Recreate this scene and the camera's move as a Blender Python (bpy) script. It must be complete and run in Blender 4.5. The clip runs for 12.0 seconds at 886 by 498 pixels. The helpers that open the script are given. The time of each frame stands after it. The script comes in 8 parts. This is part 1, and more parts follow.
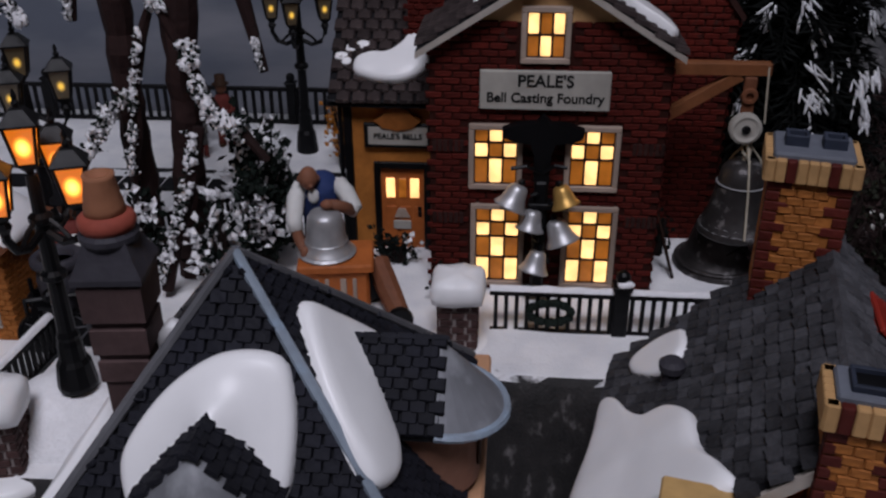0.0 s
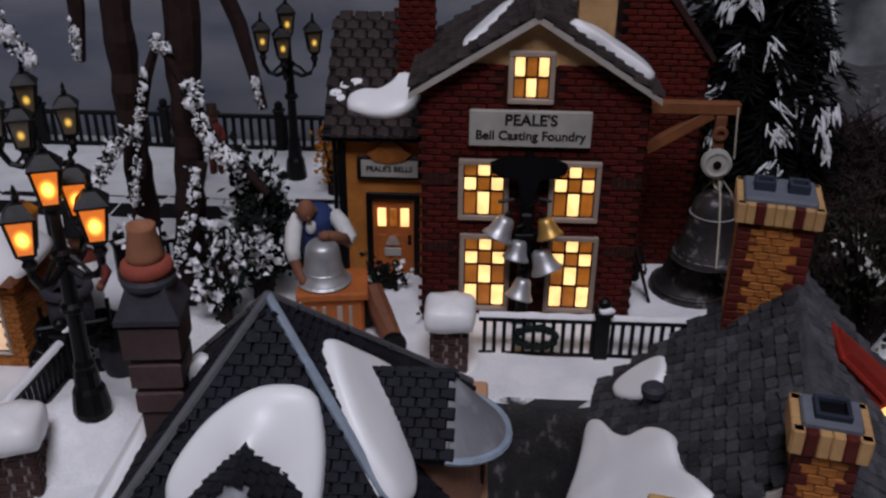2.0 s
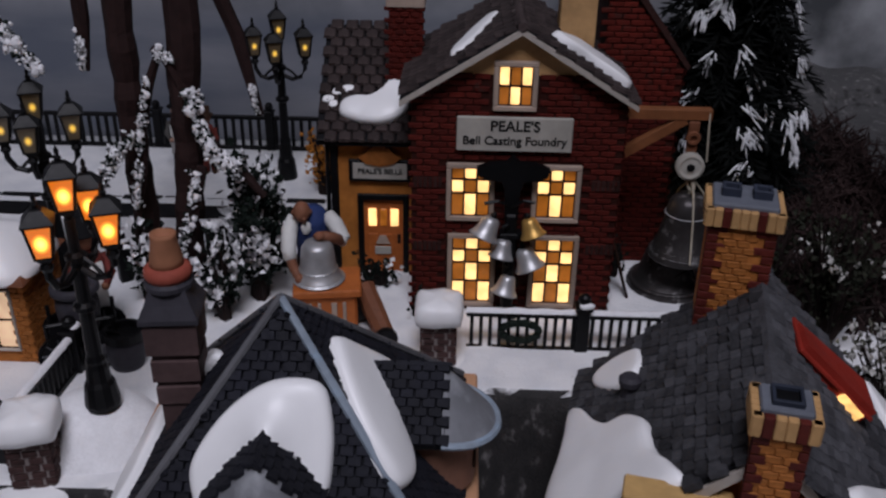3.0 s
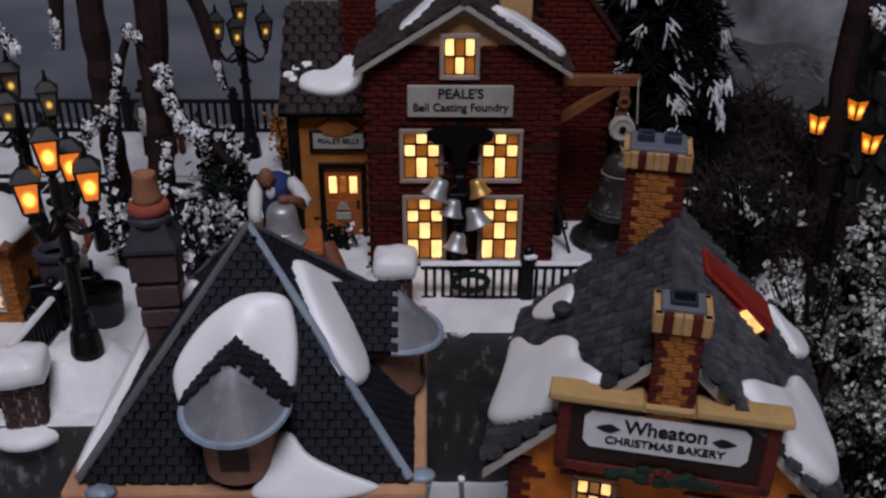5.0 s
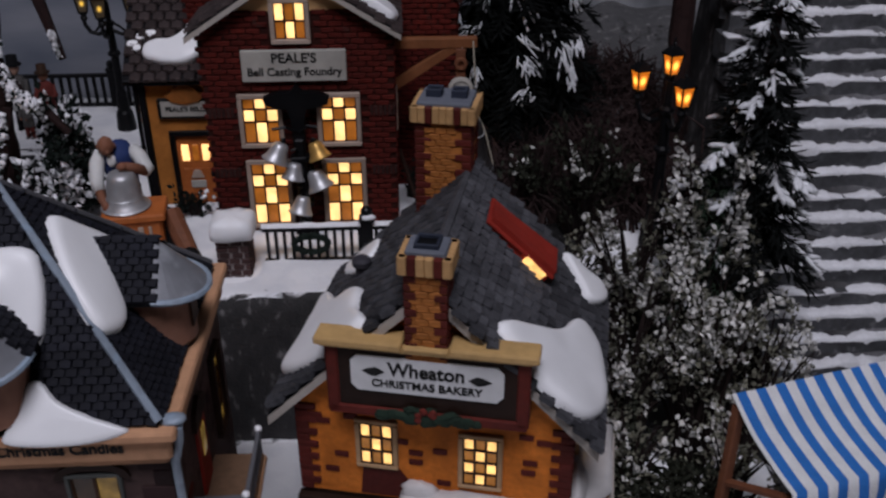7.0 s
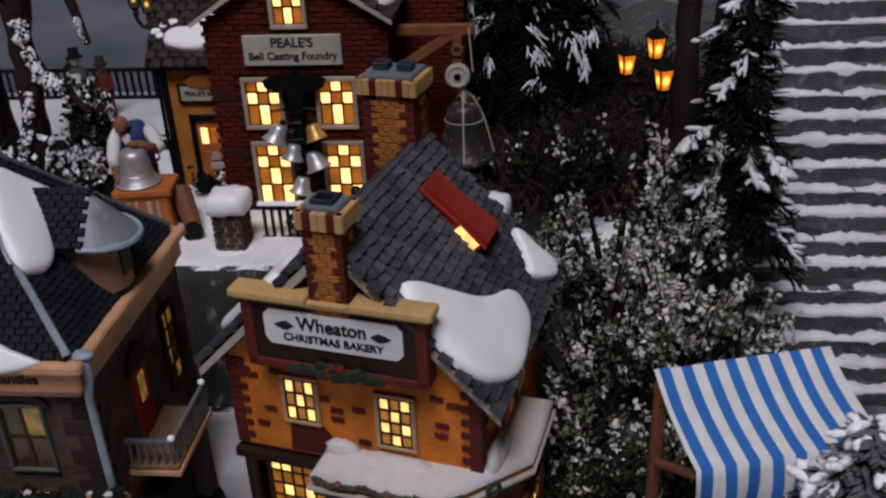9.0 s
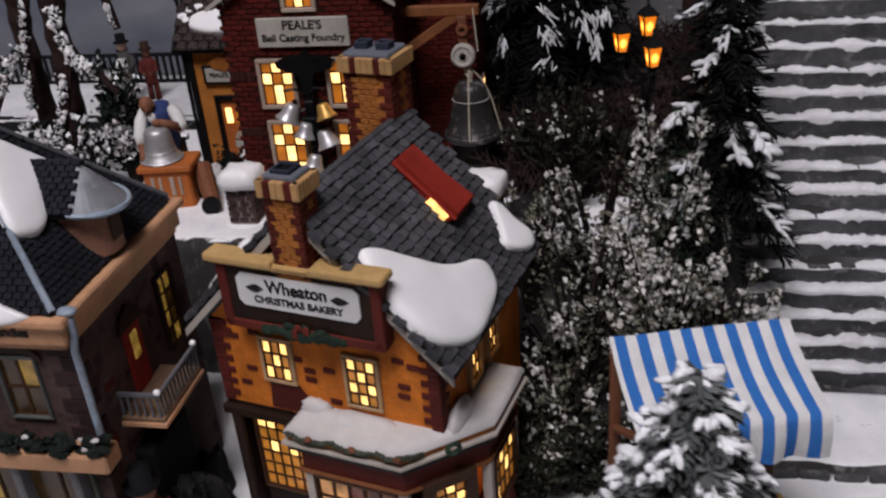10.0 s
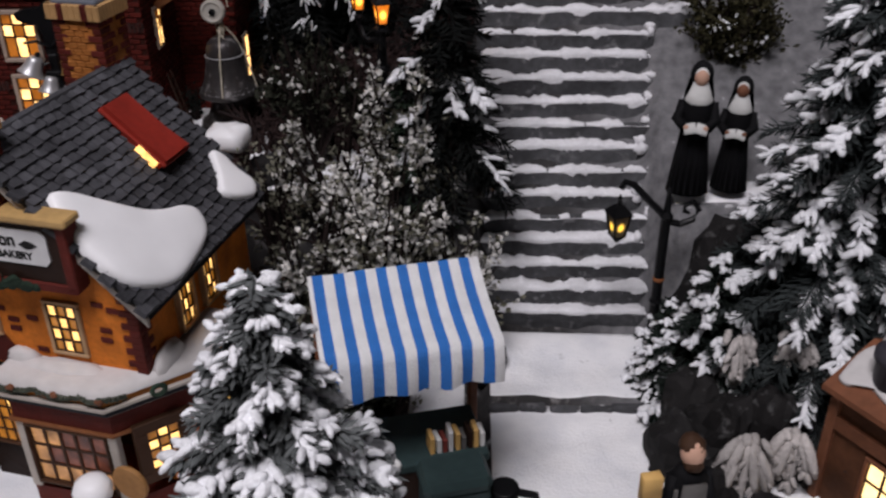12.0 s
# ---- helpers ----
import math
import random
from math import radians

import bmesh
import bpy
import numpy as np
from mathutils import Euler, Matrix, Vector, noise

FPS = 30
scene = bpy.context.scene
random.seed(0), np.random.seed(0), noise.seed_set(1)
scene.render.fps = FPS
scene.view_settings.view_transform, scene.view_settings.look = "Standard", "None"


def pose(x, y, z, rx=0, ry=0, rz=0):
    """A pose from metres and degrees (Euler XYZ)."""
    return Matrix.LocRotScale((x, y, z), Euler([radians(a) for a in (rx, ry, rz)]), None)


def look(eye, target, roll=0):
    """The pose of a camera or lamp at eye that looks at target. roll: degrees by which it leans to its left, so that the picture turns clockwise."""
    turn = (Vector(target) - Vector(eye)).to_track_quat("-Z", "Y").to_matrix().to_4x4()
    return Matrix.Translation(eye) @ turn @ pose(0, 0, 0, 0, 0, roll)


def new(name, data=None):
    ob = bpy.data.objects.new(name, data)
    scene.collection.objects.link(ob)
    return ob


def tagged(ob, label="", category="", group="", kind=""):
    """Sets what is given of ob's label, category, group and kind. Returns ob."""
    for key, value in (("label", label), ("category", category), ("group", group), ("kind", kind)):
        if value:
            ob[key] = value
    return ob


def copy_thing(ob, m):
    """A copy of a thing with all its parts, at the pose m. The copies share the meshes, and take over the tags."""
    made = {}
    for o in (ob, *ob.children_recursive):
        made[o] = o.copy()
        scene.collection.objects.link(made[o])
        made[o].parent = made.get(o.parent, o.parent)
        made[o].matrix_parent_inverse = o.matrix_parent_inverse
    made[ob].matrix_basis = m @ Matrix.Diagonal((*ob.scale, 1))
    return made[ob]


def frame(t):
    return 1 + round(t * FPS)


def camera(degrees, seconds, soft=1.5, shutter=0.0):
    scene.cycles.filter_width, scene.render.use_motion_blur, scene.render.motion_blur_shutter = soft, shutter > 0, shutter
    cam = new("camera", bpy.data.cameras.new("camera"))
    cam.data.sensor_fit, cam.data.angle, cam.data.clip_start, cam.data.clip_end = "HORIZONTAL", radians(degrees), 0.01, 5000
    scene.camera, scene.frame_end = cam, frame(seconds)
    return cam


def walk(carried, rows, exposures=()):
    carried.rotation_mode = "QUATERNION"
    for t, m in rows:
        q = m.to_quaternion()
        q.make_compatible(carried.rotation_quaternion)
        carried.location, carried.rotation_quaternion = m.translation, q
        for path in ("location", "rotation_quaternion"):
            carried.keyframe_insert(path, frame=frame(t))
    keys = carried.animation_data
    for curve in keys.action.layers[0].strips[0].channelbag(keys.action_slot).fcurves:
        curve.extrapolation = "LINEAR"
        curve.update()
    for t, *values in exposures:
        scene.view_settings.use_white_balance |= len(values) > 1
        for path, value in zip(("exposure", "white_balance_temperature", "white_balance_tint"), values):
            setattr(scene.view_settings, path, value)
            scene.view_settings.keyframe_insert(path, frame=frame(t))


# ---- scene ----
EXPOSURES = [(0, -0.28, 6250, 13), (7, -0.26, 6250, 13), (9, 0.02, 6550, 12), (9.5, 0.18, 6700, 12), (10, 0.32, 6800, 12), (11, 0.34, 6800, 12), (12, 0.32, 6750, 12)]
cam = camera(51.79, 12.0, 2.4, 0.4)
PATH = [
    (0, (0.01953, -0.01957, 0.39113), (0.01813, -0.00188, 0.38190), -0.20),
    (0.5, (0.01452, -0.02215, 0.39519), (0.01336, -0.00442, 0.38600), 0.00),
    (1, (0.01156, -0.02608, 0.39922), (0.01059, -0.00831, 0.39010), 0.30),
    (1.5, (0.01044, -0.03255, 0.40397), (0.00959, -0.01473, 0.39494), 0.50),
    (2, (0.01027, -0.03932, 0.41064), (0.00951, -0.02147, 0.40164), 0.60),
    (2.5, (0.00921, -0.04852, 0.41658), (0.00861, -0.03065, 0.40762), 0.80),
    (3, (0.00679, -0.06054, 0.42564), (0.00645, -0.04276, 0.41649), 1.00),
    (5, (0.01559, -0.10989, 0.42505), (0.01594, -0.09212, 0.41588), 0.50),
    (5.5, (0.03252, -0.11681, 0.42891), (0.03306, -0.09912, 0.41958), 0.40),
    (6, (0.05817, -0.11998, 0.42993), (0.05867, -0.10238, 0.42043), -0.20),
    (6.5, (0.07439, -0.12247, 0.42767), (0.07520, -0.10494, 0.41806), 0.00),
    (7, (0.09312, -0.12746, 0.42096), (0.09409, -0.10994, 0.41138), -0.10),
    (7.2, (0.09923, -0.12949, 0.41598), (0.10021, -0.11192, 0.40647), -0.20),
    (9, (0.17712, -0.14464, 0.40463), (0.17534, -0.12697, 0.39543), -2.40),
    (9.5, (0.19807, -0.14880, 0.40520), (0.19553, -0.13126, 0.39593), -2.90),
    (10, (0.23004, -0.15730, 0.40377), (0.22645, -0.14000, 0.39440), -4.60),
    (10.5, (0.26324, -0.16509, 0.39726), (0.25941, -0.14788, 0.38782), -5.30),
    (11, (0.28992, -0.16913, 0.39078), (0.28690, -0.15184, 0.38120), -4.50),
    (11.5, (0.29649, -0.17228, 0.39228), (0.29503, -0.15495, 0.38241), -2.10),
    (12, (0.30139, -0.17147, 0.39574), (0.30085, -0.15412, 0.38580), -0.50),
]
walk(cam, [(t, look(eye, target, roll)) for t, eye, target, roll in PATH], EXPOSURES)
# World, light and room. All lengths below are written in centimetres and turned into metres by U.
U = 0.01
world = bpy.data.worlds.new("room_light")
scene.world = world
world.use_nodes = True
world.node_tree.nodes["Background"].inputs[0].default_value = (0.80, 0.81, 0.92, 1)
world.node_tree.nodes["Background"].inputs[1].default_value = 0.013


def area_lamp(name, x, y, z, tx, ty, tz, size, watts, color):
    d = bpy.data.lights.new(name, "AREA")
    d.shape, d.size, d.energy, d.color = "DISK", size * U, watts, color
    ob = new(name, d)
    ob.matrix_world = look((x * U, y * U, z * U), (tx * U, ty * U, tz * U))
    return ob


area_lamp("ceiling_lamp", 2, -55, 184, 4, 25, 10, 75, 25.5, (0.980, 0.960, 1.045))


# ---- materials ----
def mat(name, color, rough=0.7, metal=0.0, grain=0.25, scale=220.0, bump=0.25, vary=0.12, coat=0.0, stain=0.0, spots=None):
    """Noise-broken surface: grain and bump at one scale, blotches at a coarser one, and a random shift per object."""
    m = bpy.data.materials.new(name)
    m.use_nodes = True
    n, l = m.node_tree.nodes, m.node_tree.links
    b = n["Principled BSDF"]
    b.inputs["Roughness"].default_value, b.inputs["Metallic"].default_value = rough, metal
    b.inputs["Specular IOR Level"].default_value = 0.17
    b.inputs["Coat Weight"].default_value, b.inputs["Coat Roughness"].default_value = coat, 0.25
    co = n.new("ShaderNodeTexCoord")
    fine = n.new("ShaderNodeTexNoise")
    fine.inputs["Scale"].default_value, fine.inputs["Detail"].default_value = scale, 5
    broad = n.new("ShaderNodeTexNoise")
    broad.inputs["Scale"].default_value, broad.inputs["Detail"].default_value = scale * 0.14, 3
    l.new(co.outputs["Object"], fine.inputs["Vector"])
    l.new(co.outputs["Object"], broad.inputs["Vector"])
    info = n.new("ShaderNodeObjectInfo")
    geo = n.new("ShaderNodeNewGeometry")
    both = n.new("ShaderNodeMath")
    both.operation = "ADD"
    l.new(info.outputs["Random"], both.inputs[0])
    l.new(geo.outputs["Random Per Island"], both.inputs[1])
    ramp = n.new("ShaderNodeMapRange")
    ramp.inputs["To Min"].default_value, ramp.inputs["To Max"].default_value = 1 - grain, 1 + grain
    l.new(fine.outputs["Fac"], ramp.inputs["Value"])
    ramp2 = n.new("ShaderNodeMapRange")
    ramp2.inputs["From Min"].default_value, ramp2.inputs["From Max"].default_value = 0.3, 0.7
    ramp2.inputs["To Min"].default_value, ramp2.inputs["To Max"].default_value = 1 - grain * 0.7 - stain, 1 + grain * 0.6
    l.new(broad.outputs["Fac"], ramp2.inputs["Value"])
    ramp3 = n.new("ShaderNodeMapRange")
    ramp3.inputs["From Max"].default_value = 2.0
    ramp3.inputs["To Min"].default_value, ramp3.inputs["To Max"].default_value = 1 - vary * 2, 1 + vary * 2
    l.new(both.outputs[0], ramp3.inputs["Value"])
    mul = n.new("ShaderNodeMath")
    mul.operation = "MULTIPLY"
    l.new(ramp.outputs[0], mul.inputs[0])
    l.new(ramp2.outputs[0], mul.inputs[1])
    mul2 = n.new("ShaderNodeMath")
    mul2.operation = "MULTIPLY"
    l.new(mul.outputs[0], mul2.inputs[0])
    l.new(ramp3.outputs[0], mul2.inputs[1])
    tint = n.new("ShaderNodeVectorMath")
    tint.operation = "SCALE"
    tint.inputs[0].default_value = color
    l.new(mul2.outputs[0], tint.inputs["Scale"])
    src = tint.outputs[0]
    if spots:  # second colour in irregular patches: (colour, from, to, scale)
        spot = n.new("ShaderNodeTexNoise")
        spot.inputs["Scale"].default_value, spot.inputs["Detail"].default_value = spots[3], 4
        l.new(co.outputs["Object"], spot.inputs["Vector"])
        sr = n.new("ShaderNodeMapRange")
        sr.inputs["From Min"].default_value, sr.inputs["From Max"].default_value = spots[1], spots[2]
        l.new(spot.outputs["Fac"], sr.inputs["Value"])
        mix = n.new("ShaderNodeMix")
        mix.data_type = "RGBA"
        l.new(sr.outputs[0], mix.inputs["Factor"])
        l.new(src, mix.inputs["A"])
        mix.inputs["B"].default_value = (*spots[0], 1)
        src = mix.outputs["Result"]
    l.new(src, b.inputs["Base Color"])
    rr = n.new("ShaderNodeMapRange")
    rr.inputs["To Min"].default_value, rr.inputs["To Max"].default_value = max(0.02, rough - 0.15), min(1, rough + 0.15)
    l.new(broad.outputs["Fac"], rr.inputs["Value"])
    l.new(rr.outputs[0], b.inputs["Roughness"])
    bp = n.new("ShaderNodeBump")
    bp.inputs["Strength"].default_value, bp.inputs["Distance"].default_value = bump, 0.001
    l.new(fine.outputs["Fac"], bp.inputs["Height"])
    l.new(bp.outputs[0], b.inputs["Normal"])
    return m


def glow(name, color, strength, low=0.75, scale=120.0, base=0.5):
    """A lit pane: light that is uneven across it."""
    m = bpy.data.materials.new(name)
    m.use_nodes = True
    n, l = m.node_tree.nodes, m.node_tree.links
    b = n["Principled BSDF"]
    b.inputs["Base Color"].default_value = (*[c * base for c in color], 1)
    b.inputs["Roughness"].default_value = 0.25
    b.inputs["Emission Color"].default_value = (*color, 1)
    co, t, r = n.new("ShaderNodeTexCoord"), n.new("ShaderNodeTexNoise"), n.new("ShaderNodeMapRange")
    t.inputs["Scale"].default_value = scale
    l.new(co.outputs["Object"], t.inputs["Vector"])
    r.inputs["From Min"].default_value, r.inputs["From Max"].default_value = 0.35, 0.65
    r.inputs["To Min"].default_value, r.inputs["To Max"].default_value = strength * low, strength
    l.new(t.outputs["Fac"], r.inputs["Value"])
    l.new(r.outputs[0], b.inputs["Emission Strength"])
    return m


M_SNOW = mat("glazed_snow", (0.88, 0.88, 0.89), 0.42, grain=0.05, scale=90, bump=0.12, vary=0.01, coat=0.25)
M_SNOWDUST = mat("powder_snow", (0.86, 0.86, 0.88), 0.8, grain=0.10, scale=700, bump=0.6, vary=0.03)
M_FROST = mat("flocked_snow", (0.76, 0.77, 0.79), 0.85, grain=0.22, scale=700, bump=0.9, vary=0.10)
M_BRICK = mat("red_brick", (0.080, 0.0095, 0.0060), 0.85, grain=0.35, scale=500, bump=0.6, vary=0.22, spots=((0.05, 0.018, 0.014), 0.58, 0.72, 160))
M_BRICKDARK = mat("dark_brick", (0.03, 0.012, 0.010), 0.8, grain=0.35, scale=500, bump=0.6, vary=0.2)
M_MORTAR = mat("dark_mortar", (0.030, 0.007, 0.0045), 0.95, grain=0.3, scale=600, bump=0.5)
M_PILLARBRICK = mat("plum_brick", (0.060, 0.032, 0.030), 0.8, grain=0.35, scale=500, bump=0.6, vary=0.25)
M_PILLARMORTAR = mat("pale_mortar", (0.26, 0.22, 0.21), 0.95, grain=0.3, scale=600)
M_CREAM = mat("cream_plaster", (0.52, 0.31, 0.14), 0.7, grain=0.16, scale=350, bump=0.3, stain=0.15)
M_OCHRE = mat("ochre_plaster", (0.46, 0.17, 0.035), 0.7, grain=0.22, scale=350, bump=0.4, stain=0.2)
M_BAKERY = mat("orange_brickwork", (0.64, 0.185, 0.026), 0.75, grain=0.3, scale=420, bump=0.5, vary=0.05, stain=0.2)
M_BAKEFRAME = mat("beige_window_surround", (0.40, 0.255, 0.14), 0.8, grain=0.2, scale=300, bump=0.4)
M_CHIMBRICK = mat("brown_orange_brick", (0.42, 0.150, 0.036), 0.75, grain=0.3, scale=420, bump=0.5, vary=0.10, stain=0.25)
M_GARLAND = mat("dusty_garland", (0.060, 0.066, 0.050), 0.8, grain=0.4, scale=500, bump=0.6, spots=((0.16, 0.05, 0.03), 0.60, 0.68, 160))
M_FASCIA = mat("dark_slate_fascia", (0.016, 0.017, 0.021), 0.5, grain=0.25, scale=300, bump=0.2)
M_QUOIN = mat("maroon_brick", (0.085, 0.014, 0.010), 0.7, grain=0.3, scale=420, bump=0.5, vary=0.2)
M_STONEFRAME = mat("grey_stone_frame", (0.34, 0.265, 0.215), 0.75, grain=0.15, scale=300, bump=0.3)
M_TRIM = mat("pale_wood_trim", (0.40, 0.36, 0.32), 0.7, grain=0.15, scale=260)
M_GOLD = mat("ochre_gilt_parapet", (0.46, 0.29, 0.115), 0.45, grain=0.22, scale=260, bump=0.2, coat=0.2)
M_MUNTIN = mat("dark_muntin", (0.045, 0.020, 0.010), 0.6, grain=0.2)
M_SHINGLE = mat("brown_grey_shingle", (0.046, 0.034, 0.033), 0.8, grain=0.4, scale=420, bump=0.8, vary=0.3, spots=((0.20, 0.17, 0.16), 0.62, 0.74, 170))
M_SLATE = mat("grey_shingle", (0.056, 0.056, 0.062), 0.7, grain=0.45, scale=420, bump=0.9, vary=0.32)
M_SLATEDARK = mat("blue_black_slate", (0.0105, 0.011, 0.016), 0.7, grain=0.4, scale=520, bump=0.6, vary=0.22)
M_UNDER = mat("roof_underlay", (0.010, 0.010, 0.012), 0.9, grain=0.3)
M_LEAD = mat("blue_grey_lead", (0.24, 0.285, 0.34), 0.45, metal=0.15, grain=0.25, scale=300, bump=0.3, spots=((0.32, 0.42, 0.54), 0.55, 0.75, 120))
M_LEADDULL = mat("dull_lead", (0.11, 0.11, 0.12), 0.55, metal=0.1, grain=0.25, scale=260, bump=0.3)
M_PINK = mat("rose_tan_stucco", (0.28, 0.14, 0.095), 0.75, grain=0.2, scale=300, bump=0.3, stain=0.15)
M_TAN = mat("tan_cornice", (0.46, 0.25, 0.14), 0.65, grain=0.18, scale=300, bump=0.25, stain=0.15)
M_MAUVE = mat("mauve_stone_wall", (0.080, 0.050, 0.046), 0.85, grain=0.4, scale=300, bump=0.7, stain=0.25, spots=((0.036, 0.020, 0.020), 0.54, 0.64, 80))
M_DARKSTONE = mat("dark_plum_stone", (0.026, 0.014, 0.014), 0.85, grain=0.4, scale=300, bump=0.7, vary=0.3)
M_CHIMMAUVE = mat("mauve_chimney_stone", (0.080, 0.050, 0.049), 0.7, grain=0.25, scale=300, bump=0.4, stain=0.2)
M_CHIMGREY = mat("slate_chimney_collar", (0.038, 0.036, 0.044), 0.6, grain=0.25, scale=300, bump=0.3)
M_TERRA = mat("terracotta_pot", (0.30, 0.13, 0.07), 0.7, grain=0.2, scale=260, bump=0.3)
M_TERRARED = mat("red_clay_ring", (0.26, 0.06, 0.04), 0.7, grain=0.25, scale=260, bump=0.3)
M_FLUE = mat("dark_blue_flue", (0.028, 0.034, 0.052), 0.6, grain=0.25, scale=260, bump=0.2)
M_CAPBLUE = mat("blue_grey_chimney_plate", (0.115, 0.125, 0.150), 0.6, grain=0.2, scale=260, bump=0.2)
M_BUFF = mat("buff_brick_cap", (0.46, 0.27, 0.115), 0.7, grain=0.2, scale=360, bump=0.4, vary=0.05)
M_RED = mat("red_painted_sheet", (0.24, 0.022, 0.014), 0.6, grain=0.25, scale=320, bump=0.3)
M_BLACK = mat("black_painted_iron", (0.0039, 0.0039, 0.0046), 0.45, grain=0.3, scale=300, bump=0.2)
M_DARKWOOD = mat("dark_stained_wood", (0.0195, 0.0091, 0.0059), 0.6, grain=0.35, scale=260, bump=0.4)
M_BROWNWOOD = mat("red_brown_wood", (0.16, 0.062, 0.032), 0.6, grain=0.3, scale=260, bump=0.4)
M_BEAM = mat("orange_brown_beam", (0.20, 0.075, 0.030), 0.65, grain=0.25, scale=260, bump=0.4)
M_CREST = mat("carved_ochre_wood", (0.22, 0.075, 0.016), 0.7, grain=0.35, scale=240, bump=0.6)
M_ORANGE = mat("orange_painted_bench", (0.42, 0.12, 0.03), 0.55, grain=0.25, scale=260, bump=0.3)
M_SILVER = mat("polished_bell_metal", (0.46, 0.46, 0.47), 0.46, metal=0.6, grain=0.3, scale=160, bump=0.1)
M_PEWTER = mat("dark_bronze_bell", (0.060, 0.055, 0.055), 0.42, metal=0.6, grain=0.4, scale=220, bump=0.4, spots=((0.24, 0.23, 0.23), 0.60, 0.70, 150))
M_BRASS = mat("brass_bell", (0.50, 0.30, 0.09), 0.45, metal=0.6, grain=0.15, scale=160, bump=0.1)
M_ROPE = mat("pale_cord", (0.42, 0.38, 0.30), 0.9)
M_SIGN = mat("grey_sign_board", (0.38, 0.36, 0.32), 0.7, grain=0.14, scale=200, bump=0.2, stain=0.15)
M_SIGNWHITE = mat("white_sign_board", (0.58, 0.58, 0.58), 0.6, grain=0.12, scale=200, bump=0.2)
M_INK = mat("black_sign_paint", (0.012, 0.012, 0.012), 0.6)
M_ROCK = mat("dark_rock", (0.014, 0.013, 0.013), 0.8, grain=0.5, scale=160, bump=0.9, vary=0.1, spots=((0.12, 0.12, 0.12), 0.60, 0.74, 130))
M_STEP = mat("grey_stone_step", (0.070, 0.071, 0.075), 0.85, grain=0.5, scale=240, bump=0.9, vary=0.2, spots=((0.17, 0.17, 0.175), 0.60, 0.72, 120))
M_BARK = mat("dark_bark", (0.024, 0.012, 0.011), 0.85, grain=0.45, scale=260, bump=0.9)
M_NEEDLE = mat("dark_green_needles", (0.0065, 0.0111, 0.0084), 0.75, grain=0.4, scale=500, bump=0.5, vary=0.3)
M_NEEDLEGREY = mat("grey_green_needles", (0.12, 0.13, 0.13), 0.85, grain=0.4, scale=500, bump=0.5, vary=0.3)
M_LEAF = mat("sage_leaves", (0.135, 0.132, 0.100), 0.85, grain=0.35, scale=500, bump=0.3, vary=0.35)
M_FROND = mat("pale_frosted_needles", (0.46, 0.43, 0.41), 0.85, grain=0.3, scale=600, bump=0.9, vary=0.15)
M_OLIVE = mat("olive_moss", (0.055, 0.050, 0.024), 0.85, grain=0.45, scale=500, bump=0.4, vary=0.35)
M_TANBOARD = mat("tan_wood", (0.30, 0.15, 0.055), 0.7, grain=0.3, scale=260, bump=0.4)
M_TWIG = mat("dry_twigs", (0.016, 0.010, 0.009), 0.9, grain=0.4, scale=400)
M_BRUSH = mat("red_brown_brushwood", (0.030, 0.018, 0.017), 0.9, grain=0.4, scale=400, vary=0.3)
M_BLUE = mat("blue_canvas", (0.030, 0.150, 0.46), 0.85, grain=0.12, scale=900, bump=0.5, vary=0.03)
M_WHITECLOTH = mat("white_canvas", (0.68, 0.68, 0.68), 0.85, grain=0.10, scale=900, bump=0.5, vary=0.03)
M_GREENCHEST = mat("dark_green_tin", (0.024, 0.042, 0.042), 0.5, grain=0.25)
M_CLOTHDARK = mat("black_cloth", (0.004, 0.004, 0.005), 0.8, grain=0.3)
M_SKIN = mat("painted_skin", (0.55, 0.33, 0.24), 0.6, grain=0.12)
M_SKINDARK = mat("painted_tan_skin", (0.20, 0.085, 0.05), 0.6, grain=0.15)
M_CLOTHWHITE = mat("white_paint", (0.66, 0.66, 0.64), 0.6, grain=0.10)
M_CLOTHBLUE = mat("navy_waistcoat", (0.026, 0.045, 0.14), 0.7, grain=0.2)
M_CLOTHRED = mat("dull_red_coat", (0.16, 0.035, 0.028), 0.75, grain=0.2)
M_CLOTHGREY = mat("grey_coat", (0.11, 0.105, 0.10), 0.75, grain=0.2)
M_HAIR = mat("brown_hair", (0.045, 0.022, 0.012), 0.7, grain=0.3)
M_BOOK = mat("tan_book_cover", (0.55, 0.34, 0.12), 0.6, grain=0.15)
M_WREATH = mat("wreath_green", (0.020, 0.036, 0.024), 0.8, grain=0.35, scale=500, bump=0.6)
M_BERRY = mat("berry_red", (0.13, 0.02, 0.014), 0.7, grain=0.2)
M_ORANGEFRUIT = mat("orange_blossom", (0.48, 0.19, 0.03), 0.7, grain=0.3)
G_PANE = glow("lit_pane_bright", (1.0, 0.58, 0.21), 2.4, 0.62)
G_PANEDIM = glow("lit_pane_amber", (0.80, 0.25, 0.028), 0.38, 0.45)
G_BAKE = glow("lit_bakery_pane", (1.0, 0.58, 0.18), 2.1, 0.50, 160)
G_BAKEDIM = glow("lit_bakery_pane_dim", (0.85, 0.33, 0.05), 0.30, 0.4, 160)
G_SHOPDIM = glow("dim_shop_pane", (0.55, 0.26, 0.06), 0.028, 0.2, 160, 0.04)
G_SHOPGOLD = glow("golden_shop_pane", (0.85, 0.50, 0.10), 0.22, 0.3, 160, 0.1)
M_SHOPFRAME = mat("grey_green_window_frame", (0.062, 0.066, 0.062), 0.6, grain=0.25, scale=260, bump=0.3)
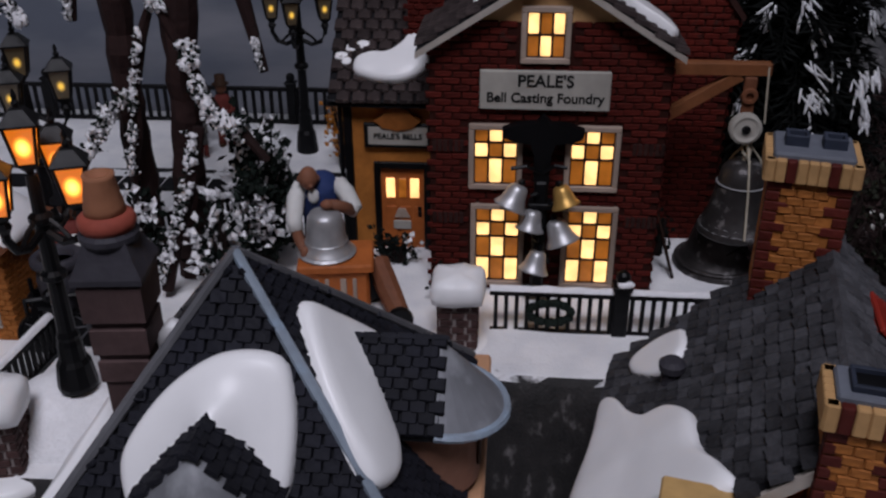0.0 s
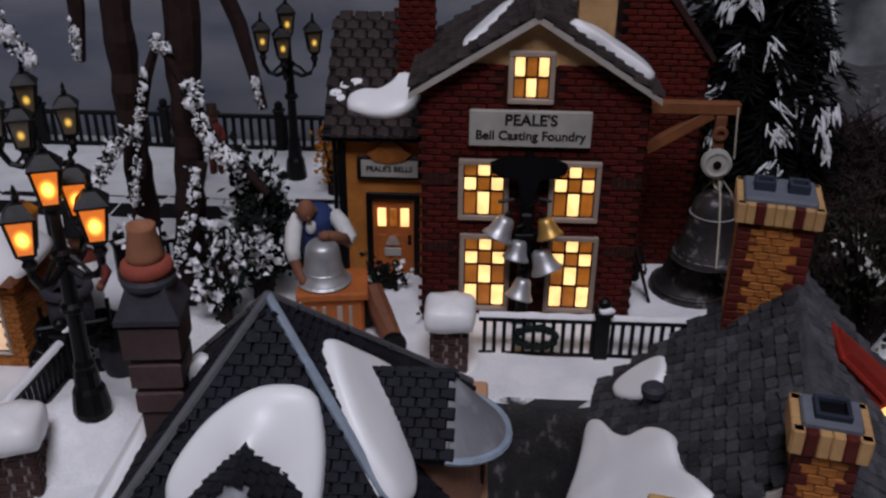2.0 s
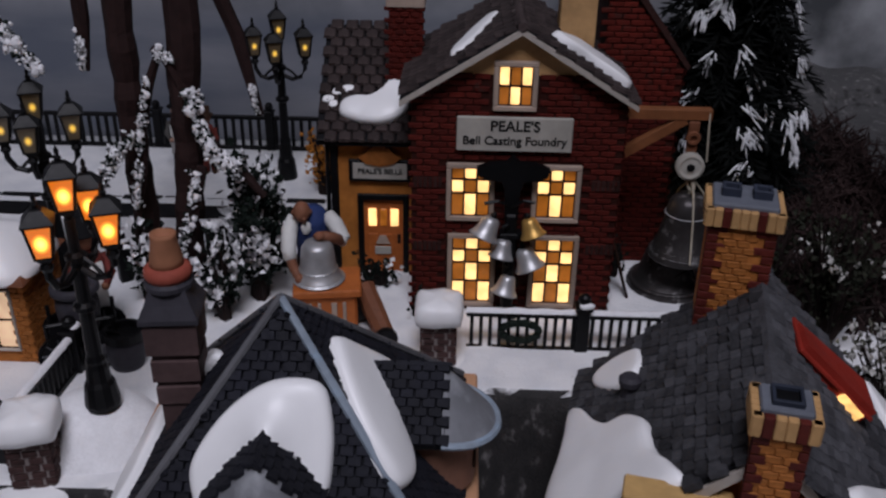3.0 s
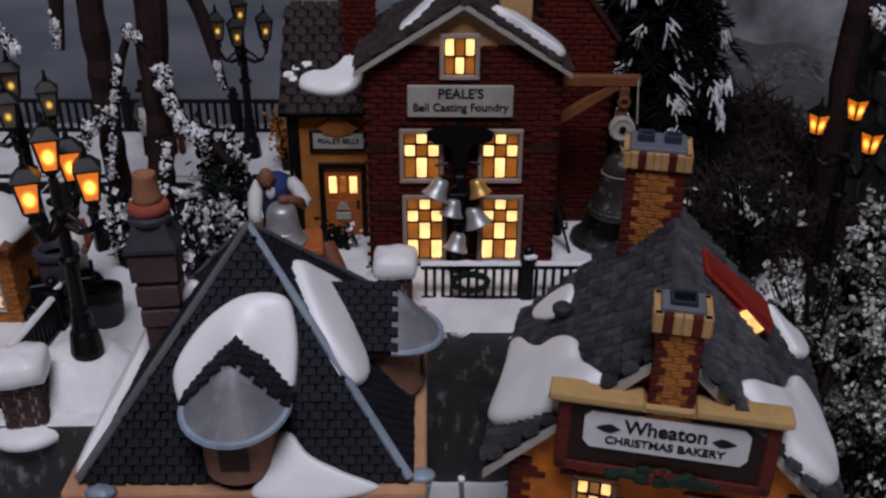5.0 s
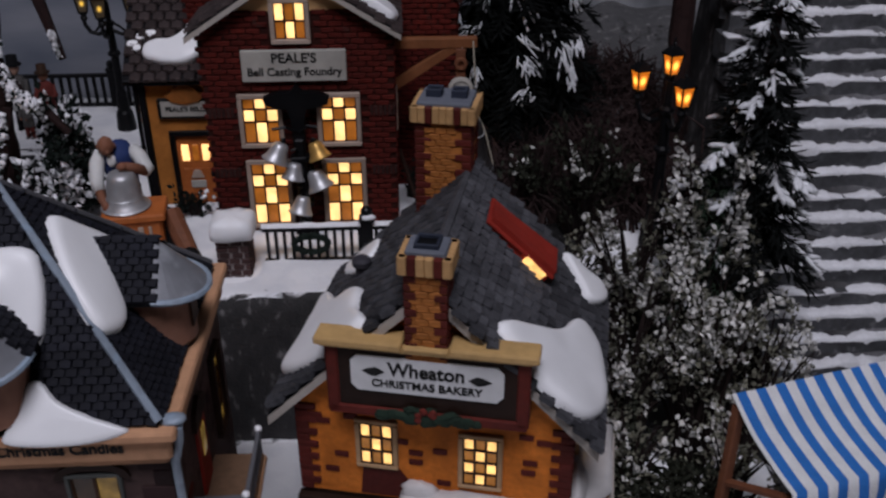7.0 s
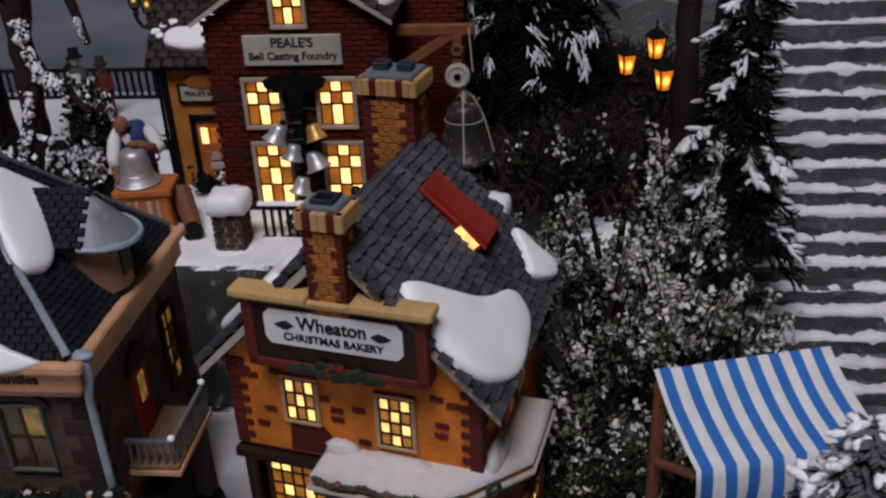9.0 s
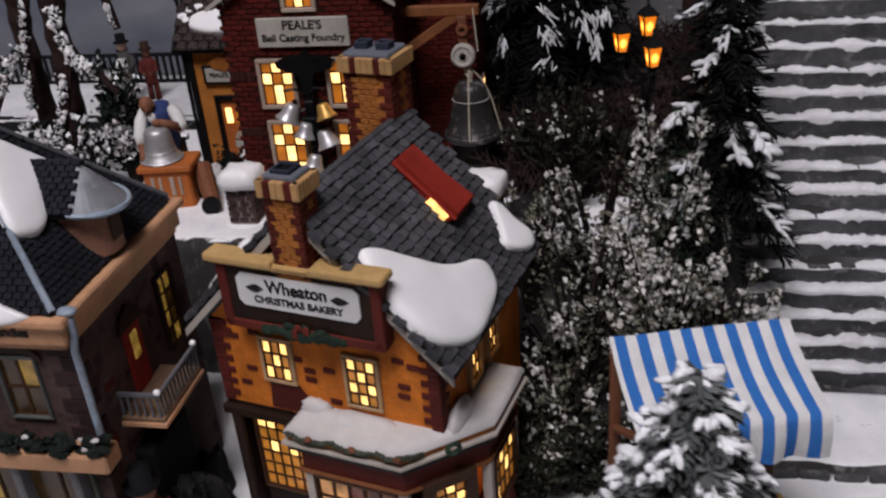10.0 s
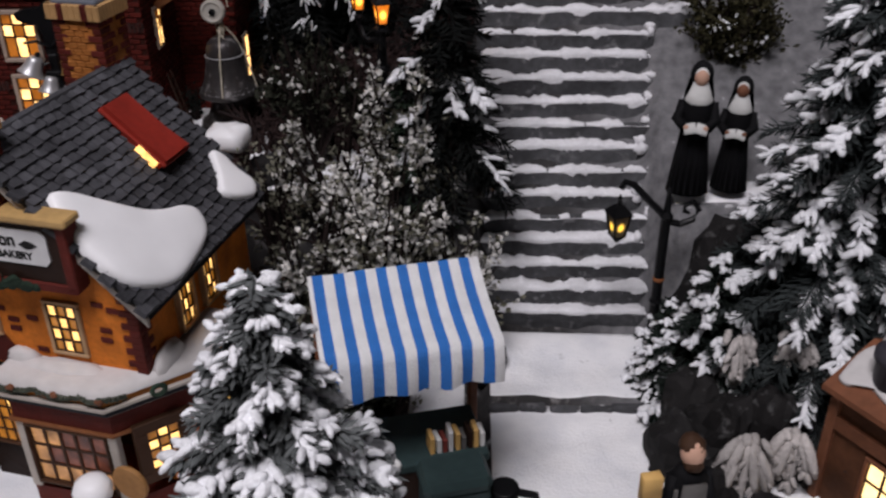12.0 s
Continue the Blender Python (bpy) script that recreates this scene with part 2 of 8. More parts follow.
M_HOOD = mat("grey_glazed_lead", (0.17, 0.175, 0.19), 0.45, metal=0.1, grain=0.3, scale=140, bump=0.3, spots=((0.30, 0.31, 0.33), 0.55, 0.75, 110))
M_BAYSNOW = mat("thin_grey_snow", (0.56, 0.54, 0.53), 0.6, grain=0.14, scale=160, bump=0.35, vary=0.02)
# greyer stair snow, with the lamp's falloff towards the stairs in its colour
M_STAIRSNOW = mat("dim_stair_snow", (0.76, 0.76, 0.78), 0.85, grain=0.16, scale=500, bump=0.8, vary=0.06)
M_DARKLEAF = mat("dark_sage_leaves", (0.022, 0.024, 0.016), 0.8, grain=0.4, scale=500, bump=0.4, vary=0.35)
M_ROOM = mat("plain_room_plaster", (0.12, 0.11, 0.108), 0.9, grain=0.08, scale=30, bump=0.2)
M_ROOMFLOOR = mat("brown_room_floor", (0.16, 0.11, 0.08), 0.6, grain=0.25, scale=20, bump=0.2)
M_KIOSK = mat("dark_kiosk_boards", (0.115, 0.046, 0.022), 0.7, grain=0.35, scale=260, bump=0.5, stain=0.25)
M_PINETEAL = mat("grey_teal_needles", (0.024, 0.029, 0.029), 0.8, grain=0.4, scale=500, bump=0.5, vary=0.3)
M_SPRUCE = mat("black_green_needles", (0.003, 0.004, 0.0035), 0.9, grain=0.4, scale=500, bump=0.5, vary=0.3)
M_BUSHFROST = mat("frosted_leaves", (0.57, 0.56, 0.53), 0.85, grain=0.25, scale=700, bump=0.6, vary=0.2)
M_FIR = mat("fir_green_needles", (0.024, 0.040, 0.024), 0.75, grain=0.4, scale=500, bump=0.5, vary=0.3)
M_BALCONY = mat("brown_balcony_board", (0.17, 0.10, 0.060), 0.7, grain=0.3, scale=260, bump=0.4, stain=0.25)
G_BREAD = glow("bakery_display_pane", (0.95, 0.46, 0.18), 0.42, 0.25, 110, 0.2)
G_DIMBREAD = glow("dim_bakery_display_pane", (0.50, 0.15, 0.09), 0.16, 0.10, 130, 0.15)
G_LAMP = glow("lantern_flame", (1.0, 0.45, 0.06), 5.0, 0.7, 200)
G_LAMPDIM = glow("dim_lantern_flame", (1.0, 0.50, 0.04), 1.5, 0.7, 200)


def lantern_glass(name, color, rim, strength, low, near, far):
    """Glass lit by a bulb in the middle of the lantern: brightest next to it."""
    m = bpy.data.materials.new(name)
    m.use_nodes = True
    n, l = m.node_tree.nodes, m.node_tree.links
    b = n["Principled BSDF"]
    b.inputs["Base Color"].default_value, b.inputs["Roughness"].default_value = (0.10, 0.08, 0.05, 1), 0.25
    co, ln = n.new("ShaderNodeTexCoord"), n.new("ShaderNodeVectorMath")
    ln.operation = "LENGTH"
    l.new(co.outputs["Object"], ln.inputs[0])
    r = n.new("ShaderNodeMapRange")
    r.interpolation_type = "SMOOTHSTEP"
    r.inputs["From Min"].default_value, r.inputs["From Max"].default_value = near * U, far * U
    r.inputs["To Min"].default_value, r.inputs["To Max"].default_value = 1, 0
    l.new(ln.outputs["Value"], r.inputs["Value"])
    mix = n.new("ShaderNodeMix")
    mix.data_type = "RGBA"
    mix.inputs["A"].default_value, mix.inputs["B"].default_value = (*rim, 1), (*color, 1)
    l.new(r.outputs[0], mix.inputs["Factor"])
    l.new(mix.outputs["Result"], b.inputs["Emission Color"])
    e = n.new("ShaderNodeMapRange")
    e.inputs["To Min"].default_value, e.inputs["To Max"].default_value = low, strength
    l.new(r.outputs[0], e.inputs["Value"])
    l.new(e.outputs[0], b.inputs["Emission Strength"])
    return m


G_GLASSBRIGHT = lantern_glass("glowing_lantern_glass", (1.0, 0.55, 0.09), (1.0, 0.22, 0.008), 9.0, 0.85, 0.40, 0.70)
G_GLASSFAR = lantern_glass("amber_lantern_glass", (1.0, 0.56, 0.10), (1.0, 0.24, 0.01), 6.0, 0.7, 0.28, 0.56)
G_GLASSDIM = lantern_glass("dim_lantern_glass", (1.0, 0.58, 0.05), (0.22, 0.12, 0.04), 2.2, 0.03, 0.47, 0.62)
G_COTTAGE = glow("cottage_wall_glow", (1.0, 0.66, 0.40), 0.75, 0.7)
G_KIOSK = glow("kiosk_window", (1.0, 0.70, 0.30), 2.0, 0.8)


# ---- building tools ----
class Form:
    """Gathers vertices and faces in centimetres; each face carries a material slot."""

    def __init__(self):
        self.v, self.f, self.s = [], [], []

    def add(self, verts, faces, slot=0, m=None):
        k = len(self.v)
        self.v += [tuple(m @ Vector(p)) if m is not None else tuple(p) for p in verts]
        self.f += [tuple(k + i for i in f) for f in faces]
        self.s += [slot] * len(faces)
        return self

    def box(self, x0, x1, y0, y1, z0, z1, slot=0, m=None, e=0.0):
        """A box; e chamfers its upright and upper edges."""
        if e <= 0:
            v = [(x, y, z) for z in (z0, z1) for x, y in ((x0, y0), (x1, y0), (x1, y1), (x0, y1))]
            f = [(3, 2, 1, 0), (4, 5, 6, 7), (0, 1, 5, 4), (1, 2, 6, 5), (2, 3, 7, 6), (3, 0, 4, 7)]
            return self.add(v, f, slot, m)
        ring = lambda d: [(x0 + d, y0 + e), (x0 + e, y0 + d), (x1 - e, y0 + d), (x1 - d, y0 + e), (x1 - d, y1 - e), (x1 - e, y1 - d), (x0 + e, y1 - d), (x0 + d, y1 - e)]
        v = [(x, y, z0) for x, y in ring(0)] + [(x, y, z1 - e) for x, y in ring(0)] + [(x, y, z1) for x, y in ring(e * 0.7)]
        f = [tuple(range(7, -1, -1)), tuple(range(16, 24))]
        for a in (0, 8):
            f += [(a + i, a + (i + 1) % 8, a + 8 + (i + 1) % 8, a + 8 + i) for i in range(8)]
        return self.add(v, f, slot, m)

    def prism(self, poly, z0, z1, slot=0, m=None):
        """An upright prism over the plan poly."""
        n = len(poly)
        v = [(x, y, z0) for x, y in poly] + [(x, y, z1) for x, y in poly]
        f = [tuple(range(n - 1, -1, -1)), tuple(range(n, 2 * n))] + [(i, (i + 1) % n, n + (i + 1) % n, n + i) for i in range(n)]
        return self.add(v, f, slot, m)

    def slab(self, poly, y0, y1, slot=0, m=None):
        """An upright plate: poly in x, z, from y0 to y1."""
        n = len(poly)
        v = [(x, y0, z) for x, z in poly] + [(x, y1, z) for x, z in poly]
        f = [tuple(range(n)), tuple(range(2 * n - 1, n - 1, -1))] + [((i + 1) % n, i, n + i, n + (i + 1) % n) for i in range(n)]
        return self.add(v, f, slot, m)

    def lathe(self, profile, n=16, slot=0, m=None, squash=1.0, arc=(0, 360)):
        """A turned form: profile of (radius, z) from the bottom up."""
        full = arc[1] - arc[0] >= 360
        cols = n if full else n + 1
        v = []
        for r, z in profile:
            for i in range(cols):
                a = radians(arc[0] + (arc[1] - arc[0]) * i / n)
                v.append((r * math.cos(a), r * squash * math.sin(a), z))
        f = []
        for k in range(len(profile) - 1):
            for i in range(n):
                j = (i + 1) % cols
                f.append((k * cols + i, k * cols + j, (k + 1) * cols + j, (k + 1) * cols + i))
        if full:
            f += [tuple(range(cols - 1, -1, -1)), tuple(range((len(profile) - 1) * cols, len(profile) * cols))]
        return self.add(v, f, slot, m)

    def tube(self, pts, radii, n=7, slot=0):
        """A bent tapering rod along pts."""
        pts = [Vector(p) for p in pts]
        v, f = [], []
        for k, p in enumerate(pts):
            d = (pts[min(k + 1, len(pts) - 1)] - pts[max(k - 1, 0)]).normalized()
            a = d.cross(Vector((0.31, 0.2, 1)) if abs(d.z) < 0.9 else Vector((1, 0.2, 0.1))).normalized()
            b = d.cross(a)
            r = radii[k] if hasattr(radii, "__len__") else radii
            v += [tuple(p + r * (math.cos(2 * math.pi * i / n) * a + math.sin(2 * math.pi * i / n) * b)) for i in range(n)]
        for k in range(len(pts) - 1):
            f += [(k * n + i, k * n + (i + 1) % n, (k + 1) * n + (i + 1) % n, (k + 1) * n + i) for i in range(n)]
        f += [tuple(range(n - 1, -1, -1)), tuple(range((len(pts) - 1) * n, len(pts) * n))]
        return self.add(v, f, slot)

    def blob(self, x, y, z, rx, ry, rz, n=10, rings=6, slot=0, m=None, rough=0.0):
        """A rounded lump, a little uneven if rough."""
        v, f = [], []
        for k in range(rings + 1):
            t = math.pi * k / rings
            for i in range(n):
                a = 2 * math.pi * i / n
                q = 1 + rough * noise.noise(Vector((x + 2.3 * math.cos(a) * math.sin(t), y + 2.3 * math.sin(a) * math.sin(t), z + 2.3 * math.cos(t))))
                v.append((x + rx * q * math.sin(t) * math.cos(a), y + ry * q * math.sin(t) * math.sin(a), z - rz * q * math.cos(t)))
        for k in range(rings):
            f += [(k * n + i, k * n + (i + 1) % n, (k + 1) * n + (i + 1) % n, (k + 1) * n + i) for i in range(n)]
        return self.add(v, f, slot, m)

    def wall(self, x0, x1, z0, z1, y0, y1, holes=(), slot=0, m=None):
        """A wall with openings (xa, xb, za, zb) cut through, as one connected body."""
        xs = sorted({x0, x1, *[h[0] for h in holes], *[h[1] for h in holes]})
        zs = sorted({z0, z1, *[h[2] for h in holes], *[h[3] for h in holes]})
        n, k = len(xs), len(xs) * len(zs)
        v = [(x, y, z) for y in (y0, y1) for z in zs for x in xs]
        full = lambda i, j: 0 <= i < n - 1 and 0 <= j < len(zs) - 1 and not any(h[0] <= (xs[i] + xs[i + 1]) / 2 <= h[1] and h[2] <= (zs[j] + zs[j + 1]) / 2 <= h[3] for h in holes)
        f = []
        for j in range(len(zs) - 1):
            for i in range(n - 1):
                if not full(i, j):
                    continue
                a, b, c, d = j * n + i, j * n + i + 1, (j + 1) * n + i + 1, (j + 1) * n + i
                f += [(a, b, c, d), (k + d, k + c, k + b, k + a)]
                for ok, p, q in ((full(i, j - 1), a, b), (full(i + 1, j), b, c), (full(i, j + 1), c, d), (full(i - 1, j), d, a)):
                    if not ok:
                        f.append((q, p, k + p, k + q))
        return self.add(v, f, slot, m)

    def mesh(self, name, mats, smooth=False):
        me = bpy.data.meshes.new(name)
        me.from_pydata([(x * U, y * U, z * U) for x, y, z in self.v], [], self.f)
        for q in mats if isinstance(mats, (list, tuple)) else [mats]:
            me.materials.append(q)
        me.polygons.foreach_set("material_index", self.s)
        if smooth:
            me.polygons.foreach_set("use_smooth", [True] * len(self.f))
        me.validate()
        me.update()
        return me


def thing(name, label, category, x=0, y=0, z=0, rz=0, group="", kind=""):
    ob = new(name)
    ob.empty_display_size = 0.005
    ob.matrix_basis = pose(x * U, y * U, z * U, 0, 0, rz)
    return tagged(ob, label, category, group, kind)


def part(name, form, mats, parent, label="", smooth=False, kind=""):
    ob = new(name, form.mesh(name, mats, smooth))
    ob.parent = parent
    return tagged(ob, label, kind=kind)


def solid(name, form, mats, label, category, x=0, y=0, z=0, rz=0, group="", kind="", smooth=False):
    """A thing that is one mesh."""
    ob = new(name, form.mesh(name, mats, smooth))
    ob.matrix_basis = pose(x * U, y * U, z * U, 0, 0, rz)
    return tagged(ob, label, category, group, kind)


def place(name, me, parent, m):
    """One more piece on a shared mesh; m is in centimetres."""
    ob = new(name, me)
    ob.parent = parent
    q = m.copy()
    q.translation = q.translation * U
    ob.matrix_basis = q
    return ob


def basis(o, u, v):
    """A frame at o with x along u, y along v."""
    u = Vector(u).normalized()
    w = u.cross(Vector(v)).normalized()
    v = w.cross(u)
    return Matrix.Translation(Vector(o)) @ Matrix((u, v, w)).transposed().to_4x4()


def inside(p, poly):
    c = False
    for i in range(len(poly)):
        (x0, y0), (x1, y1) = poly[i - 1], poly[i]
        if (y0 > p[1]) != (y1 > p[1]) and p[0] < (x1 - x0) * (p[1] - y0) / (y1 - y0) + x0:
            c = not c
    return c


def curved(pts, n=6):
    """A closed smooth line through pts."""
    out = []
    k = len(pts)
    for i in range(k):
        a, b, c, d = (Vector(pts[(i + j) % k]) for j in (-1, 0, 1, 2))
        for s in range(n):
            t = s / n
            out.append(0.5 * (2 * b + (c - a) * t + (2 * a - 5 * b + 4 * c - d) * t * t + (3 * b - a - 3 * c + d) * t ** 3))
    return out


def snow_on(parent, frame_m, outline, thick=0.55, name="snow_patch", mats=None, label="smooth white glazed snow patch", lift=None):
    """A pillow of snow with a rounded rim that lies on the plane of frame_m; outline in its x, y."""
    ring = curved([Vector((x, y, 0)) for x, y in outline])
    c = sum(ring, Vector()) / len(ring)
    f, n = Form(), len(ring)
    v = []
    steps = ((1.0, -0.05), (1.0, 0.25), (0.985, 0.55), (0.95, 0.80), (0.88, 0.95), (0.75, 1.0), (0.5, 1.03), (0.25, 1.05))
    for s, h in steps:
        for p in ring:
            q = c + (p - c) * s
            v.append((q.x, q.y, thick * h * (1 + 0.16 * noise.noise(q * 0.6)) + (lift(q.x, q.y) if lift else 0)))
    v.append((c.x, c.y, thick * 1.05 + (lift(c.x, c.y) if lift else 0)))
    k = len(steps)
    faces = [(a * n + i, a * n + (i + 1) % n, (a + 1) * n + (i + 1) % n, (a + 1) * n + i) for a in range(k - 1) for i in range(n)]
    faces += [((k - 1) * n + i, (k - 1) * n + (i + 1) % n, k * n) for i in range(n)]
    f.add(v, faces, 0, frame_m)
    return part(name, f, mats or M_SNOW, parent, label, smooth=True)


def courses(parent, frame_m, poly, w, h, material, rng, name="shingle", thick=0.10, gap=0.04, tilt=6.0, limit=300, holes=(), ragged=0.12, kind="roof", chamfer=0.12):
    """Pieces in staggered courses over the outline poly of a plane: the first `limit` are objects of their own, the rest one joined part."""
    xs, ys = [p[0] for p in poly], [p[1] for p in poly]
    meshes = []
    for k in range(4):
        q = Form()
        e = min(w, h) * chamfer
        dx, dy = (w - gap) / 2, (h - gap) / 2 if kind == "wall" else h * 0.66
        j = lambda: rng.uniform(-ragged, ragged) * w * 0.5
        low = [(-dx + e + j() * 0.3, -dy + j() * 0.4), (dx - e, -dy + j() * 0.4), (dx, -dy + e), (dx, dy), (-dx, dy), (-dx, -dy + e)]
        n = len(low)
        v = [(x, y, -0.02) for x, y in low] + [(x * (1 - e / dx), y * (1 - e / dy), thick * rng.uniform(0.8, 1.2)) for x, y in low]
        q.add(v, [tuple(range(n, 2 * n))] + [(i, (i + 1) % n, n + (i + 1) % n, n + i) for i in range(n)])
        meshes.append(q.mesh(name, material))
    rest, count, row = Form(), 0, 0
    y = min(ys) + h / 2
    cells = []
    while y < max(ys):
        x = min(xs) + (w / 2 if row % 2 else 0)
        while x < max(xs) + w / 2:
            if inside((x, y), poly) and not any(a - w * 0.18 < x < b + w * 0.18 and c < y < d for a, b, c, d in holes):
                cells.append((x + rng.uniform(-0.04, 0.04) * w, y + rng.uniform(-0.05, 0.05) * h))
            x += w
        y += h
        row += 1
    for x, y in cells:
        m = frame_m @ Matrix.Translation((x, y, 0.02 + rng.uniform(0, 0.03))) @ pose(0, 0, 0, -tilt if kind != "wall" else 0, 0, rng.uniform(-2, 2))
        me = meshes[rng.randrange(4)]
        if count < limit:
            place(name, me, parent, m)
            count += 1
        else:
            k = len(rest.v)
            rest.v += [tuple(m @ (p.co / U)) for p in me.vertices]
            rest.f += [tuple(k + i for i in p.vertices) for p in me.polygons]
            rest.s += [0] * len(me.polygons)
    if rest.f:
        part(name + "_field", rest, material, parent, kind="stuff")


def lettering(parent, text, size, m, material=None, extrude=0.015, name="sign_lettering", wide=1.0, bold=0.022):
    """Raised letters from the built-in font, centred at m."""
    cu = bpy.data.curves.new(name, "FONT")
    cu.body, cu.align_x, cu.align_y, cu.size = text, "CENTER", "CENTER", size * U
    cu.extrude, cu.offset = extrude * U, bold * size * U
    tmp = bpy.data.objects.new(name, cu)
    scene.collection.objects.link(tmp)
    me = bpy.data.meshes.new_from_object(tmp.evaluated_get(bpy.context.evaluated_depsgraph_get()))
    bpy.data.objects.remove(tmp)
    me.materials.clear()
    me.materials.append(material or M_INK)
    ob = place(name, me, parent, m @ Matrix.Diagonal((wide, 1, 1, 1)))
    return tagged(ob, "black painted lettering")


def lit_window(parent, m, w, h, cols, rows, bright, frame_w=0.28, frame_mat=None, glow_a=None, glow_b=None, name="window", depth=0.25, bar=0.07, rowh=None):
    """A lit window in the plane of m (x right, y up, z out), centred: frame, sill, bars and one object per pane. bright: the panes that shine most."""
    win = new(name)
    win.empty_display_size = 0.003
    win.parent = parent
    q = m.copy()
    q.translation = q.translation * U
    win.matrix_basis = q
    fr = Form()
    a, b, t = w / 2, h / 2, frame_w
    if t > 0:
        for x0, x1, y0, y1 in ((-a - t, a + t, b, b + t), (-a - t, a + t, -b - t, -b), (-a - t, -a, -b, b), (a, a + t, -b, b)):
            fr.box(x0, x1, y0, y1, -0.15, depth, e=0.05)
        part("window_frame", fr, frame_mat or M_STONEFRAME, win)
    bars = Form()
    ys = [(-b + h * k / rows) for k in range(rows + 1)] if rowh is None else [-b + h * s for s in rowh]
    for c in range(cols + 1):
        x = -a + w * c / cols
        bars.box(x - bar / 2, x + bar / 2, -b, b, -0.02, 0.1)
    for y in ys:
        bars.box(-a, a, y - bar / 2, y + bar / 2, -0.02, 0.09)
    part("glazing_grid", bars, M_MUNTIN, win)
    for c in range(cols):
        for r in range(len(ys) - 1):
            p = Form()
            x0, x1 = -a + w * c / cols + bar / 2, -a + w * (c + 1) / cols - bar / 2
            y0, y1 = ys[r] + bar / 2, ys[r + 1] - bar / 2
            e = min(x1 - x0, y1 - y0) * 0.10
            v = [(x0 + e, y0), (x1 - e, y0), (x1, y0 + e), (x1, y1 - e), (x1 - e, y1), (x0 + e, y1), (x0, y1 - e), (x0, y0 + e)]
            p.add([(x, y, 0.03) for x, y in v] + [(x, y, -0.05) for x, y in v], [tuple(range(8))] + [(i, 8 + i, 8 + (i + 1) % 8, (i + 1) % 8) for i in range(8)])
            part("pane", p, (glow_a or G_PANE) if (c, r) in bright else (glow_b or G_PANEDIM), win)
    return win


def upright(x, y, z, face=0):
    """A wall plane: x right, y up, z out. face: degrees about z; 0 looks to -y, 90 to +x."""
    return Matrix.Translation((x, y, z)) @ pose(0, 0, 0, 90, 0, face)


# ---- ground ----
STREET, TERRACE = 6.0, 15.0


def smooth(a, b, x):
    t = min(1, max(0, (x - a) / (b - a)))
    return t * t * (3 - 2 * t)


def edge_of_terrace(x):
    """The y at which the upper level breaks off to the street."""
    if x < -11:
        return 23.6
    if x < -2:
        return 23.6 + 7.9 * smooth(-11, -3, x)
    return 31.5 + 2.5 * smooth(12, 24, x)


def ground_z(x, y):
    q = noise.noise(Vector((x * 0.22, y * 0.22, 3.1)))
    fall = 1.6 + 6 * smooth(14, 24, x)
    e = edge_of_terrace(x) + 0.35 * noise.noise(Vector((x * 0.5, y * 0.3, 0)))
    up = smooth(e - fall, e + 0.5, y)
    z = STREET + (TERRACE - STREET) * up + q * (0.10 + 0.5 * up * (1 - up) * 4)
    if x > 30.0:  # bed of the stairs and the rocky bank to their right
        stair = STREET - 1.3 + 1.48 * max(0, y - 30.3)
        bank = STREET + 8.9 * smooth(27, 32, y) + 0.9 * max(0, y - 34)
        t = smooth(41.2, 42.6, x)
        own = stair * (1 - t) + bank * t
        own += (14 - own) * smooth(49.5, 54, y)
        s = smooth(30.0, 31.4, x)
        z = z * (1 - s) + min(own, 34) * s + 0.15 * q
        if 30.5 < x < 43 and y < 30.3:
            lump = 0.24 * noise.noise(Vector((x * 0.45, y * 0.5, 1.7))) + 0.05 * noise.noise(Vector((x * 1.2, y * 1.2, 6.0)))
            z = STREET + 0.1 + lump + 0.25 * smooth(27.4, 30.3, y) - 0.62 * smooth(24.3, 23.8, y) if x > 31 else z
    if y > 54.5 and x < 16:
        z = 14.6 + 0.15 * q
    if y > 66 and x < 30:
        z = 14.2
    if x > 14 and y > 46:
        z = max(z, 15 + 0.22 * (y - 46) * smooth(14, 24, x) + 1.2 * q)
    return z


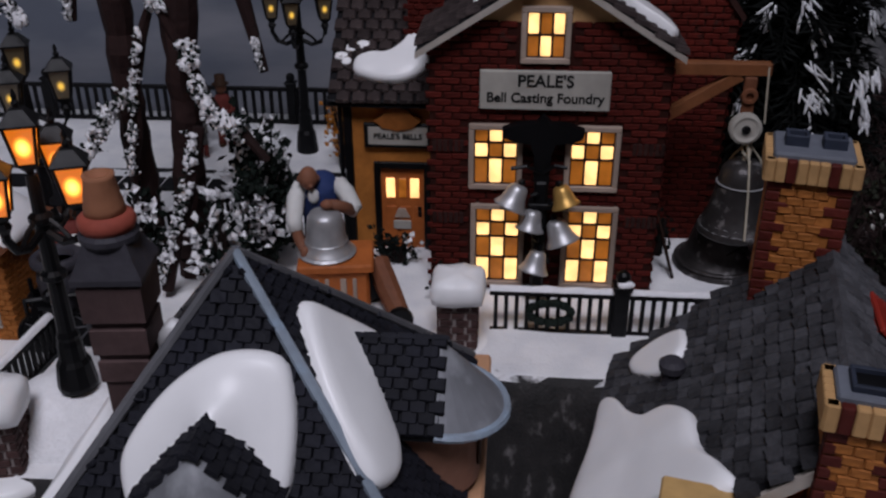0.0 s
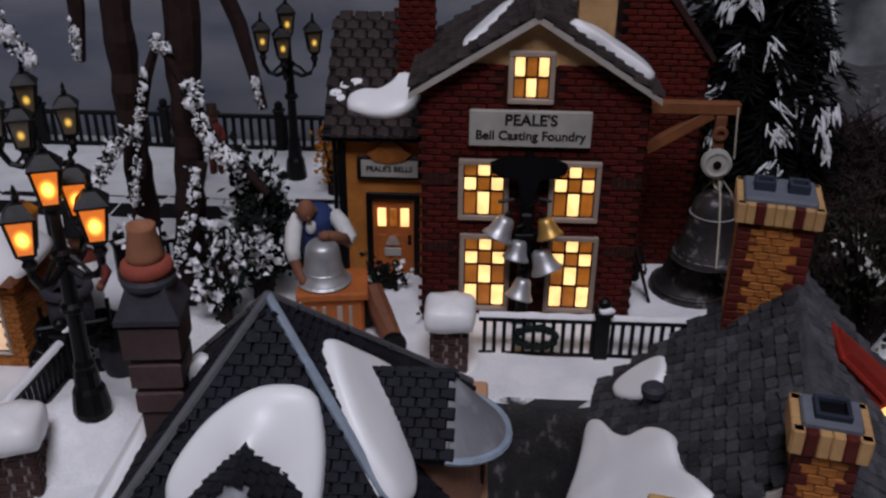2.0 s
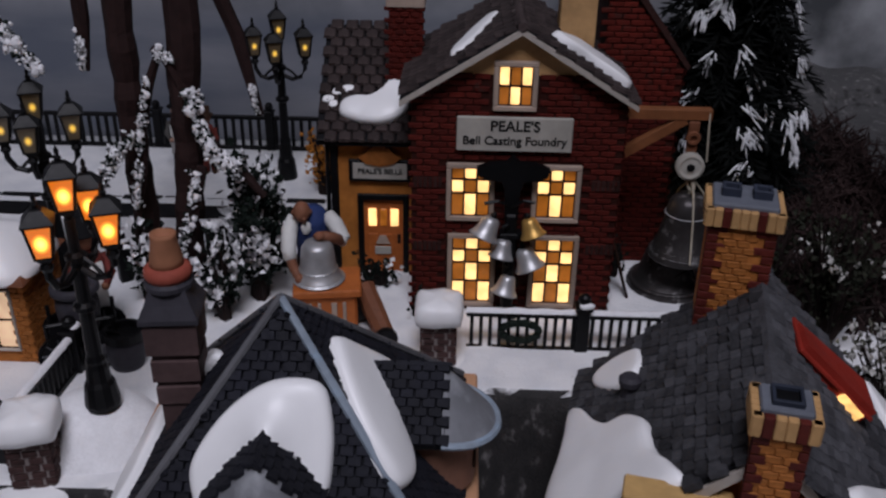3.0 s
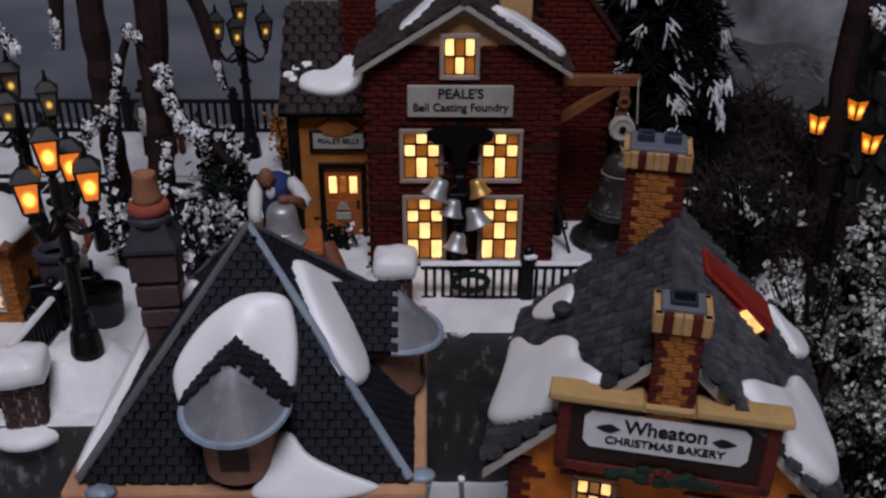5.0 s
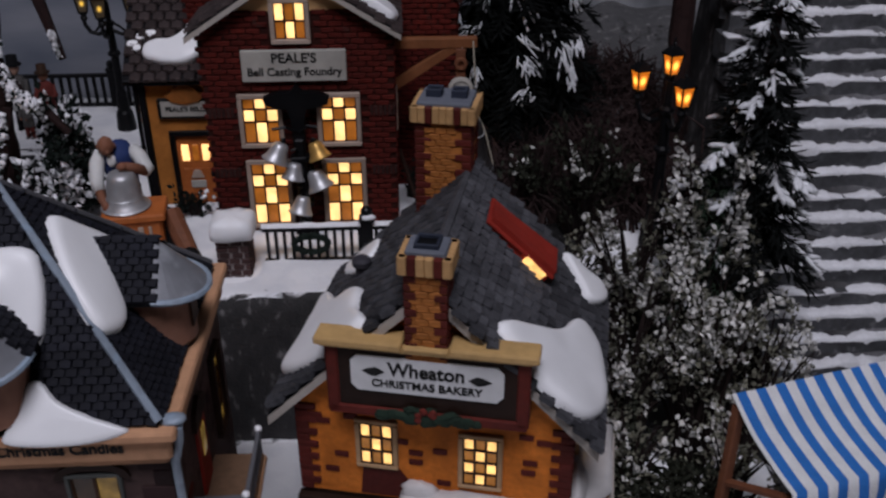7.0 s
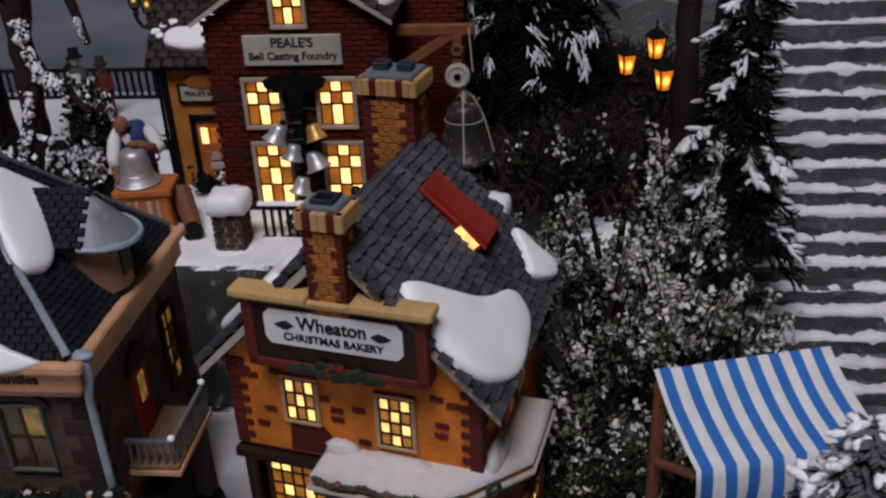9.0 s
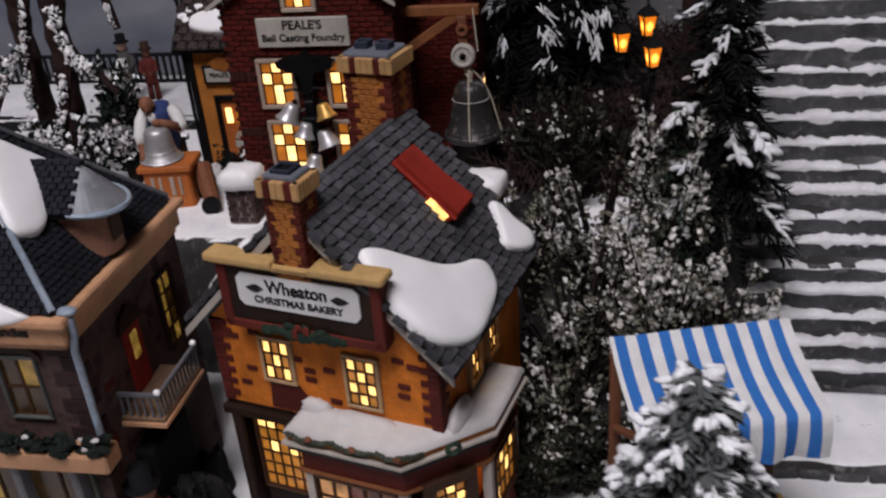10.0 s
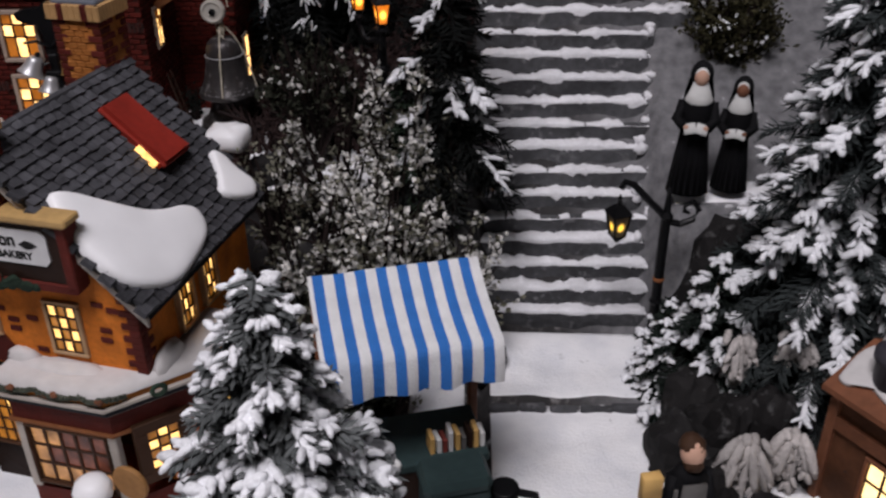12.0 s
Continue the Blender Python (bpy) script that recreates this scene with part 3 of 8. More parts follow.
def build_ground():
    xs = [-75, -66] + [-56 + 0.5 * i for i in range(225)] + [60, 66, 78, 90]
    ys = [-26] + [-20 + 1.5 * i for i in range(25)] + [17.4 + 0.3 * i for i in range(92)] + [45.5 + 1.0 * i for i in range(31)] + [78, 80]
    v = [(x, y, ground_z(x, y)) for y in ys for x in xs]
    n = len(xs)
    f = Form()
    f.add(v, [(j * n + i, j * n + i + 1, (j + 1) * n + i + 1, (j + 1) * n + i) for j in range(len(ys) - 1) for i in range(n - 1)])
    m = bpy.data.materials.new("snow_over_rock")
    m.use_nodes = True
    nd, l = m.node_tree.nodes, m.node_tree.links
    b = nd["Principled BSDF"]
    co, geo = nd.new("ShaderNodeTexCoord"), nd.new("ShaderNodeNewGeometry")
    sep = nd.new("ShaderNodeSeparateXYZ")
    l.new(geo.outputs["True Normal"], sep.inputs[0])
    fine, broad, rockn = nd.new("ShaderNodeTexNoise"), nd.new("ShaderNodeTexNoise"), nd.new("ShaderNodeTexNoise")
    for t, s, d in ((fine, 650, 5), (broad, 45, 4), (rockn, 140, 8)):
        t.inputs["Scale"].default_value, t.inputs["Detail"].default_value = s, d
        l.new(co.outputs["Object"], t.inputs["Vector"])
    add = nd.new("ShaderNodeMath")
    add.operation = "MULTIPLY_ADD"
    l.new(rockn.outputs["Fac"], add.inputs[0])
    add.inputs[1].default_value = 0.45
    l.new(sep.outputs["Z"], add.inputs[2])
    mask = nd.new("ShaderNodeMapRange")
    mask.inputs["From Min"].default_value, mask.inputs["From Max"].default_value = 1.04, 1.13
    l.new(add.outputs[0], mask.inputs["Value"])
    scr, smap = nd.new("ShaderNodeTexNoise"), nd.new("ShaderNodeMapping")
    smap.inputs["Scale"].default_value, smap.inputs["Rotation"].default_value = (1.0, 1.0, 0.5), (0.3, 0.5, 0)
    scr.inputs["Scale"].default_value, scr.inputs["Detail"].default_value = 150, 9
    l.new(co.outputs["Object"], smap.inputs["Vector"])
    l.new(smap.outputs[0], scr.inputs["Vector"])
    rock = nd.new("ShaderNodeValToRGB")
    rock.color_ramp.elements[0].position, rock.color_ramp.elements[0].color = 0.30, (0.010, 0.0095, 0.010, 1)
    rock.color_ramp.elements[1].position, rock.color_ramp.elements[1].color = 0.72, (0.16, 0.15, 0.15, 1)
    sel = rock.color_ramp.elements.new(0.58)
    sel.color = (0.022, 0.020, 0.020, 1)
    l.new(scr.outputs["Fac"], rock.inputs[0])
    snow = nd.new("ShaderNodeValToRGB")
    snow.color_ramp.elements[0].position, snow.color_ramp.elements[0].color = 0.3, (0.72, 0.73, 0.76, 1)
    snow.color_ramp.elements[1].position, snow.color_ramp.elements[1].color = 0.6, (0.86, 0.86, 0.87, 1)
    l.new(broad.outputs["Fac"], snow.inputs[0])
    mix = nd.new("ShaderNodeMix")
    mix.data_type = "RGBA"
    # little snow stays on the wooded slope behind the lamp
    spot, east, back, both, keep = nd.new("ShaderNodeSeparateXYZ"), nd.new("ShaderNodeMapRange"), nd.new("ShaderNodeMapRange"), nd.new("ShaderNodeMath"), nd.new("ShaderNodeMath")
    l.new(co.outputs["Object"], spot.inputs[0])
    l.new(spot.outputs["X"], east.inputs["Value"])
    l.new(spot.outputs["Y"], back.inputs["Value"])
    east.inputs["From Min"].default_value, east.inputs["From Max"].default_value = 0.145, 0.165
    back.inputs["From Min"].default_value, back.inputs["From Max"].default_value = 0.39, 0.43
    back.inputs["To Min"].default_value, back.inputs["To Max"].default_value = 0.0, 0.93
    both.operation = "MULTIPLY"
    l.new(east.outputs[0], both.inputs[0])
    l.new(back.outputs[0], both.inputs[1])
    inv = nd.new("ShaderNodeMath")
    inv.operation = "SUBTRACT"
    inv.inputs[0].default_value = 1.0
    l.new(both.outputs[0], inv.inputs[1])
    keep.operation = "MULTIPLY"
    l.new(mask.outputs[0], keep.inputs[0])
    l.new(inv.outputs[0], keep.inputs[1])
    l.new(keep.outputs[0], mix.inputs["Factor"])
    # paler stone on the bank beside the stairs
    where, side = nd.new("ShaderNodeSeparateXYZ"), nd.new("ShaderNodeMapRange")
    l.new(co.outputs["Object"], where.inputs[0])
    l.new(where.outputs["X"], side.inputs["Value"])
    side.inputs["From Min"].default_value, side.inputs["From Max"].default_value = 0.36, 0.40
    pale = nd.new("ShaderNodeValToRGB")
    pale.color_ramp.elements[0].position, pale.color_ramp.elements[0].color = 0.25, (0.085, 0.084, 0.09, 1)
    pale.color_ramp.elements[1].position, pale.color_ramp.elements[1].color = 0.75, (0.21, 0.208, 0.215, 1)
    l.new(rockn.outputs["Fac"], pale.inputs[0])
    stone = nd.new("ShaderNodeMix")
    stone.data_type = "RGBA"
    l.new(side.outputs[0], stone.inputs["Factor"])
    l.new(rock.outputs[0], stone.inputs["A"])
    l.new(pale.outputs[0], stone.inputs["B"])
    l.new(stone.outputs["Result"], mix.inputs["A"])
    l.new(snow.outputs[0], mix.inputs["B"])
    l.new(mix.outputs["Result"], b.inputs["Base Color"])
    b.inputs["Roughness"].default_value = 0.75
    bp = nd.new("ShaderNodeBump")
    bp.inputs["Strength"].default_value, bp.inputs["Distance"].default_value = 0.6, 0.0012
    hs = nd.new("ShaderNodeMath")
    l.new(fine.outputs["Fac"], hs.inputs[0])
    l.new(rockn.outputs["Fac"], hs.inputs[1])
    l.new(hs.outputs[0], bp.inputs["Height"])
    l.new(bp.outputs[0], b.inputs["Normal"])
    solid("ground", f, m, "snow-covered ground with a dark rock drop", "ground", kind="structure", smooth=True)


build_ground()


def build_backdrop():
    """A painted board far behind: grey winter lake with a misty shore and dark hills."""
    m = bpy.data.materials.new("painted_winter_lake")
    m.use_nodes = True
    n, l = m.node_tree.nodes, m.node_tree.links
    b = n["Principled BSDF"]
    b.inputs["Roughness"].default_value = 0.8
    co, sep = n.new("ShaderNodeTexCoord"), n.new("ShaderNodeSeparateXYZ")
    l.new(co.outputs["Object"], sep.inputs[0])
    big, small = n.new("ShaderNodeTexNoise"), n.new("ShaderNodeTexNoise")
    mp = n.new("ShaderNodeMapping")
    mp.inputs["Scale"].default_value = (1, 1, 3.5)
    l.new(co.outputs["Object"], mp.inputs["Vector"])
    l.new(mp.outputs[0], big.inputs["Vector"])
    l.new(co.outputs["Object"], small.inputs["Vector"])
    big.inputs["Scale"].default_value, big.inputs["Detail"].default_value = 5, 6
    small.inputs["Scale"].default_value, small.inputs["Detail"].default_value = 15, 7
    lake = n.new("ShaderNodeValToRGB")
    lake.color_ramp.elements[0].position, lake.color_ramp.elements[0].color = 0.35, (0.115, 0.130, 0.165, 1)
    lake.color_ramp.elements[1].position, lake.color_ramp.elements[1].color = 0.65, (0.25, 0.255, 0.28, 1)
    l.new(big.outputs["Fac"], lake.inputs[0])
    wood = n.new("ShaderNodeValToRGB")
    wood.color_ramp.elements[0].position, wood.color_ramp.elements[0].color = 0.38, (0.07, 0.075, 0.082, 1)
    wood.color_ramp.elements[1].position, wood.color_ramp.elements[1].color = 0.68, (0.40, 0.41, 0.43, 1)
    l.new(small.outputs["Fac"], wood.inputs[0])
    # the wooded shore: above a wavy line on the lake side, everywhere behind the hill side
    line = n.new("ShaderNodeMath")
    line.operation = "MULTIPLY_ADD"
    l.new(big.outputs["Fac"], line.inputs[0])
    line.inputs[1].default_value = -0.05
    l.new(sep.outputs["Z"], line.inputs[2])
    up = n.new("ShaderNodeMapRange")
    up.inputs["From Min"].default_value, up.inputs["From Max"].default_value = 0.225, 0.255
    l.new(line.outputs[0], up.inputs["Value"])
    side = n.new("ShaderNodeMapRange")
    side.inputs["From Min"].default_value, side.inputs["From Max"].default_value = 0.16, 0.20
    l.new(sep.outputs["X"], side.inputs["Value"])
    mx = n.new("ShaderNodeMath")
    mx.operation = "MAXIMUM"
    l.new(up.outputs[0], mx.inputs[0])
    l.new(side.outputs[0], mx.inputs[1])
    mix = n.new("ShaderNodeMix")
    mix.data_type = "RGBA"
    l.new(mx.outputs[0], mix.inputs["Factor"])
    l.new(lake.outputs[0], mix.inputs["A"])
    l.new(wood.outputs[0], mix.inputs["B"])
    l.new(mix.outputs["Result"], b.inputs["Base Color"])
    f = Form()
    pts = [(-75, 30), (-74, 56), (-62, 69), (6, 69), (90, 81)]
    v = [(x, y, z) for z in (0, 90) for x, y in pts]
    f.add(v, [(i, i + 1, 6 + i, 5 + i) for i in range(4)])
    solid("backdrop", f, m, "painted board of a grey winter lake and misty wooded hills", "backdrop", kind="structure")


build_backdrop()


def build_room():
    """The room round the display: platform under the village, floor, walls and ceiling."""
    solid("display_platform", Form().box(-76, 91, -27, 84, -75, 3.2, e=0.5), M_ROOM, "plain painted platform under the snow village", "platform", kind="structure")
    solid("room_floor", Form().box(-210, 210, -230, 170, -80, -75.2), M_ROOMFLOOR, "plain brown room floor", "floor", kind="structure")
    solid("ceiling", Form().box(-210, 210, -230, 170, 195, 200), M_ROOM, "plain room ceiling", "ceiling", kind="structure")
    for nm, x0, x1, y0, y1 in (("wall_north", -210, 210, 170, 175), ("wall_south", -210, 210, -235, -230), ("wall_west", -215, -210, -235, 175), ("wall_east", 210, 215, -235, 175)):
        solid(nm, Form().box(x0, x1, y0, y1, -80, 200), M_ROOM, "plain room wall", "wall", kind="structure")


build_room()


def build_stairs():
    """Rough stone stairs with snow on each tread."""
    rng = random.Random(5)
    st = thing("stairs", "steep grey stone stairs with snow on every tread", "stairs", 0, 0, 0, kind="structure")
    for i in range(19):
        y, z = 31.3 + 0.845 * i, 7.15 + 1.25 * i
        f = Form()
        x0, x1 = 30.8 + rng.uniform(-0.3, 0.3), 41.5 + rng.uniform(-0.7, 0.5) + 0.02 * i
        if i == 13:
            x1 += 3.6
        n = 14
        prof = []
        for k in range(n + 1):
            x = x0 + (x1 - x0) * k / n
            q = noise.noise(Vector((x * 0.5, i * 3.7, 0))) * 0.26
            prof.append((x, q))
        v, fc = [], []
        for x, q in prof:
            v += [(x, y + q, z - 1.7), (x, y + q, z - 0.08), (x, y + q + 0.08, z + q * 0.3), (x, y + 2.2, z), (x, y + 2.2, z - 1.7)]
        for k in range(n):
            a, b = k * 5, k * 5 + 5
            fc += [(a + j, b + j, b + j + 1, a + j + 1) for j in range(4)]
        fc += [(0, 1, 2, 3, 4), tuple(n * 5 + j for j in (4, 3, 2, 1, 0))]
        f.add(v, fc)
        step = part("step", f, M_STEP, st)
        # a snow bank with an uneven lip
        s = Form()
        v, fc = [], []
        lip = 56 if i != 13 else 72
        depth = rng.uniform(0.14, 0.30) + (0.16 if i in (7, 3, 11) else 0)
        for k in range(lip + 1):
            x = x0 + 0.12 + (x1 - x0 - 0.24) * k / lip
            q = noise.noise(Vector((x * 0.55, i * 5.1, 2))) * 0.26 + noise.noise(Vector((x * 2.1, i * 5.1, 7))) * 0.15 + noise.noise(Vector((x * 5.5, i * 2.1, 4))) * 0.08
            bare = smooth(-0.50, -0.22, noise.noise(Vector((x * 0.33, i * 9.3, 11))) + 0.10 * noise.noise(Vector((x * 3.1, i, 3))))
            h = max(0.0, (depth + q * 1.1) * bare) - 0.03 * (1 - bare)
            ends = min(1, k / 2, (lip - k) / 2)
            yy = y + noise.noise(Vector((x * 0.5, i * 3.7, 0))) * 0.26
            v += [(x, yy + 0.05 - q * 0.3, z - 0.08 - max(0, q) * 1.5 * bare), (x, yy - 0.05 - q * 0.2, z + h * 0.45 * ends), (x, yy + 0.16, z + h * 0.95 * ends), (x, yy + 0.5, z + h * ends), (x, yy + 1.3, z + h * ends * 0.9), (x, yy + 1.35, z - 0.05)]
        for k in range(lip):
            a, b = k * 6, k * 6 + 6
            fc += [(a + j, b + j, b + j + 1, a + j + 1) for j in range(5)]
        s.add(v, fc)
        part("snow_layer", s, M_STAIRSNOW, step, "powdery snow on the tread", smooth=True)
        if i < 14:
            s = Form()
            for k in range(3):
                s.blob(x1 + rng.uniform(-0.5, 0.25), y + rng.uniform(0.1, 0.9), z + rng.uniform(-0.2, 0.35), rng.uniform(0.2, 0.5), 0.35, rng.uniform(0.15, 0.45), 9, 6, rough=0.7)
            part("snow_heap", s, M_STAIRSNOW, step, "drift of snow at the end of the tread", smooth=True, kind="stuff")
    # low kerb across the foot of the landing
    k = Form()
    for i in range(6):
        x = 31.4 + i * 1.75
        k.box(x, x + 1.72 + 0.2 * math.sin(i * 5.0), 23.62 + 0.14 * math.sin(i * 3.3), 24.2, 4.9, 5.76 + 0.09 * math.sin(i * 2.1), e=0.12)
    part("landing_kerb", k, M_STEP, st)


build_stairs()


# ---- bell foundry ----
def build_foundry():
    rng = random.Random(11)
    h = thing("bell_foundry", "red brick bell foundry with lit windows and snowy roof", "house", 0, 40, 15)
    # front block: local x -2..9.35, y 0..9, z 0..12.8; walls with openings left open behind the windows
    L, R, D, EAVE, PEAK, MID = -2.0, 9.35, 9.0, 12.55, 16.5, 3.6
    wins = [(-0.02 + 0.28, 2.5 - 0.28, 5.95, 9.0), (4.72, 7.1, 5.95, 9.0), (0.2, 2.65, 0.35, 4.9), (4.85, 7.3, 0.35, 4.9), (2.4, 4.45, 12.45, 14.7)]
    w = Form()
    w.wall(L, R, 0, EAVE, 0, 0.6, [(0.0, 2.5, 6.0, 8.95), (4.7, 7.2, 6.0, 8.95), (0.2, 2.65, 0.5, 4.75), (4.85, 7.25, 0.5, 4.75)])
    wall = part("wall", w, M_MORTAR, h, "dark red brick wall")
    for q in (Form().wall(0.6, D, 0, EAVE, -R, -R + 0.6, [(2.0, 3.0, 6.3, 8.7)], m=pose(0, 0, 0, 0, 0, 90)), Form().box(L, L + 0.6, 0.6, D, 0, EAVE), Form().box(L + 0.6, R - 0.6, D - 0.6, D, 0, EAVE)):
        part("side_wall", q, M_MORTAR, h)
    g = Form()
    g.slab([(L, EAVE), (R, EAVE), (R - 2.3, 14.05), (L + 2.3, 14.05)], 0.0, 0.6)
    part("gable_base", g, M_MORTAR, h)
    g = Form()
    g.slab([(L + 2.3, 14.05), (R - 2.3, 14.05), (MID + 0.05, PEAK - 0.25)], 0.02, 0.6)
    part("gable_wall", g, M_CREAM, h, "cream plaster gable")
    # bricks of the front and the right side
    courses(wall, Matrix.Translation((0, 0, 0)) @ upright(0, 0.0, 0), [(L + 0.24, 0), (R - 0.24, 0), (R - 0.24, 12.7), (R - 1.9, 14.05), (L + 1.9, 14.05), (L + 0.24, 12.7)], 0.86, 0.345, M_BRICK, rng, "brick", 0.045, 0.055, kind="wall", limit=300,
            holes=[(-0.11, 2.59, 5.75, 9.2), (4.58, 7.28, 5.75, 9.2), (0.02, 2.82, 0.27, 4.97), (4.66, 7.46, 0.27, 4.97), (2.25, 4.6, 12.15, 15)])
    courses(wall, upright(R, 0, 0, 90), [(0.1, 0), (D, 0), (D, EAVE), (0.1, EAVE)], 0.86, 0.345, M_BRICK, rng, "brick", 0.045, 0.055, kind="wall", limit=0, holes=[(1.88, 3.12, 6.15, 8.85)])
    # dark soldier courses between the storeys
    for z in (4.1, 8.0):
        for a, b in ((L, -0.4), (7.7, R)):
            k = 0
            x = a + 0.12
            while x < b - 0.1:
                q = Form()
                q.box(x, x + 0.22, -0.11, 0.0, z - 0.3, z + 0.3, e=0.03)
                part("soldier_brick", q, M_BRICKDARK, wall)
                x += 0.27
    # windows: 3 columns, bright panes in a checker
    for x, z, ww, hh, rows, br in ((1.24, 7.47, 2.1, 2.85, (0, 0.48, 0.76, 1), {(1, 0), (0, 1), (2, 1), (1, 2)}), (5.93, 7.47, 2.1, 2.85, (0, 0.48, 0.76, 1), {(1, 0), (0, 1), (2, 1), (1, 2)}),
                                   (1.42, 2.62, 2.2, 4.1, (0, 0.33, 0.62, 0.82, 1), {(0, 0), (2, 0), (1, 1), (0, 2), (2, 2), (1, 3)}), (6.06, 2.62, 2.2, 4.1, (0, 0.33, 0.62, 0.82, 1), {(0, 0), (2, 0), (1, 1), (0, 2), (2, 2), (1, 3)}),
                                   (3.42, 13.5, 1.75, 2.1, (0, 0.5, 1), {(1, 0), (0, 1), (2, 1)})):
        lit_window(h, upright(x, -0.02, z), ww, hh, 3, 0, br, 0.27, rowh=rows, bar=0.11)
    lit_window(h, upright(R + 0.1, 2.5, 7.35, 90), 1.0, 2.4, 2, 0, {(0, 0), (1, 0), (0, 1), (1, 2)}, 0.2, rowh=(0, 0.5, 0.78, 1), depth=0.06, bar=0.06)
    # sign board
    s = Form()
    s.box(0.42, 6.55, -0.32, -0.06, 10.0, 11.85, e=0.06)
    sign = part("sign_board", s, M_SIGN, h, "grey painted sign board")
    lettering(sign, "PEALE'S", 0.80, upright(3.5, -0.335, 11.36))
    lettering(sign, "Bell Casting Foundry", 0.66, upright(3.5, -0.335, 10.55))
    # roof of the front block, with pale rakes
    under, trim = Form(), Form()
    for sgn, ex in ((-1, L - 0.6), (1, R + 0.45)):
        run = abs(ex - MID)
        ez = EAVE + 0.12
        a = (MID, PEAK + 0.15)
        b = (ex, ez + 0.1)
        under.slab([a, b, (b[0], b[1] - 0.28), (a[0], a[1] - 0.3)] if sgn > 0 else [a, (a[0], a[1] - 0.3), (b[0], b[1] - 0.28), b], -0.55, 9.5)
        trim.slab([(a[0], a[1] - 0.02), (b[0], b[1] - 0.04), (b[0], b[1] - 0.34), (a[0], a[1] - 0.36)] if sgn > 0 else [(a[0], a[1] - 0.02), (a[0], a[1] - 0.36), (b[0], b[1] - 0.34), (b[0], b[1] - 0.04)], -0.72, -0.55)
    roof = part("roof", under, M_UNDER, h, "brown-grey shingle roof")
    part("rake_board", trim, M_TRIM, roof, "pale painted rake boards")
    run_r, run_l = R + 0.45 - MID, MID - (L - 0.6)
    rise = PEAK + 0.15 - (EAVE + 0.22)
    lr, ll = math.hypot(run_r, rise), math.hypot(run_l, rise)
    mr = basis((R + 0.45, -0.36, EAVE + 0.24), (0, 1, 0), (-run_r, 0, rise))
    ml = basis((L - 0.6, 9.4, EAVE + 0.24), (0, -1, 0), (run_l, 0, rise))
    for m, ln in ((mr, lr), (ml, ll)):
        courses(roof, m, [(0, 0), (9.7, 0), (9.7, ln), (0, ln)], 0.82, 0.58, M_SHINGLE, rng, "shingle", 0.17, 0.06, limit=150, tilt=12, ragged=0.2)
    ridge = Form()
    ridge.tube([(MID, -0.75, PEAK + 0.2), (MID, 4, PEAK + 0.26), (MID, 9.6, PEAK + 0.22)], 0.26, 8)
    part("ridge_cap", ridge, M_SHINGLE, roof)
    snow_on(roof, mr, [(1.0, 0.6), (0.9, 1.8), (1.2, 3.2), (1.0, 4.6), (1.4, 5.5), (2.2, 5.3), (3.2, 4.2), (3.8, 2.4), (2.8, 0.4)], 0.6)
    snow_on(roof, ml, [(4.8, 6.2), (6.6, 5.2), (8.0, 4.2), (8.2, 3.2), (7.0, 3.4), (5.4, 4.6), (4.2, 5.6)], 0.35)
    # chimneys and the tall wing behind
    c = Form()
    c.box(-3.6, -1.7, 5.6, 7.4, 8, 16.2)
    c.box(-3.75, -1.55, 5.45, 7.55, 16.2, 16.9, slot=1, e=0.08)
    chim = part("chimney", c, [M_BRICK, M_STONEFRAME], h, "brick chimney with a pale stone cap")
    courses(chim, upright(-3.6, 5.6, 8), [(0, 0), (1.9, 0), (1.9, 8.1), (0, 8.1)], 0.6, 0.33, M_BRICK, rng, "brick", 0.05, 0.07, kind="wall", limit=120)
    c = Form()
    c.box(5.9, 7.9, 4.2, 5.6, 12.5, 18.0, e=0.06)
    part("vent_housing", c, M_CREAM, h, "cream roof housing")
    wg = Form()
    wg.slab([(R - 0.5, 0), (13.55, 0), (13.55, 12.9), (10.5, 16.9), (R - 0.5, 16.9)], 6.6, 14)
    wing = part("wing_wall", wg, M_MORTAR, h, "dark brick rear wing")
    courses(wing, upright(0, 6.58, 0), [(R - 0.5, 0), (13.5, 0), (13.5, 12.9), (10.5, 16.8), (R - 0.5, 16.8)], 0.86, 0.345, M_BRICK, rng, "brick", 0.045, 0.055, kind="wall", limit=160)
    courses(wing, upright(13.57, 6.6, 0, 90), [(0, 0), (7.4, 0), (7.4, 12.8), (0, 12.8)], 0.86, 0.345, M_BRICK, rng, "brick", 0.045, 0.055, kind="wall", limit=0, holes=[(1.1, 2.3, 2.2, 5.6)])
    lit_window(h, upright(13.72, 8.3, 3.5, 90), 1.15, 3.1, 1, 2, {(0, 0), (0, 1)}, 0.12, depth=0.05, bar=0.05)
    cap = Form()
    cap.slab([(13.75, 12.7), (13.9, 12.95), (10.6, 17.25), (8.6, 17.25), (8.6, 16.9), (10.4, 16.9)], 6.35, 14.2)
    part("wing_coping", cap, M_BRICKDARK, h)
    # shed with the shop door
    sw = Form()
    SL, SR, SY = -6.95, -2.0, 4.3
    sw.wall(SL, SR, 0, 8.9, SY, SY + 0.5, [(-5.3, -2.6, 0.0, 5.15)])
    shed = part("shed_wall", sw, M_OCHRE, h, "ochre plaster shop front")
    part("shed_side_wall", Form().box(SL, SL + 0.5, SY + 0.5, 11, 0, 8.9), M_OCHRE, h)
    tr = Form()
    tr.box(SL - 0.1, SL + 0.35, SY - 0.25, SY + 0.05, 0, 8.9, e=0.05)
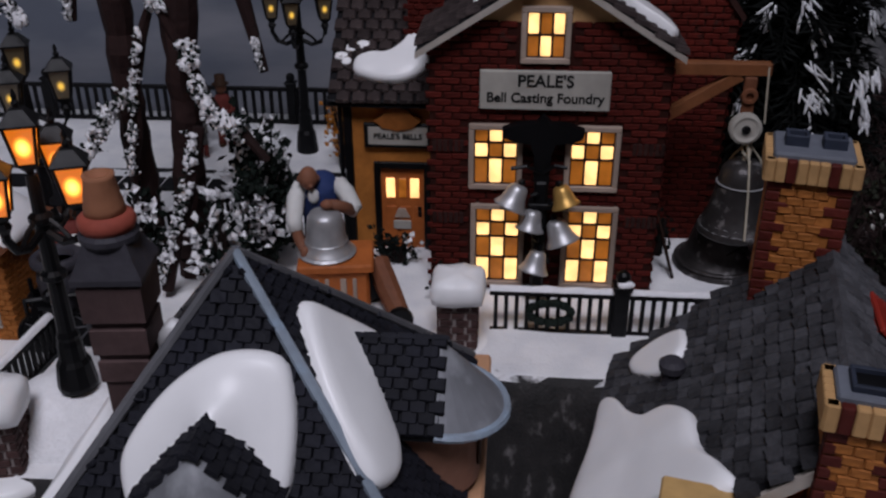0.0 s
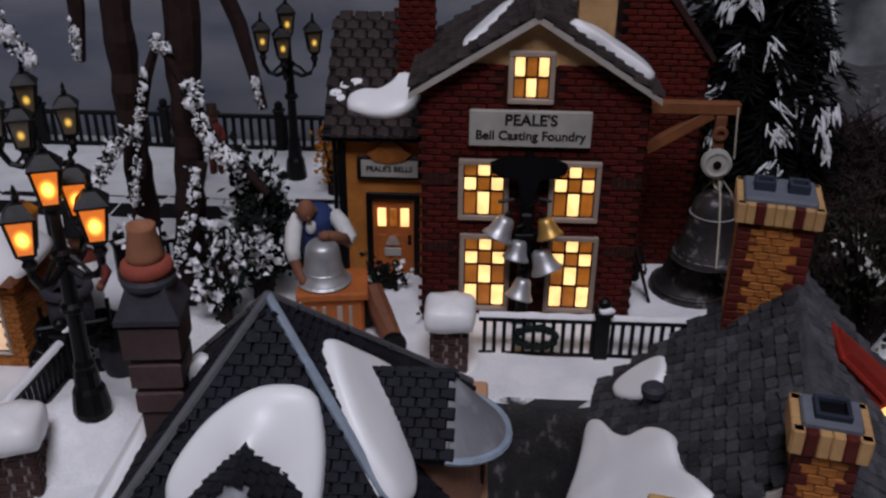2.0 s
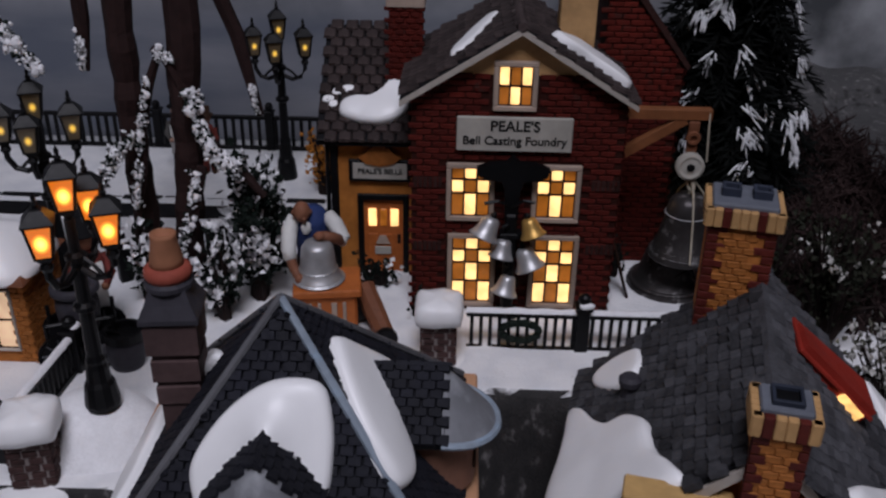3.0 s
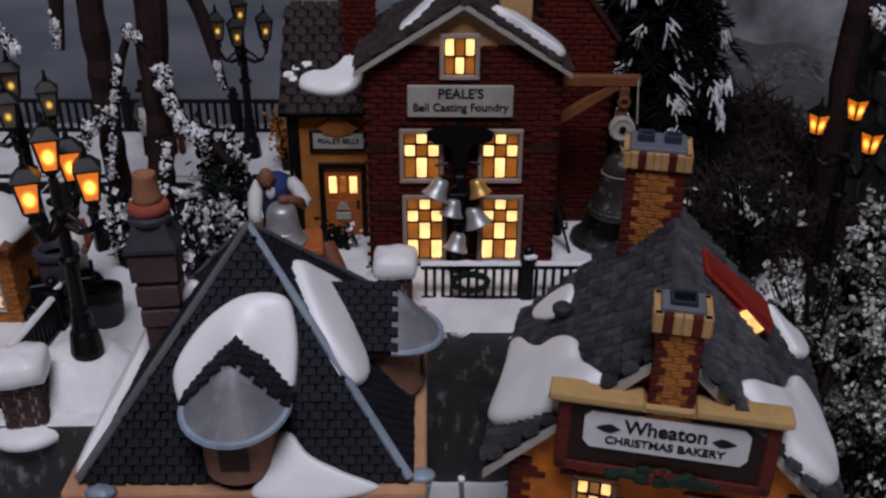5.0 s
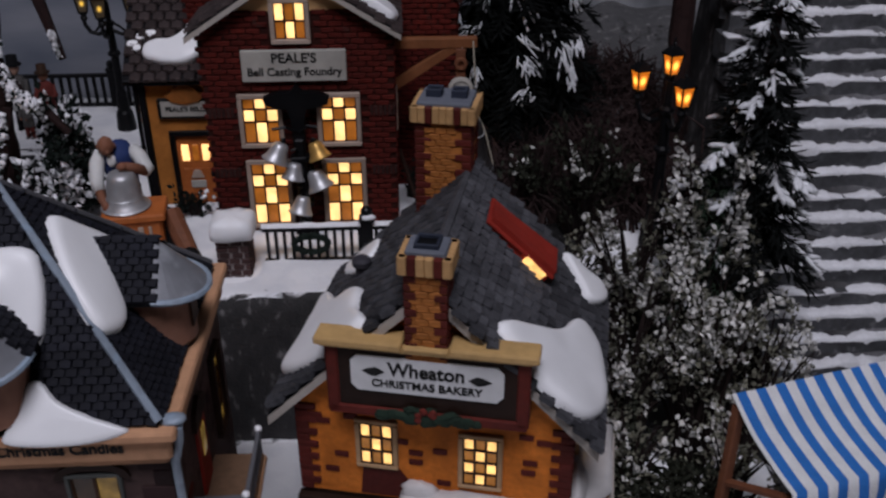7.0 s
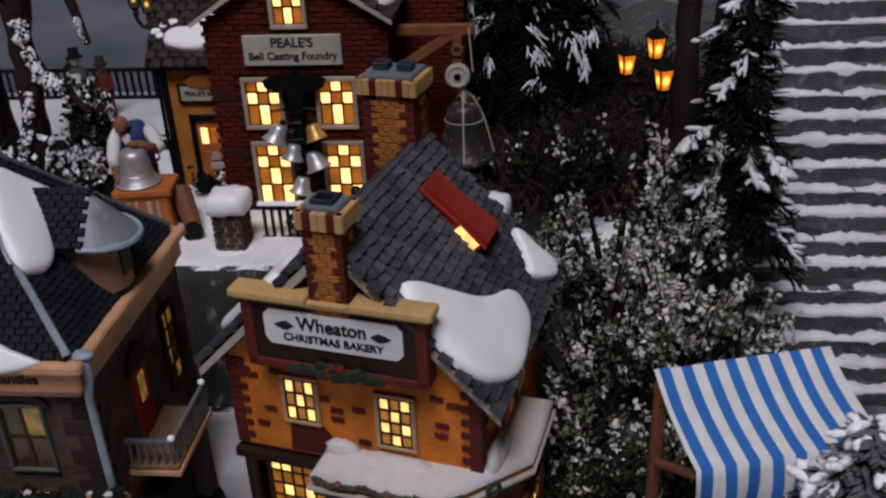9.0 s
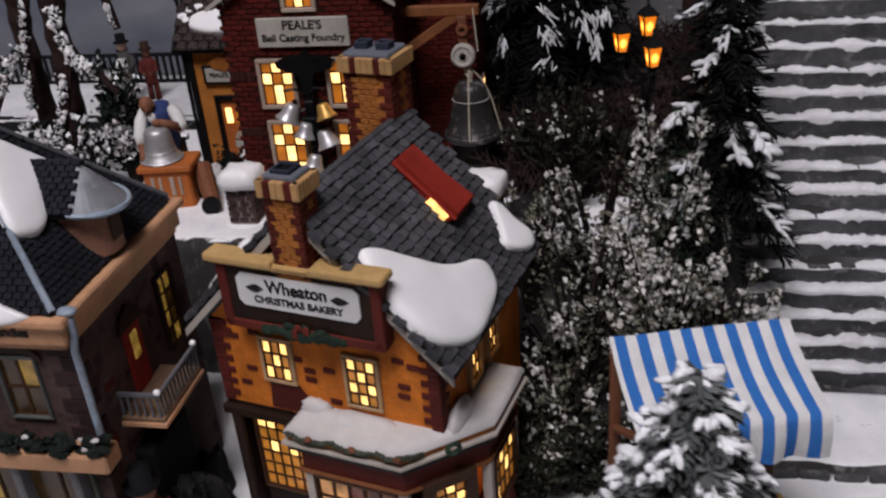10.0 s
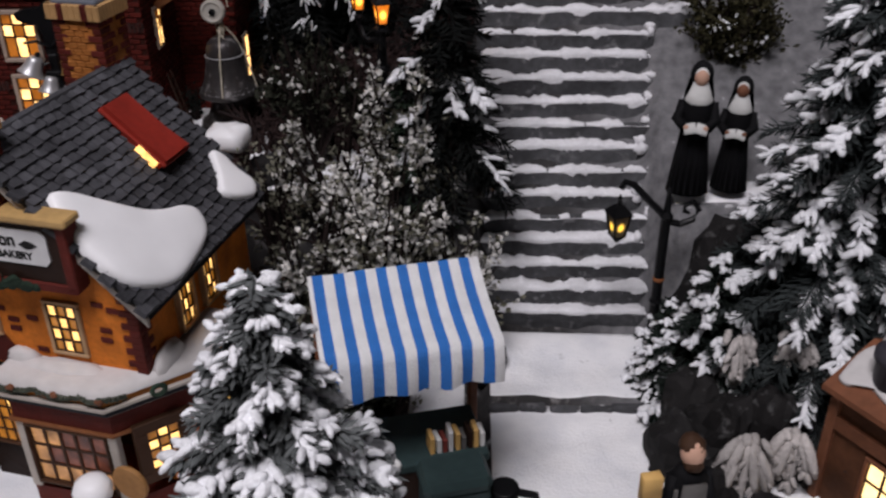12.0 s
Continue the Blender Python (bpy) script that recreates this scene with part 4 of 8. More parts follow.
    tr.tube([(SL - 0.25, SY - 0.2, 8.9), (SL - 0.25, SY - 0.25, 4), (SL - 0.2, SY - 0.2, 0.2)], 0.14, 7)
    tr.box(SL - 0.7, SR + 0.1, SY - 0.75, SY - 0.45, 8.7, 8.95, e=0.04)
    part("corner_post", tr, M_BLACK, h, "black corner post and gutter")
    dr = Form()
    dr.box(-5.5, -5.15, SY - 0.2, SY + 0.1, 0, 5.3, e=0.04)
    dr.box(-2.75, -2.4, SY - 0.2, SY + 0.1, 0, 5.3, e=0.04)
    dr.box(-5.15, -2.75, SY - 0.2, SY + 0.1, 4.95, 5.3, e=0.04)
    door = part("door", dr, M_BLACK, h, "orange-brown shop door in a black frame")
    d = Form()
    d.box(-5.15, -2.75, SY + 0.05, SY + 0.25, 0.0, 4.95)
    for x in (-4.9, -4.1, -3.3):
        d.box(x, x + 0.6, SY - 0.02, SY + 0.06, 0.3, 2.6, e=0.03)
    part("door_leaf", d, M_ORANGE, door)
    for x in (-4.62, -3.28):
        q = Form()
        q.box(x - 0.24, x + 0.24, SY - 0.02, SY + 0.05, 3.15, 4.3, e=0.05)
        part("pane", q, G_PANE, door)
    q = Form()
    q.box(-4.15, -3.75, SY - 0.02, SY + 0.05, 3.15, 4.3, e=0.05)
    part("pane", q, G_PANEDIM, door)
    q = Form()
    q.box(-4.5, -3.5, SY - 0.1, SY + 0.0, 1.25, 1.75, e=0.03)
    q.slab([(-4.45, 1.95), (-3.55, 1.95), (-3.8, 2.5), (-4.2, 2.5)], SY - 0.1, SY, 1)
    part("door_notice", q, [M_SIGN, M_STONEFRAME], door, "small hanging notice")
    q = Form()
    q.blob(-3.0, SY - 0.12, 2.3, 0.1, 0.1, 0.1)
    q.box(-3.1, -2.9, SY - 0.05, SY + 0.02, 2.0, 2.6)
    part("door_handle", q, M_BLACK, door)
    s = Form()
    s.box(-5.95, -2.3, SY - 0.28, SY - 0.05, 6.2, 7.55, e=0.05)
    s.box(-5.7, -2.5, SY - 0.33, SY - 0.25, 6.38, 7.38, slot=1)
    sg = part("shop_sign", s, [M_BLACK, M_SIGN], h, "small framed shop sign")
    lettering(sg, "PEALE'S BELLS", 0.44, upright(-4.1, SY - 0.345, 6.86), wide=0.98)
    s = Form()
    s.slab([(-5.35, 7.75), (-4.9, 7.35), (-4.1, 7.2), (-3.3, 7.35), (-2.85, 7.75), (-3.25, 8.0), (-3.5, 8.35), (-4.1, 8.55), (-4.7, 8.35), (-4.95, 8.0)], SY - 0.42, SY - 0.02)
    part("sign_crest", s, M_CREST, h, "carved ochre crest above the sign")
    rf = Form()
    rf.add([(SL - 0.8, SY - 0.75, 8.85), (SR + 0.0, SY - 0.75, 8.85), (SR, 8.8, 14.35), (SL - 0.6, 8.8, 14.35), (SL - 0.8, SY - 0.75, 8.6), (SR + 0.0, SY - 0.75, 8.6), (SR, 8.8, 14.1), (SL - 0.6, 8.8, 14.1)],
           [(0, 1, 2, 3), (7, 6, 5, 4), (0, 4, 5, 1), (3, 2, 6, 7), (0, 3, 7, 4)])
    sroof = part("shed_roof", rf, M_UNDER, h, "brown-grey shingled lean-to roof")
    ms = basis((SL - 0.8, SY - 0.78, 8.87), (1, 0, 0), (0, 5.2, 5.5))
    courses(sroof, ms, [(0, 0), (5.7, 0), (5.7, 7.5), (0.15, 7.5)], 0.84, 0.60, M_SHINGLE, rng, "shingle", 0.17, 0.07, limit=150, tilt=12, ragged=0.2)
    snow_on(sroof, ms, [(1.4, 1.5), (1.35, 2.3), (2.0, 2.7), (3.0, 2.75), (3.8, 3.3), (4.3, 3.95), (4.75, 4.0), (5.35, 3.3), (5.4, 2.3), (4.9, 1.5), (4.0, 1.05), (3.2, 1.0), (2.3, 1.15)], 0.7)
    snow_on(sroof, ms, [(4.25, 3.9), (4.2, 4.6), (4.75, 5.1), (4.95, 4.4), (4.85, 3.9)], 0.5)
    for x, y, s in ((0.6, 2.6, 0.35), (1.1, 3.1, 0.3), (1.7, 3.3, 0.35), (0.9, 2.3, 0.25)):
        snow_on(sroof, ms, [(x - s, y - 0.15), (x, y - 0.25), (x + s, y - 0.1), (x + s * 0.8, y + 0.2), (x - s * 0.7, y + 0.18)], 0.25)
    # hoist beam
    bm = Form()
    bm.box(R - 0.1, 14.5, 2.35, 2.95, 11.05, 11.65, e=0.06)
    part("hoist_beam", bm, M_BEAM, h, "orange-brown wooden hoist beam")
    bm = Form()
    m = basis((R - 0.1, 2.4, 8.6), (3.9, 0, 2.5), (0, 1, 0))
    bm.box(0, 4.55, 0, 0.5, -0.28, 0.28, m=m, e=0.05)
    part("brace", bm, M_BEAM, h)
    # ladder against the side wall
    ld = Form()
    for dy in (0, 0.8):
        ld.tube([(R + 1.5, 1.6 + dy, 0.1), (R + 0.25, 2.2 + dy, 4.2)], 0.09, 5)
    for k in range(6):
        t = 0.12 + k * 0.15
        ld.tube([(R + 1.5 - 1.25 * t, 1.6 + 0.6 * t, 0.1 + 4.1 * t), (R + 1.5 - 1.25 * t, 2.4 + 0.6 * t, 0.1 + 4.1 * t)], 0.06, 5)
    solid("ladder", ld, M_DARKWOOD, "short dark wooden ladder leaning on the brick wall", "ladder", 0, 40, 15)


build_foundry()

BELL = [(0.0, 0.0), (0.98, 0.0), (1.0, 0.05), (0.90, 0.18), (0.76, 0.42), (0.66, 0.75), (0.60, 1.05), (0.53, 1.28), (0.36, 1.42), (0.0, 1.46)]


def bell_form(s, slot=0, m=None, squat=1.0):
    return Form().lathe([(r * s, z * s * squat) for r, z in BELL], 20, slot, m)


def build_hoist_and_bells():
    p = thing("pulley_block", "grey iron pulley wheel hanging on a hook", "pulley", 13.45, 41.9, 23.6)
    f = Form()
    t = pose(0, -0.2, 0, 90, 0, 0)
    f.lathe([(0.0, -0.28), (0.55, -0.28), (0.78, -0.2), (0.78, -0.1), (0.6, 0), (0.78, 0.1), (0.78, 0.22), (0.64, 0.3), (0.5, 0.24), (0.34, 0.24), (0.0, 0.28)], 24, 0, t)
    part("wheel", f, M_SIGN, p, "grey pulley wheel", smooth=False)
    f = Form()
    f.lathe([(0.22, 0.2), (0.22, 0.33), (0.12, 0.36), (0, 0.36)], 12, 0, t)
    part("hub", f, M_BLACK, p)
    f = Form()
    f.box(-0.3, 0.3, -0.05, 0.15, 0.6, 2.5, e=0.05)
    f.lathe([(0.36, -0.12), (0.42, 0), (0.36, 0.12), (0.2, 0.12), (0.2, -0.12), (0.36, -0.12)], 14, 0, pose(0, -0.1, 1.6, 90, 0, 0))
    part("hanger", f, M_BROWNWOOD, p)
    f = Form()
    f.tube([(0.75, 0, 3.0), (0.85, 0, 1.5), (0.95, 0, 0.2)], 0.05, 5)
    f.tube([(0.0, 0, -0.8), (0.1, -0.1, -1.3), (0.5, -0.3, -1.8)], 0.06, 5)
    part("cord", f, M_ROPE, p)
    b = thing("hanging_bell", "dark bronze bell slung from a cord", "bell", 13.75, 41.9, 17.95)
    part("body", bell_form(1.98, squat=1.36), M_PEWTER, b, smooth=True)
    f = Form()
    for z, r in ((0.36, 1.86), (0.62, 1.72), (2.7, 1.28)):
        f.lathe([(r - 0.1, z - 0.05), (r, z), (r - 0.1, z + 0.05)], 24)
    part("band", f, M_SILVER, b)
    f = Form()
    for a in (0.2, 2.2, 4.75):
        f.tube([(1.95 * math.cos(a), 1.95 * math.sin(a), 0.3), (1.34 * math.cos(a), 1.34 * math.sin(a), 2.7), (0.8 * math.cos(a), 0.8 * math.sin(a), 3.9), (0, 0, 4.9)], 0.06, 5)
    f.tube([(0, 0, 3.9), (0.12, 0, 4.4), (0, 0, 5.0)], 0.16, 6)
    part("sling", f, M_ROPE, b, "pale cord sling")
    b = thing("standing_bell", "large dark bronze bell standing in the snow", "bell", 13.6, 43.6, 15.0)
    part("body", bell_form(2.5, squat=0.80), M_PEWTER, b, smooth=True)
    f = Form()
    f.lathe([(2.3, 0.33), (2.42, 0.4), (2.3, 0.48)], 24)
    part("band", f, M_PEWTER, b)
    # bell rack on the facade
    r = thing("bell_rack", "black iron rack hung with six small bells", "bell rack", 3.5, 39.6, 15)
    f = Form()
    f.slab([(-1.85, 8.75), (-1.3, 8.55), (-0.6, 8.45), (-0.42, 7.9), (-0.36, 6.4), (0.36, 6.4), (0.42, 7.9), (0.6, 8.45), (1.3, 8.55), (1.85, 8.75), (1.95, 9.15), (1.3, 9.4), (0.35, 9.5), (0, 9.85), (-0.35, 9.5), (-1.3, 9.4), (-1.95, 9.15)], -0.55, 0.05)
    part("bracket", f, M_BLACK, r)
    f = Form()
    f.box(-0.34, 0.34, -0.7, -0.05, 0.2, 6.6, e=0.12)
    for z in (0.3, 2.2, 5.2):
        f.box(-0.6, 0.6, -0.85, -0.02, z, z + 0.3, e=0.06)
    part("post", f, M_BLACK, r)
    f = Form()
    for x0, z0, x1, z1 in ((0, 7.0, -1.5, 7.4), (0, 7.0, 1.2, 7.5), (0, 5.6, -0.5, 6.0), (0, 5.0, 1.2, 5.6), (0, 3.2, -0.2, 3.6)):
        f.tube([(x0, -0.5, z0), ((x0 + x1) / 2, -0.9, (z0 + z1) / 2 + 0.3), (x1, -1.0, z1)], 0.1, 6)
    part("hook", f, M_BLACK, r)
    for x, z, s, tilt, mm in ((-1.5, 5.35, 0.86, 25, M_SILVER), (1.25, 5.5, 0.74, -20, M_BRASS), (-0.5, 4.15, 0.74, 12, M_SILVER), (1.2, 3.5, 0.88, -22, M_SILVER), (-0.22, 1.85, 0.78, 14, M_SILVER)):
        bell = part("bell", bell_form(s, m=Matrix.Translation((x, -1.0, z)) @ pose(0, 0, 0, -14, tilt, 0)), mm, r, "small tilted bell", smooth=True)
        f = Form()
        m = Matrix.Translation((x, -1.0, z)) @ pose(0, 0, 0, -14, tilt, 0)
        f.lathe([(0, 1.4 * s), (0.16, 1.42 * s), (0.2, 1.62 * s), (0.08, 1.8 * s), (0, 1.8 * s)], 8, 0, m)
        f.blob(0, 0, -0.02, 0.17, 0.17, 0.17, 8, 5, 0, m)
        part("crown", f, M_BLACK, bell)


build_hoist_and_bells()


# ---- iron fence, pillars ----
def build_fence(x0, x1, y, z, group, posts, snow=True, label="low black iron fence with a snow-topped rail", rz=0, height=2.2, space=0.44, w=0.2):
    fn = thing("iron_fence", label, "fence", x0, y, z, rz, group)
    ln = x1 - x0
    for name, a, b in (("top_rail", height - 0.32, height), ("bottom_rail", 0.1, 0.42)):
        f = Form()
        f.box(0, ln, -0.16, 0.16, a, b, e=0.05)
        part(name, f, M_BLACK, fn)
    f = Form()
    f.box(-w / 2, w / 2, -0.1, 0.1, 0.4, height - 0.3, e=0.03)
    bar = f.mesh("bar", M_BLACK)
    x = space * 0.6
    while x < ln - 0.1:
        place("bar", bar, fn, Matrix.Translation((x, 0, 0)))
        x += space
    for px in posts:
        f = Form()
        f.box(px - 0.36, px + 0.36, -0.36, 0.36, -0.3, height + 0.35, e=0.08)
        f.box(px - 0.46, px + 0.46, -0.46, 0.46, height + 0.3, height + 0.48, e=0.05)
        f.blob(px, 0, height + 0.82, 0.36, 0.36, 0.36)
        post = part("post", f, M_BLACK, fn, "square post with a ball finial")
        if snow:
            f = Form()
            f.blob(px + 0.12, -0.25, height + 0.56, 0.42, 0.25, 0.17, rough=0.3)
            part("snow_cap", f, M_SNOWDUST, post, smooth=True)
    if snow:
        f = Form()
        v, fc = [], []
        n = int(ln * 3)
        for k in range(n + 1):
            x = ln * k / n
            hh = 0.16 + 0.10 * noise.noise(Vector((x * 1.3, y, 0)))
            v += [(x, -0.2, height - 0.06 - 0.05 * noise.noise(Vector((x * 3, 1, 0)))), (x, -0.15, height + hh * 0.7), (x, 0, height + hh), (x, 0.15, height + hh * 0.7), (x, 0.2, height - 0.03)]
        for k in range(n):
            fc += [(k * 5 + j, k * 5 + 5 + j, k * 5 + 6 + j, k * 5 + 1 + j) for j in range(4)]
        f.add(v, fc)
        part("snow_ridge", f, M_SNOWDUST, fn, smooth=True)
    return fn


build_fence(1.2, 14.6, 36.0, 14.65, "fence by the foundry", (6.25,), height=2.65, space=0.5)
build_fence(-12.5, -8.3, 44.5, 14.95, "fence behind the bench", (0.1,), snow=True, label="low black iron fence in the snow")
build_fence(0, 8.6, 0, 0, "fence behind the bench", (0.2, 8.3), label="low black iron fence in the snow behind the bare trees").matrix_basis = pose(-19.8 * U, 42.2 * U, 14.95 * U, 0, 0, 36)
build_fence(-50, -8.5, 66.8, 14.1, "fence along the lake", (4.0, 14.6, 25.0, 34.5), snow=False, label="black iron fence along the lake shore", height=3.1, space=0.72, w=0.3)


def build_pillar(x, y, z, rz=0):
    rng = random.Random(3)
    p = thing("brick_pillar", "plum brick gate pillar with a thick cap of snow", "pillar", x, y, z, rz, "gate pillars")
    f = Form()
    f.box(-0.88, 0.88, -0.88, 0.88, 0, 2.8)
    core = part("core", f, M_PILLARMORTAR, p)
    for k in range(7):
        off = 0.0 if k % 2 else 0.35
        for face in (0, 90, 180, 270):
            for a in (-0.95, -0.2, 0.5):
                a0 = max(-0.95, a + off * 0.6 - 0.1)
                a1 = min(0.95, a0 + 0.66)
                if a1 - a0 < 0.2:
                    continue
                q = Form()
                q.box(a0 + 0.05, a1 - 0.03, -0.95, -0.86, k * 0.385 + 0.07, k * 0.385 + 0.345, e=0.03, m=pose(0, 0, 0, 0, 0, face))
                part("brick", q, M_PILLARBRICK, core)
    f = Form()
    n = 28
    v = []
    prof = ((0.95, 2.66), (1.2, 2.72), (1.27, 3.1), (1.24, 3.55), (1.08, 3.82), (0.6, 3.95), (0.25, 3.98))
    for r, zz in prof:
        for i in range(n):
            a = 2 * math.pi * i / n
            c, s = math.cos(a), math.sin(a)
            k = (abs(c) ** 5 + abs(s) ** 5) ** -0.2
            w = 1 + 0.07 * noise.noise(Vector((c * 1.6, s * 1.6, zz * 0.9)))
            v.append((r * k * c * w, r * k * s * w, zz + 0.16 * noise.noise(Vector((c * 1.8, s * 1.8, 3.0))) * (0.4 + 0.6 * r)))
    fc = [(k * n + i, k * n + (i + 1) % n, (k + 1) * n + (i + 1) % n, (k + 1) * n + i) for k in range(len(prof) - 1) for i in range(n)]
    fc.append(tuple(range((len(prof) - 1) * n, len(prof) * n)))
    fc.append(tuple(range(n - 1, -1, -1)))
    f.add(v, fc)
    part("snow_cap", f, M_SNOW, p, "thick glazed snow cap", smooth=True)
    f = Form()
    f.lathe([(0.8, 0.3), (1.35, 0.32), (1.7, 0.2), (1.95, 0.0), (2.0, -0.3)], 28)
    part("snow_skirt", f, M_SNOW, p, "ring of snow round the foot", smooth=True)
    return p


pillar = build_pillar(-0.25, 34.9, 14.75)
copy_thing(pillar, pose(-17.6 * U, 24.9 * U, 14.6 * U, 0, 0, 12))
copy_thing(pillar, pose(15.6 * U, 33.6 * U, 14.9 * U, 0, 0, -8))


# ---- candle shop ----
def build_candle_shop():
    rng = random.Random(21)
    h = thing("candle_shop", "mauve stone candle shop with snowy blue-black hipped slate roof", "house", -4.4, 18, 6)
    w = Form()
    # front wall with two window openings, right wall with a door and a window opening
    zs = 14.6
    w.wall(-5, 5.35, 0, zs, -5.4, -4.9, [(-3.6, -1.8, 10.35, 13.45), (1.7, 3.5, 10.35, 13.45), (-3.4, 4.4, 1.5, 4.9)])
    for q in (Form().wall(-4.9, 5.0, 0, zs, -5.35, -4.85, [(-1.7, -0.3, 8.95, 12.3), (2.15, 3.25, 9.0, 12.9)], m=pose(0, 0, 0, 0, 0, 90)), Form().box(-5, -4.5, -4.9, 5.0, 0, zs), Form().box(-4.5, 4.85, 4.5, 5.0, 0, zs)):
        part("side_wall", q, M_MAUVE, h)
    wall = part("wall", w, M_MAUVE, h, "mauve stone wall with dark patches")
    for k in range(26):  # dark rough stones set into the walls
        q = Form()
        if k < 14:
            x, z = rng.uniform(-4.8, 4.6), rng.uniform(7, 14.6)
            if any(a - 0.9 < x < b + 0.3 for a, b in ((-3.7, -1.7), (1.6, 3.6))) and z > 9.4:
                continue
            q.box(x, x + rng.uniform(0.5, 0.9), -5.48, -5.38, z, z + rng.uniform(0.3, 0.5), e=0.04)
        else:
            y, z = rng.uniform(-5, 3.2), rng.uniform(7.4, 14.2)
            if -2.6 < y < 3.6:
                continue
            q.box(5.33, 5.43, y, y + rng.uniform(0.5, 0.9), z, z + rng.uniform(0.3, 0.5), e=0.04)
        part("stone", q, M_QUOIN, wall)
    for k in range(10):
        z, wide = 7.0 + k * 0.74, 1.15 if k % 2 else 0.65
        part("quoin", Form().box(5.37 - wide, 5.41, -5.47, -5.36, z, z + 0.68, e=0.05), M_DARKSTONE, wall)
        part("quoin", Form().box(5.31, 5.43, -5.36, -5.36 + wide * 0.8, z, z + 0.68, e=0.05), M_DARKSTONE, wall)
    for nm, o, z0, z1 in (("cornice_foot", 5.45, 14.15, 14.5), ("cornice", 5.65, 14.5, 15.5), ("cornice_lip", 5.95, 15.5, 15.85)):
        c = Form()
        c.box(-o, o, -o - 0.25, o - 0.3, z0, z1, e=0.1)
        q = part(nm, c, M_TAN, h, "tan moulded cornice")
        cor = q if nm == "cornice" else cor if nm == "cornice_lip" else q
    lettering(cor, "Berkingham's Christmas Candles", 0.62, upright(0.3, -5.92, 15.06), wide=0.92)
    for x, y in ((5.75, -5.5), (-4.6, -6.2)):
        q = Form()
        q.blob(x, y, 15.92, 0.5, 0.35, 0.16, rough=0.3)
        part("ice_blue_drip", q, M_LEAD, cor, "pale blue glaze drip", smooth=True)
    # hipped roof
    A, B, Cc, Dd, T = (-5.4, -5.8, 15.95), (5.4, -5.8, 15.95), (5.3, 5.2, 15.95), (-5.3, 5.2, 15.95), (0, -1.45, 23.1)
    r = Form()
    r.add([A, B, Cc, Dd, T], [(0, 1, 4), (1, 2, 4), (2, 3, 4), (3, 0, 4), (3, 2, 1, 0)])
    roof = part("roof", r, M_UNDER, h, "blue-black slate hip roof")
    mf = basis(A, (1, 0, 0), (0, 4.35, 7.15))
    mr = basis(B, (0, 1, 0), (-5.4, 0, 7.15))
    ml = basis(Dd, (0, -1, 0), (5.4, 0, 7.15))
    mb = basis(Cc, (-1, 0, 0), (0, -6.65, 7.15))
    lf, ls, lb = math.hypot(4.35, 7.15), math.hypot(5.4, 7.15), math.hypot(6.65, 7.15)
    courses(roof, mf, [(0, 0), (10.8, 0), (5.4, lf)], 0.44, 0.29, M_SLATEDARK, rng, "slate", 0.09, 0.02, tilt=12, chamfer=0.10, ragged=0.25, limit=190)
    courses(roof, mr, [(0, 0), (11.0, 0), (4.35, ls)], 0.44, 0.29, M_SLATEDARK, rng, "slate", 0.09, 0.02, tilt=12, chamfer=0.10, ragged=0.25, limit=110)
    courses(roof, ml, [(0, 0), (11.0, 0), (6.65, ls)], 0.44, 0.29, M_SLATEDARK, rng, "slate", 0.09, 0.02, tilt=12, chamfer=0.10, ragged=0.25, limit=0)
    courses(roof, mb, [(0, 0), (10.6, 0), (5.3, lb)], 0.44, 0.29, M_SLATEDARK, rng, "slate", 0.09, 0.02, tilt=12, chamfer=0.10, ragged=0.25, limit=0)
    for P in (A, B, Cc, Dd):
        q = Form()
        d = Vector(T) - Vector(P)
        pts = [tuple(Vector(P) + d * t + Vector((0, 0, 0.14))) for t in (0, 0.33, 0.66, 1)]
        q.tube(pts, (0.16, 0.15, 0.14, 0.13), 8)
        part("hip_flashing", q, M_LEAD if P == B else M_LEADDULL, roof, "blue-grey lead hip")
    # dormers with a fan-shaped lead hood
    for mm in (Matrix.Translation((0, -0.5, 20.35)), pose(0, 0, 0, 0, 0, -90) @ Matrix.Translation((0.55, -0.15, 20.45))):
        d = thing("dormer", "", "")
        d.parent, d["label"] = roof, "slate dormer with a curved lead hood"
        q = mm.copy()
        q.translation *= U
        d.matrix_basis = q @ Matrix.Diagonal((1, 0.95, 0.97, 1))
        body, hood, rim, bay = Form(), Form(), Form(), Form()
        W, H, X0, X1 = 1.75, 1.8, 1.2, 4.8
        body.add([(X0, -W, -H), (X1, -W, -H), (X1, 0, 0), (X0, 0, 0), (X1, W, -H), (X0, W, -H), (X0, -W, -H - 0.2), (X1, -W, -H - 0.2), (X1, W, -H - 0.2), (X0, W, -H - 0.2)],
                 [(0, 1, 2, 3), (3, 2, 4, 5), (1, 0, 6, 7), (5, 4, 8, 9), (6, 9, 8, 7), (1, 7, 8, 4, 2)])
        part("dormer_roof", body, M_UNDER, d)
        for sgn in (-1, 1):
            mw = basis((X0, -W, -H), (1, 0, 0), (0, W, H)) if sgn < 0 else basis((X1, W, -H), (-1, 0, 0), (0, -W, H))
            courses(d, mw, [(0, 0), (X1 - X0, 0), (X1 - X0, 2.5), (0, 2.5)], 0.44, 0.29, M_SLATEDARK, rng, "slate", 0.09, 0.02, tilt=12, chamfer=0.10, ragged=0.25, limit=40)
        n = 16
        v = [(X1 - 0.05, 0, 0.02)]
        for k in range(n + 1):
            a = -math.pi / 2 + math.pi * k / n
            v.append((X1 - 0.1 + W * 1.02 * math.cos(a), W * 1.02 * math.sin(a), -H - 0.02 - 0.25 * math.cos(a)))
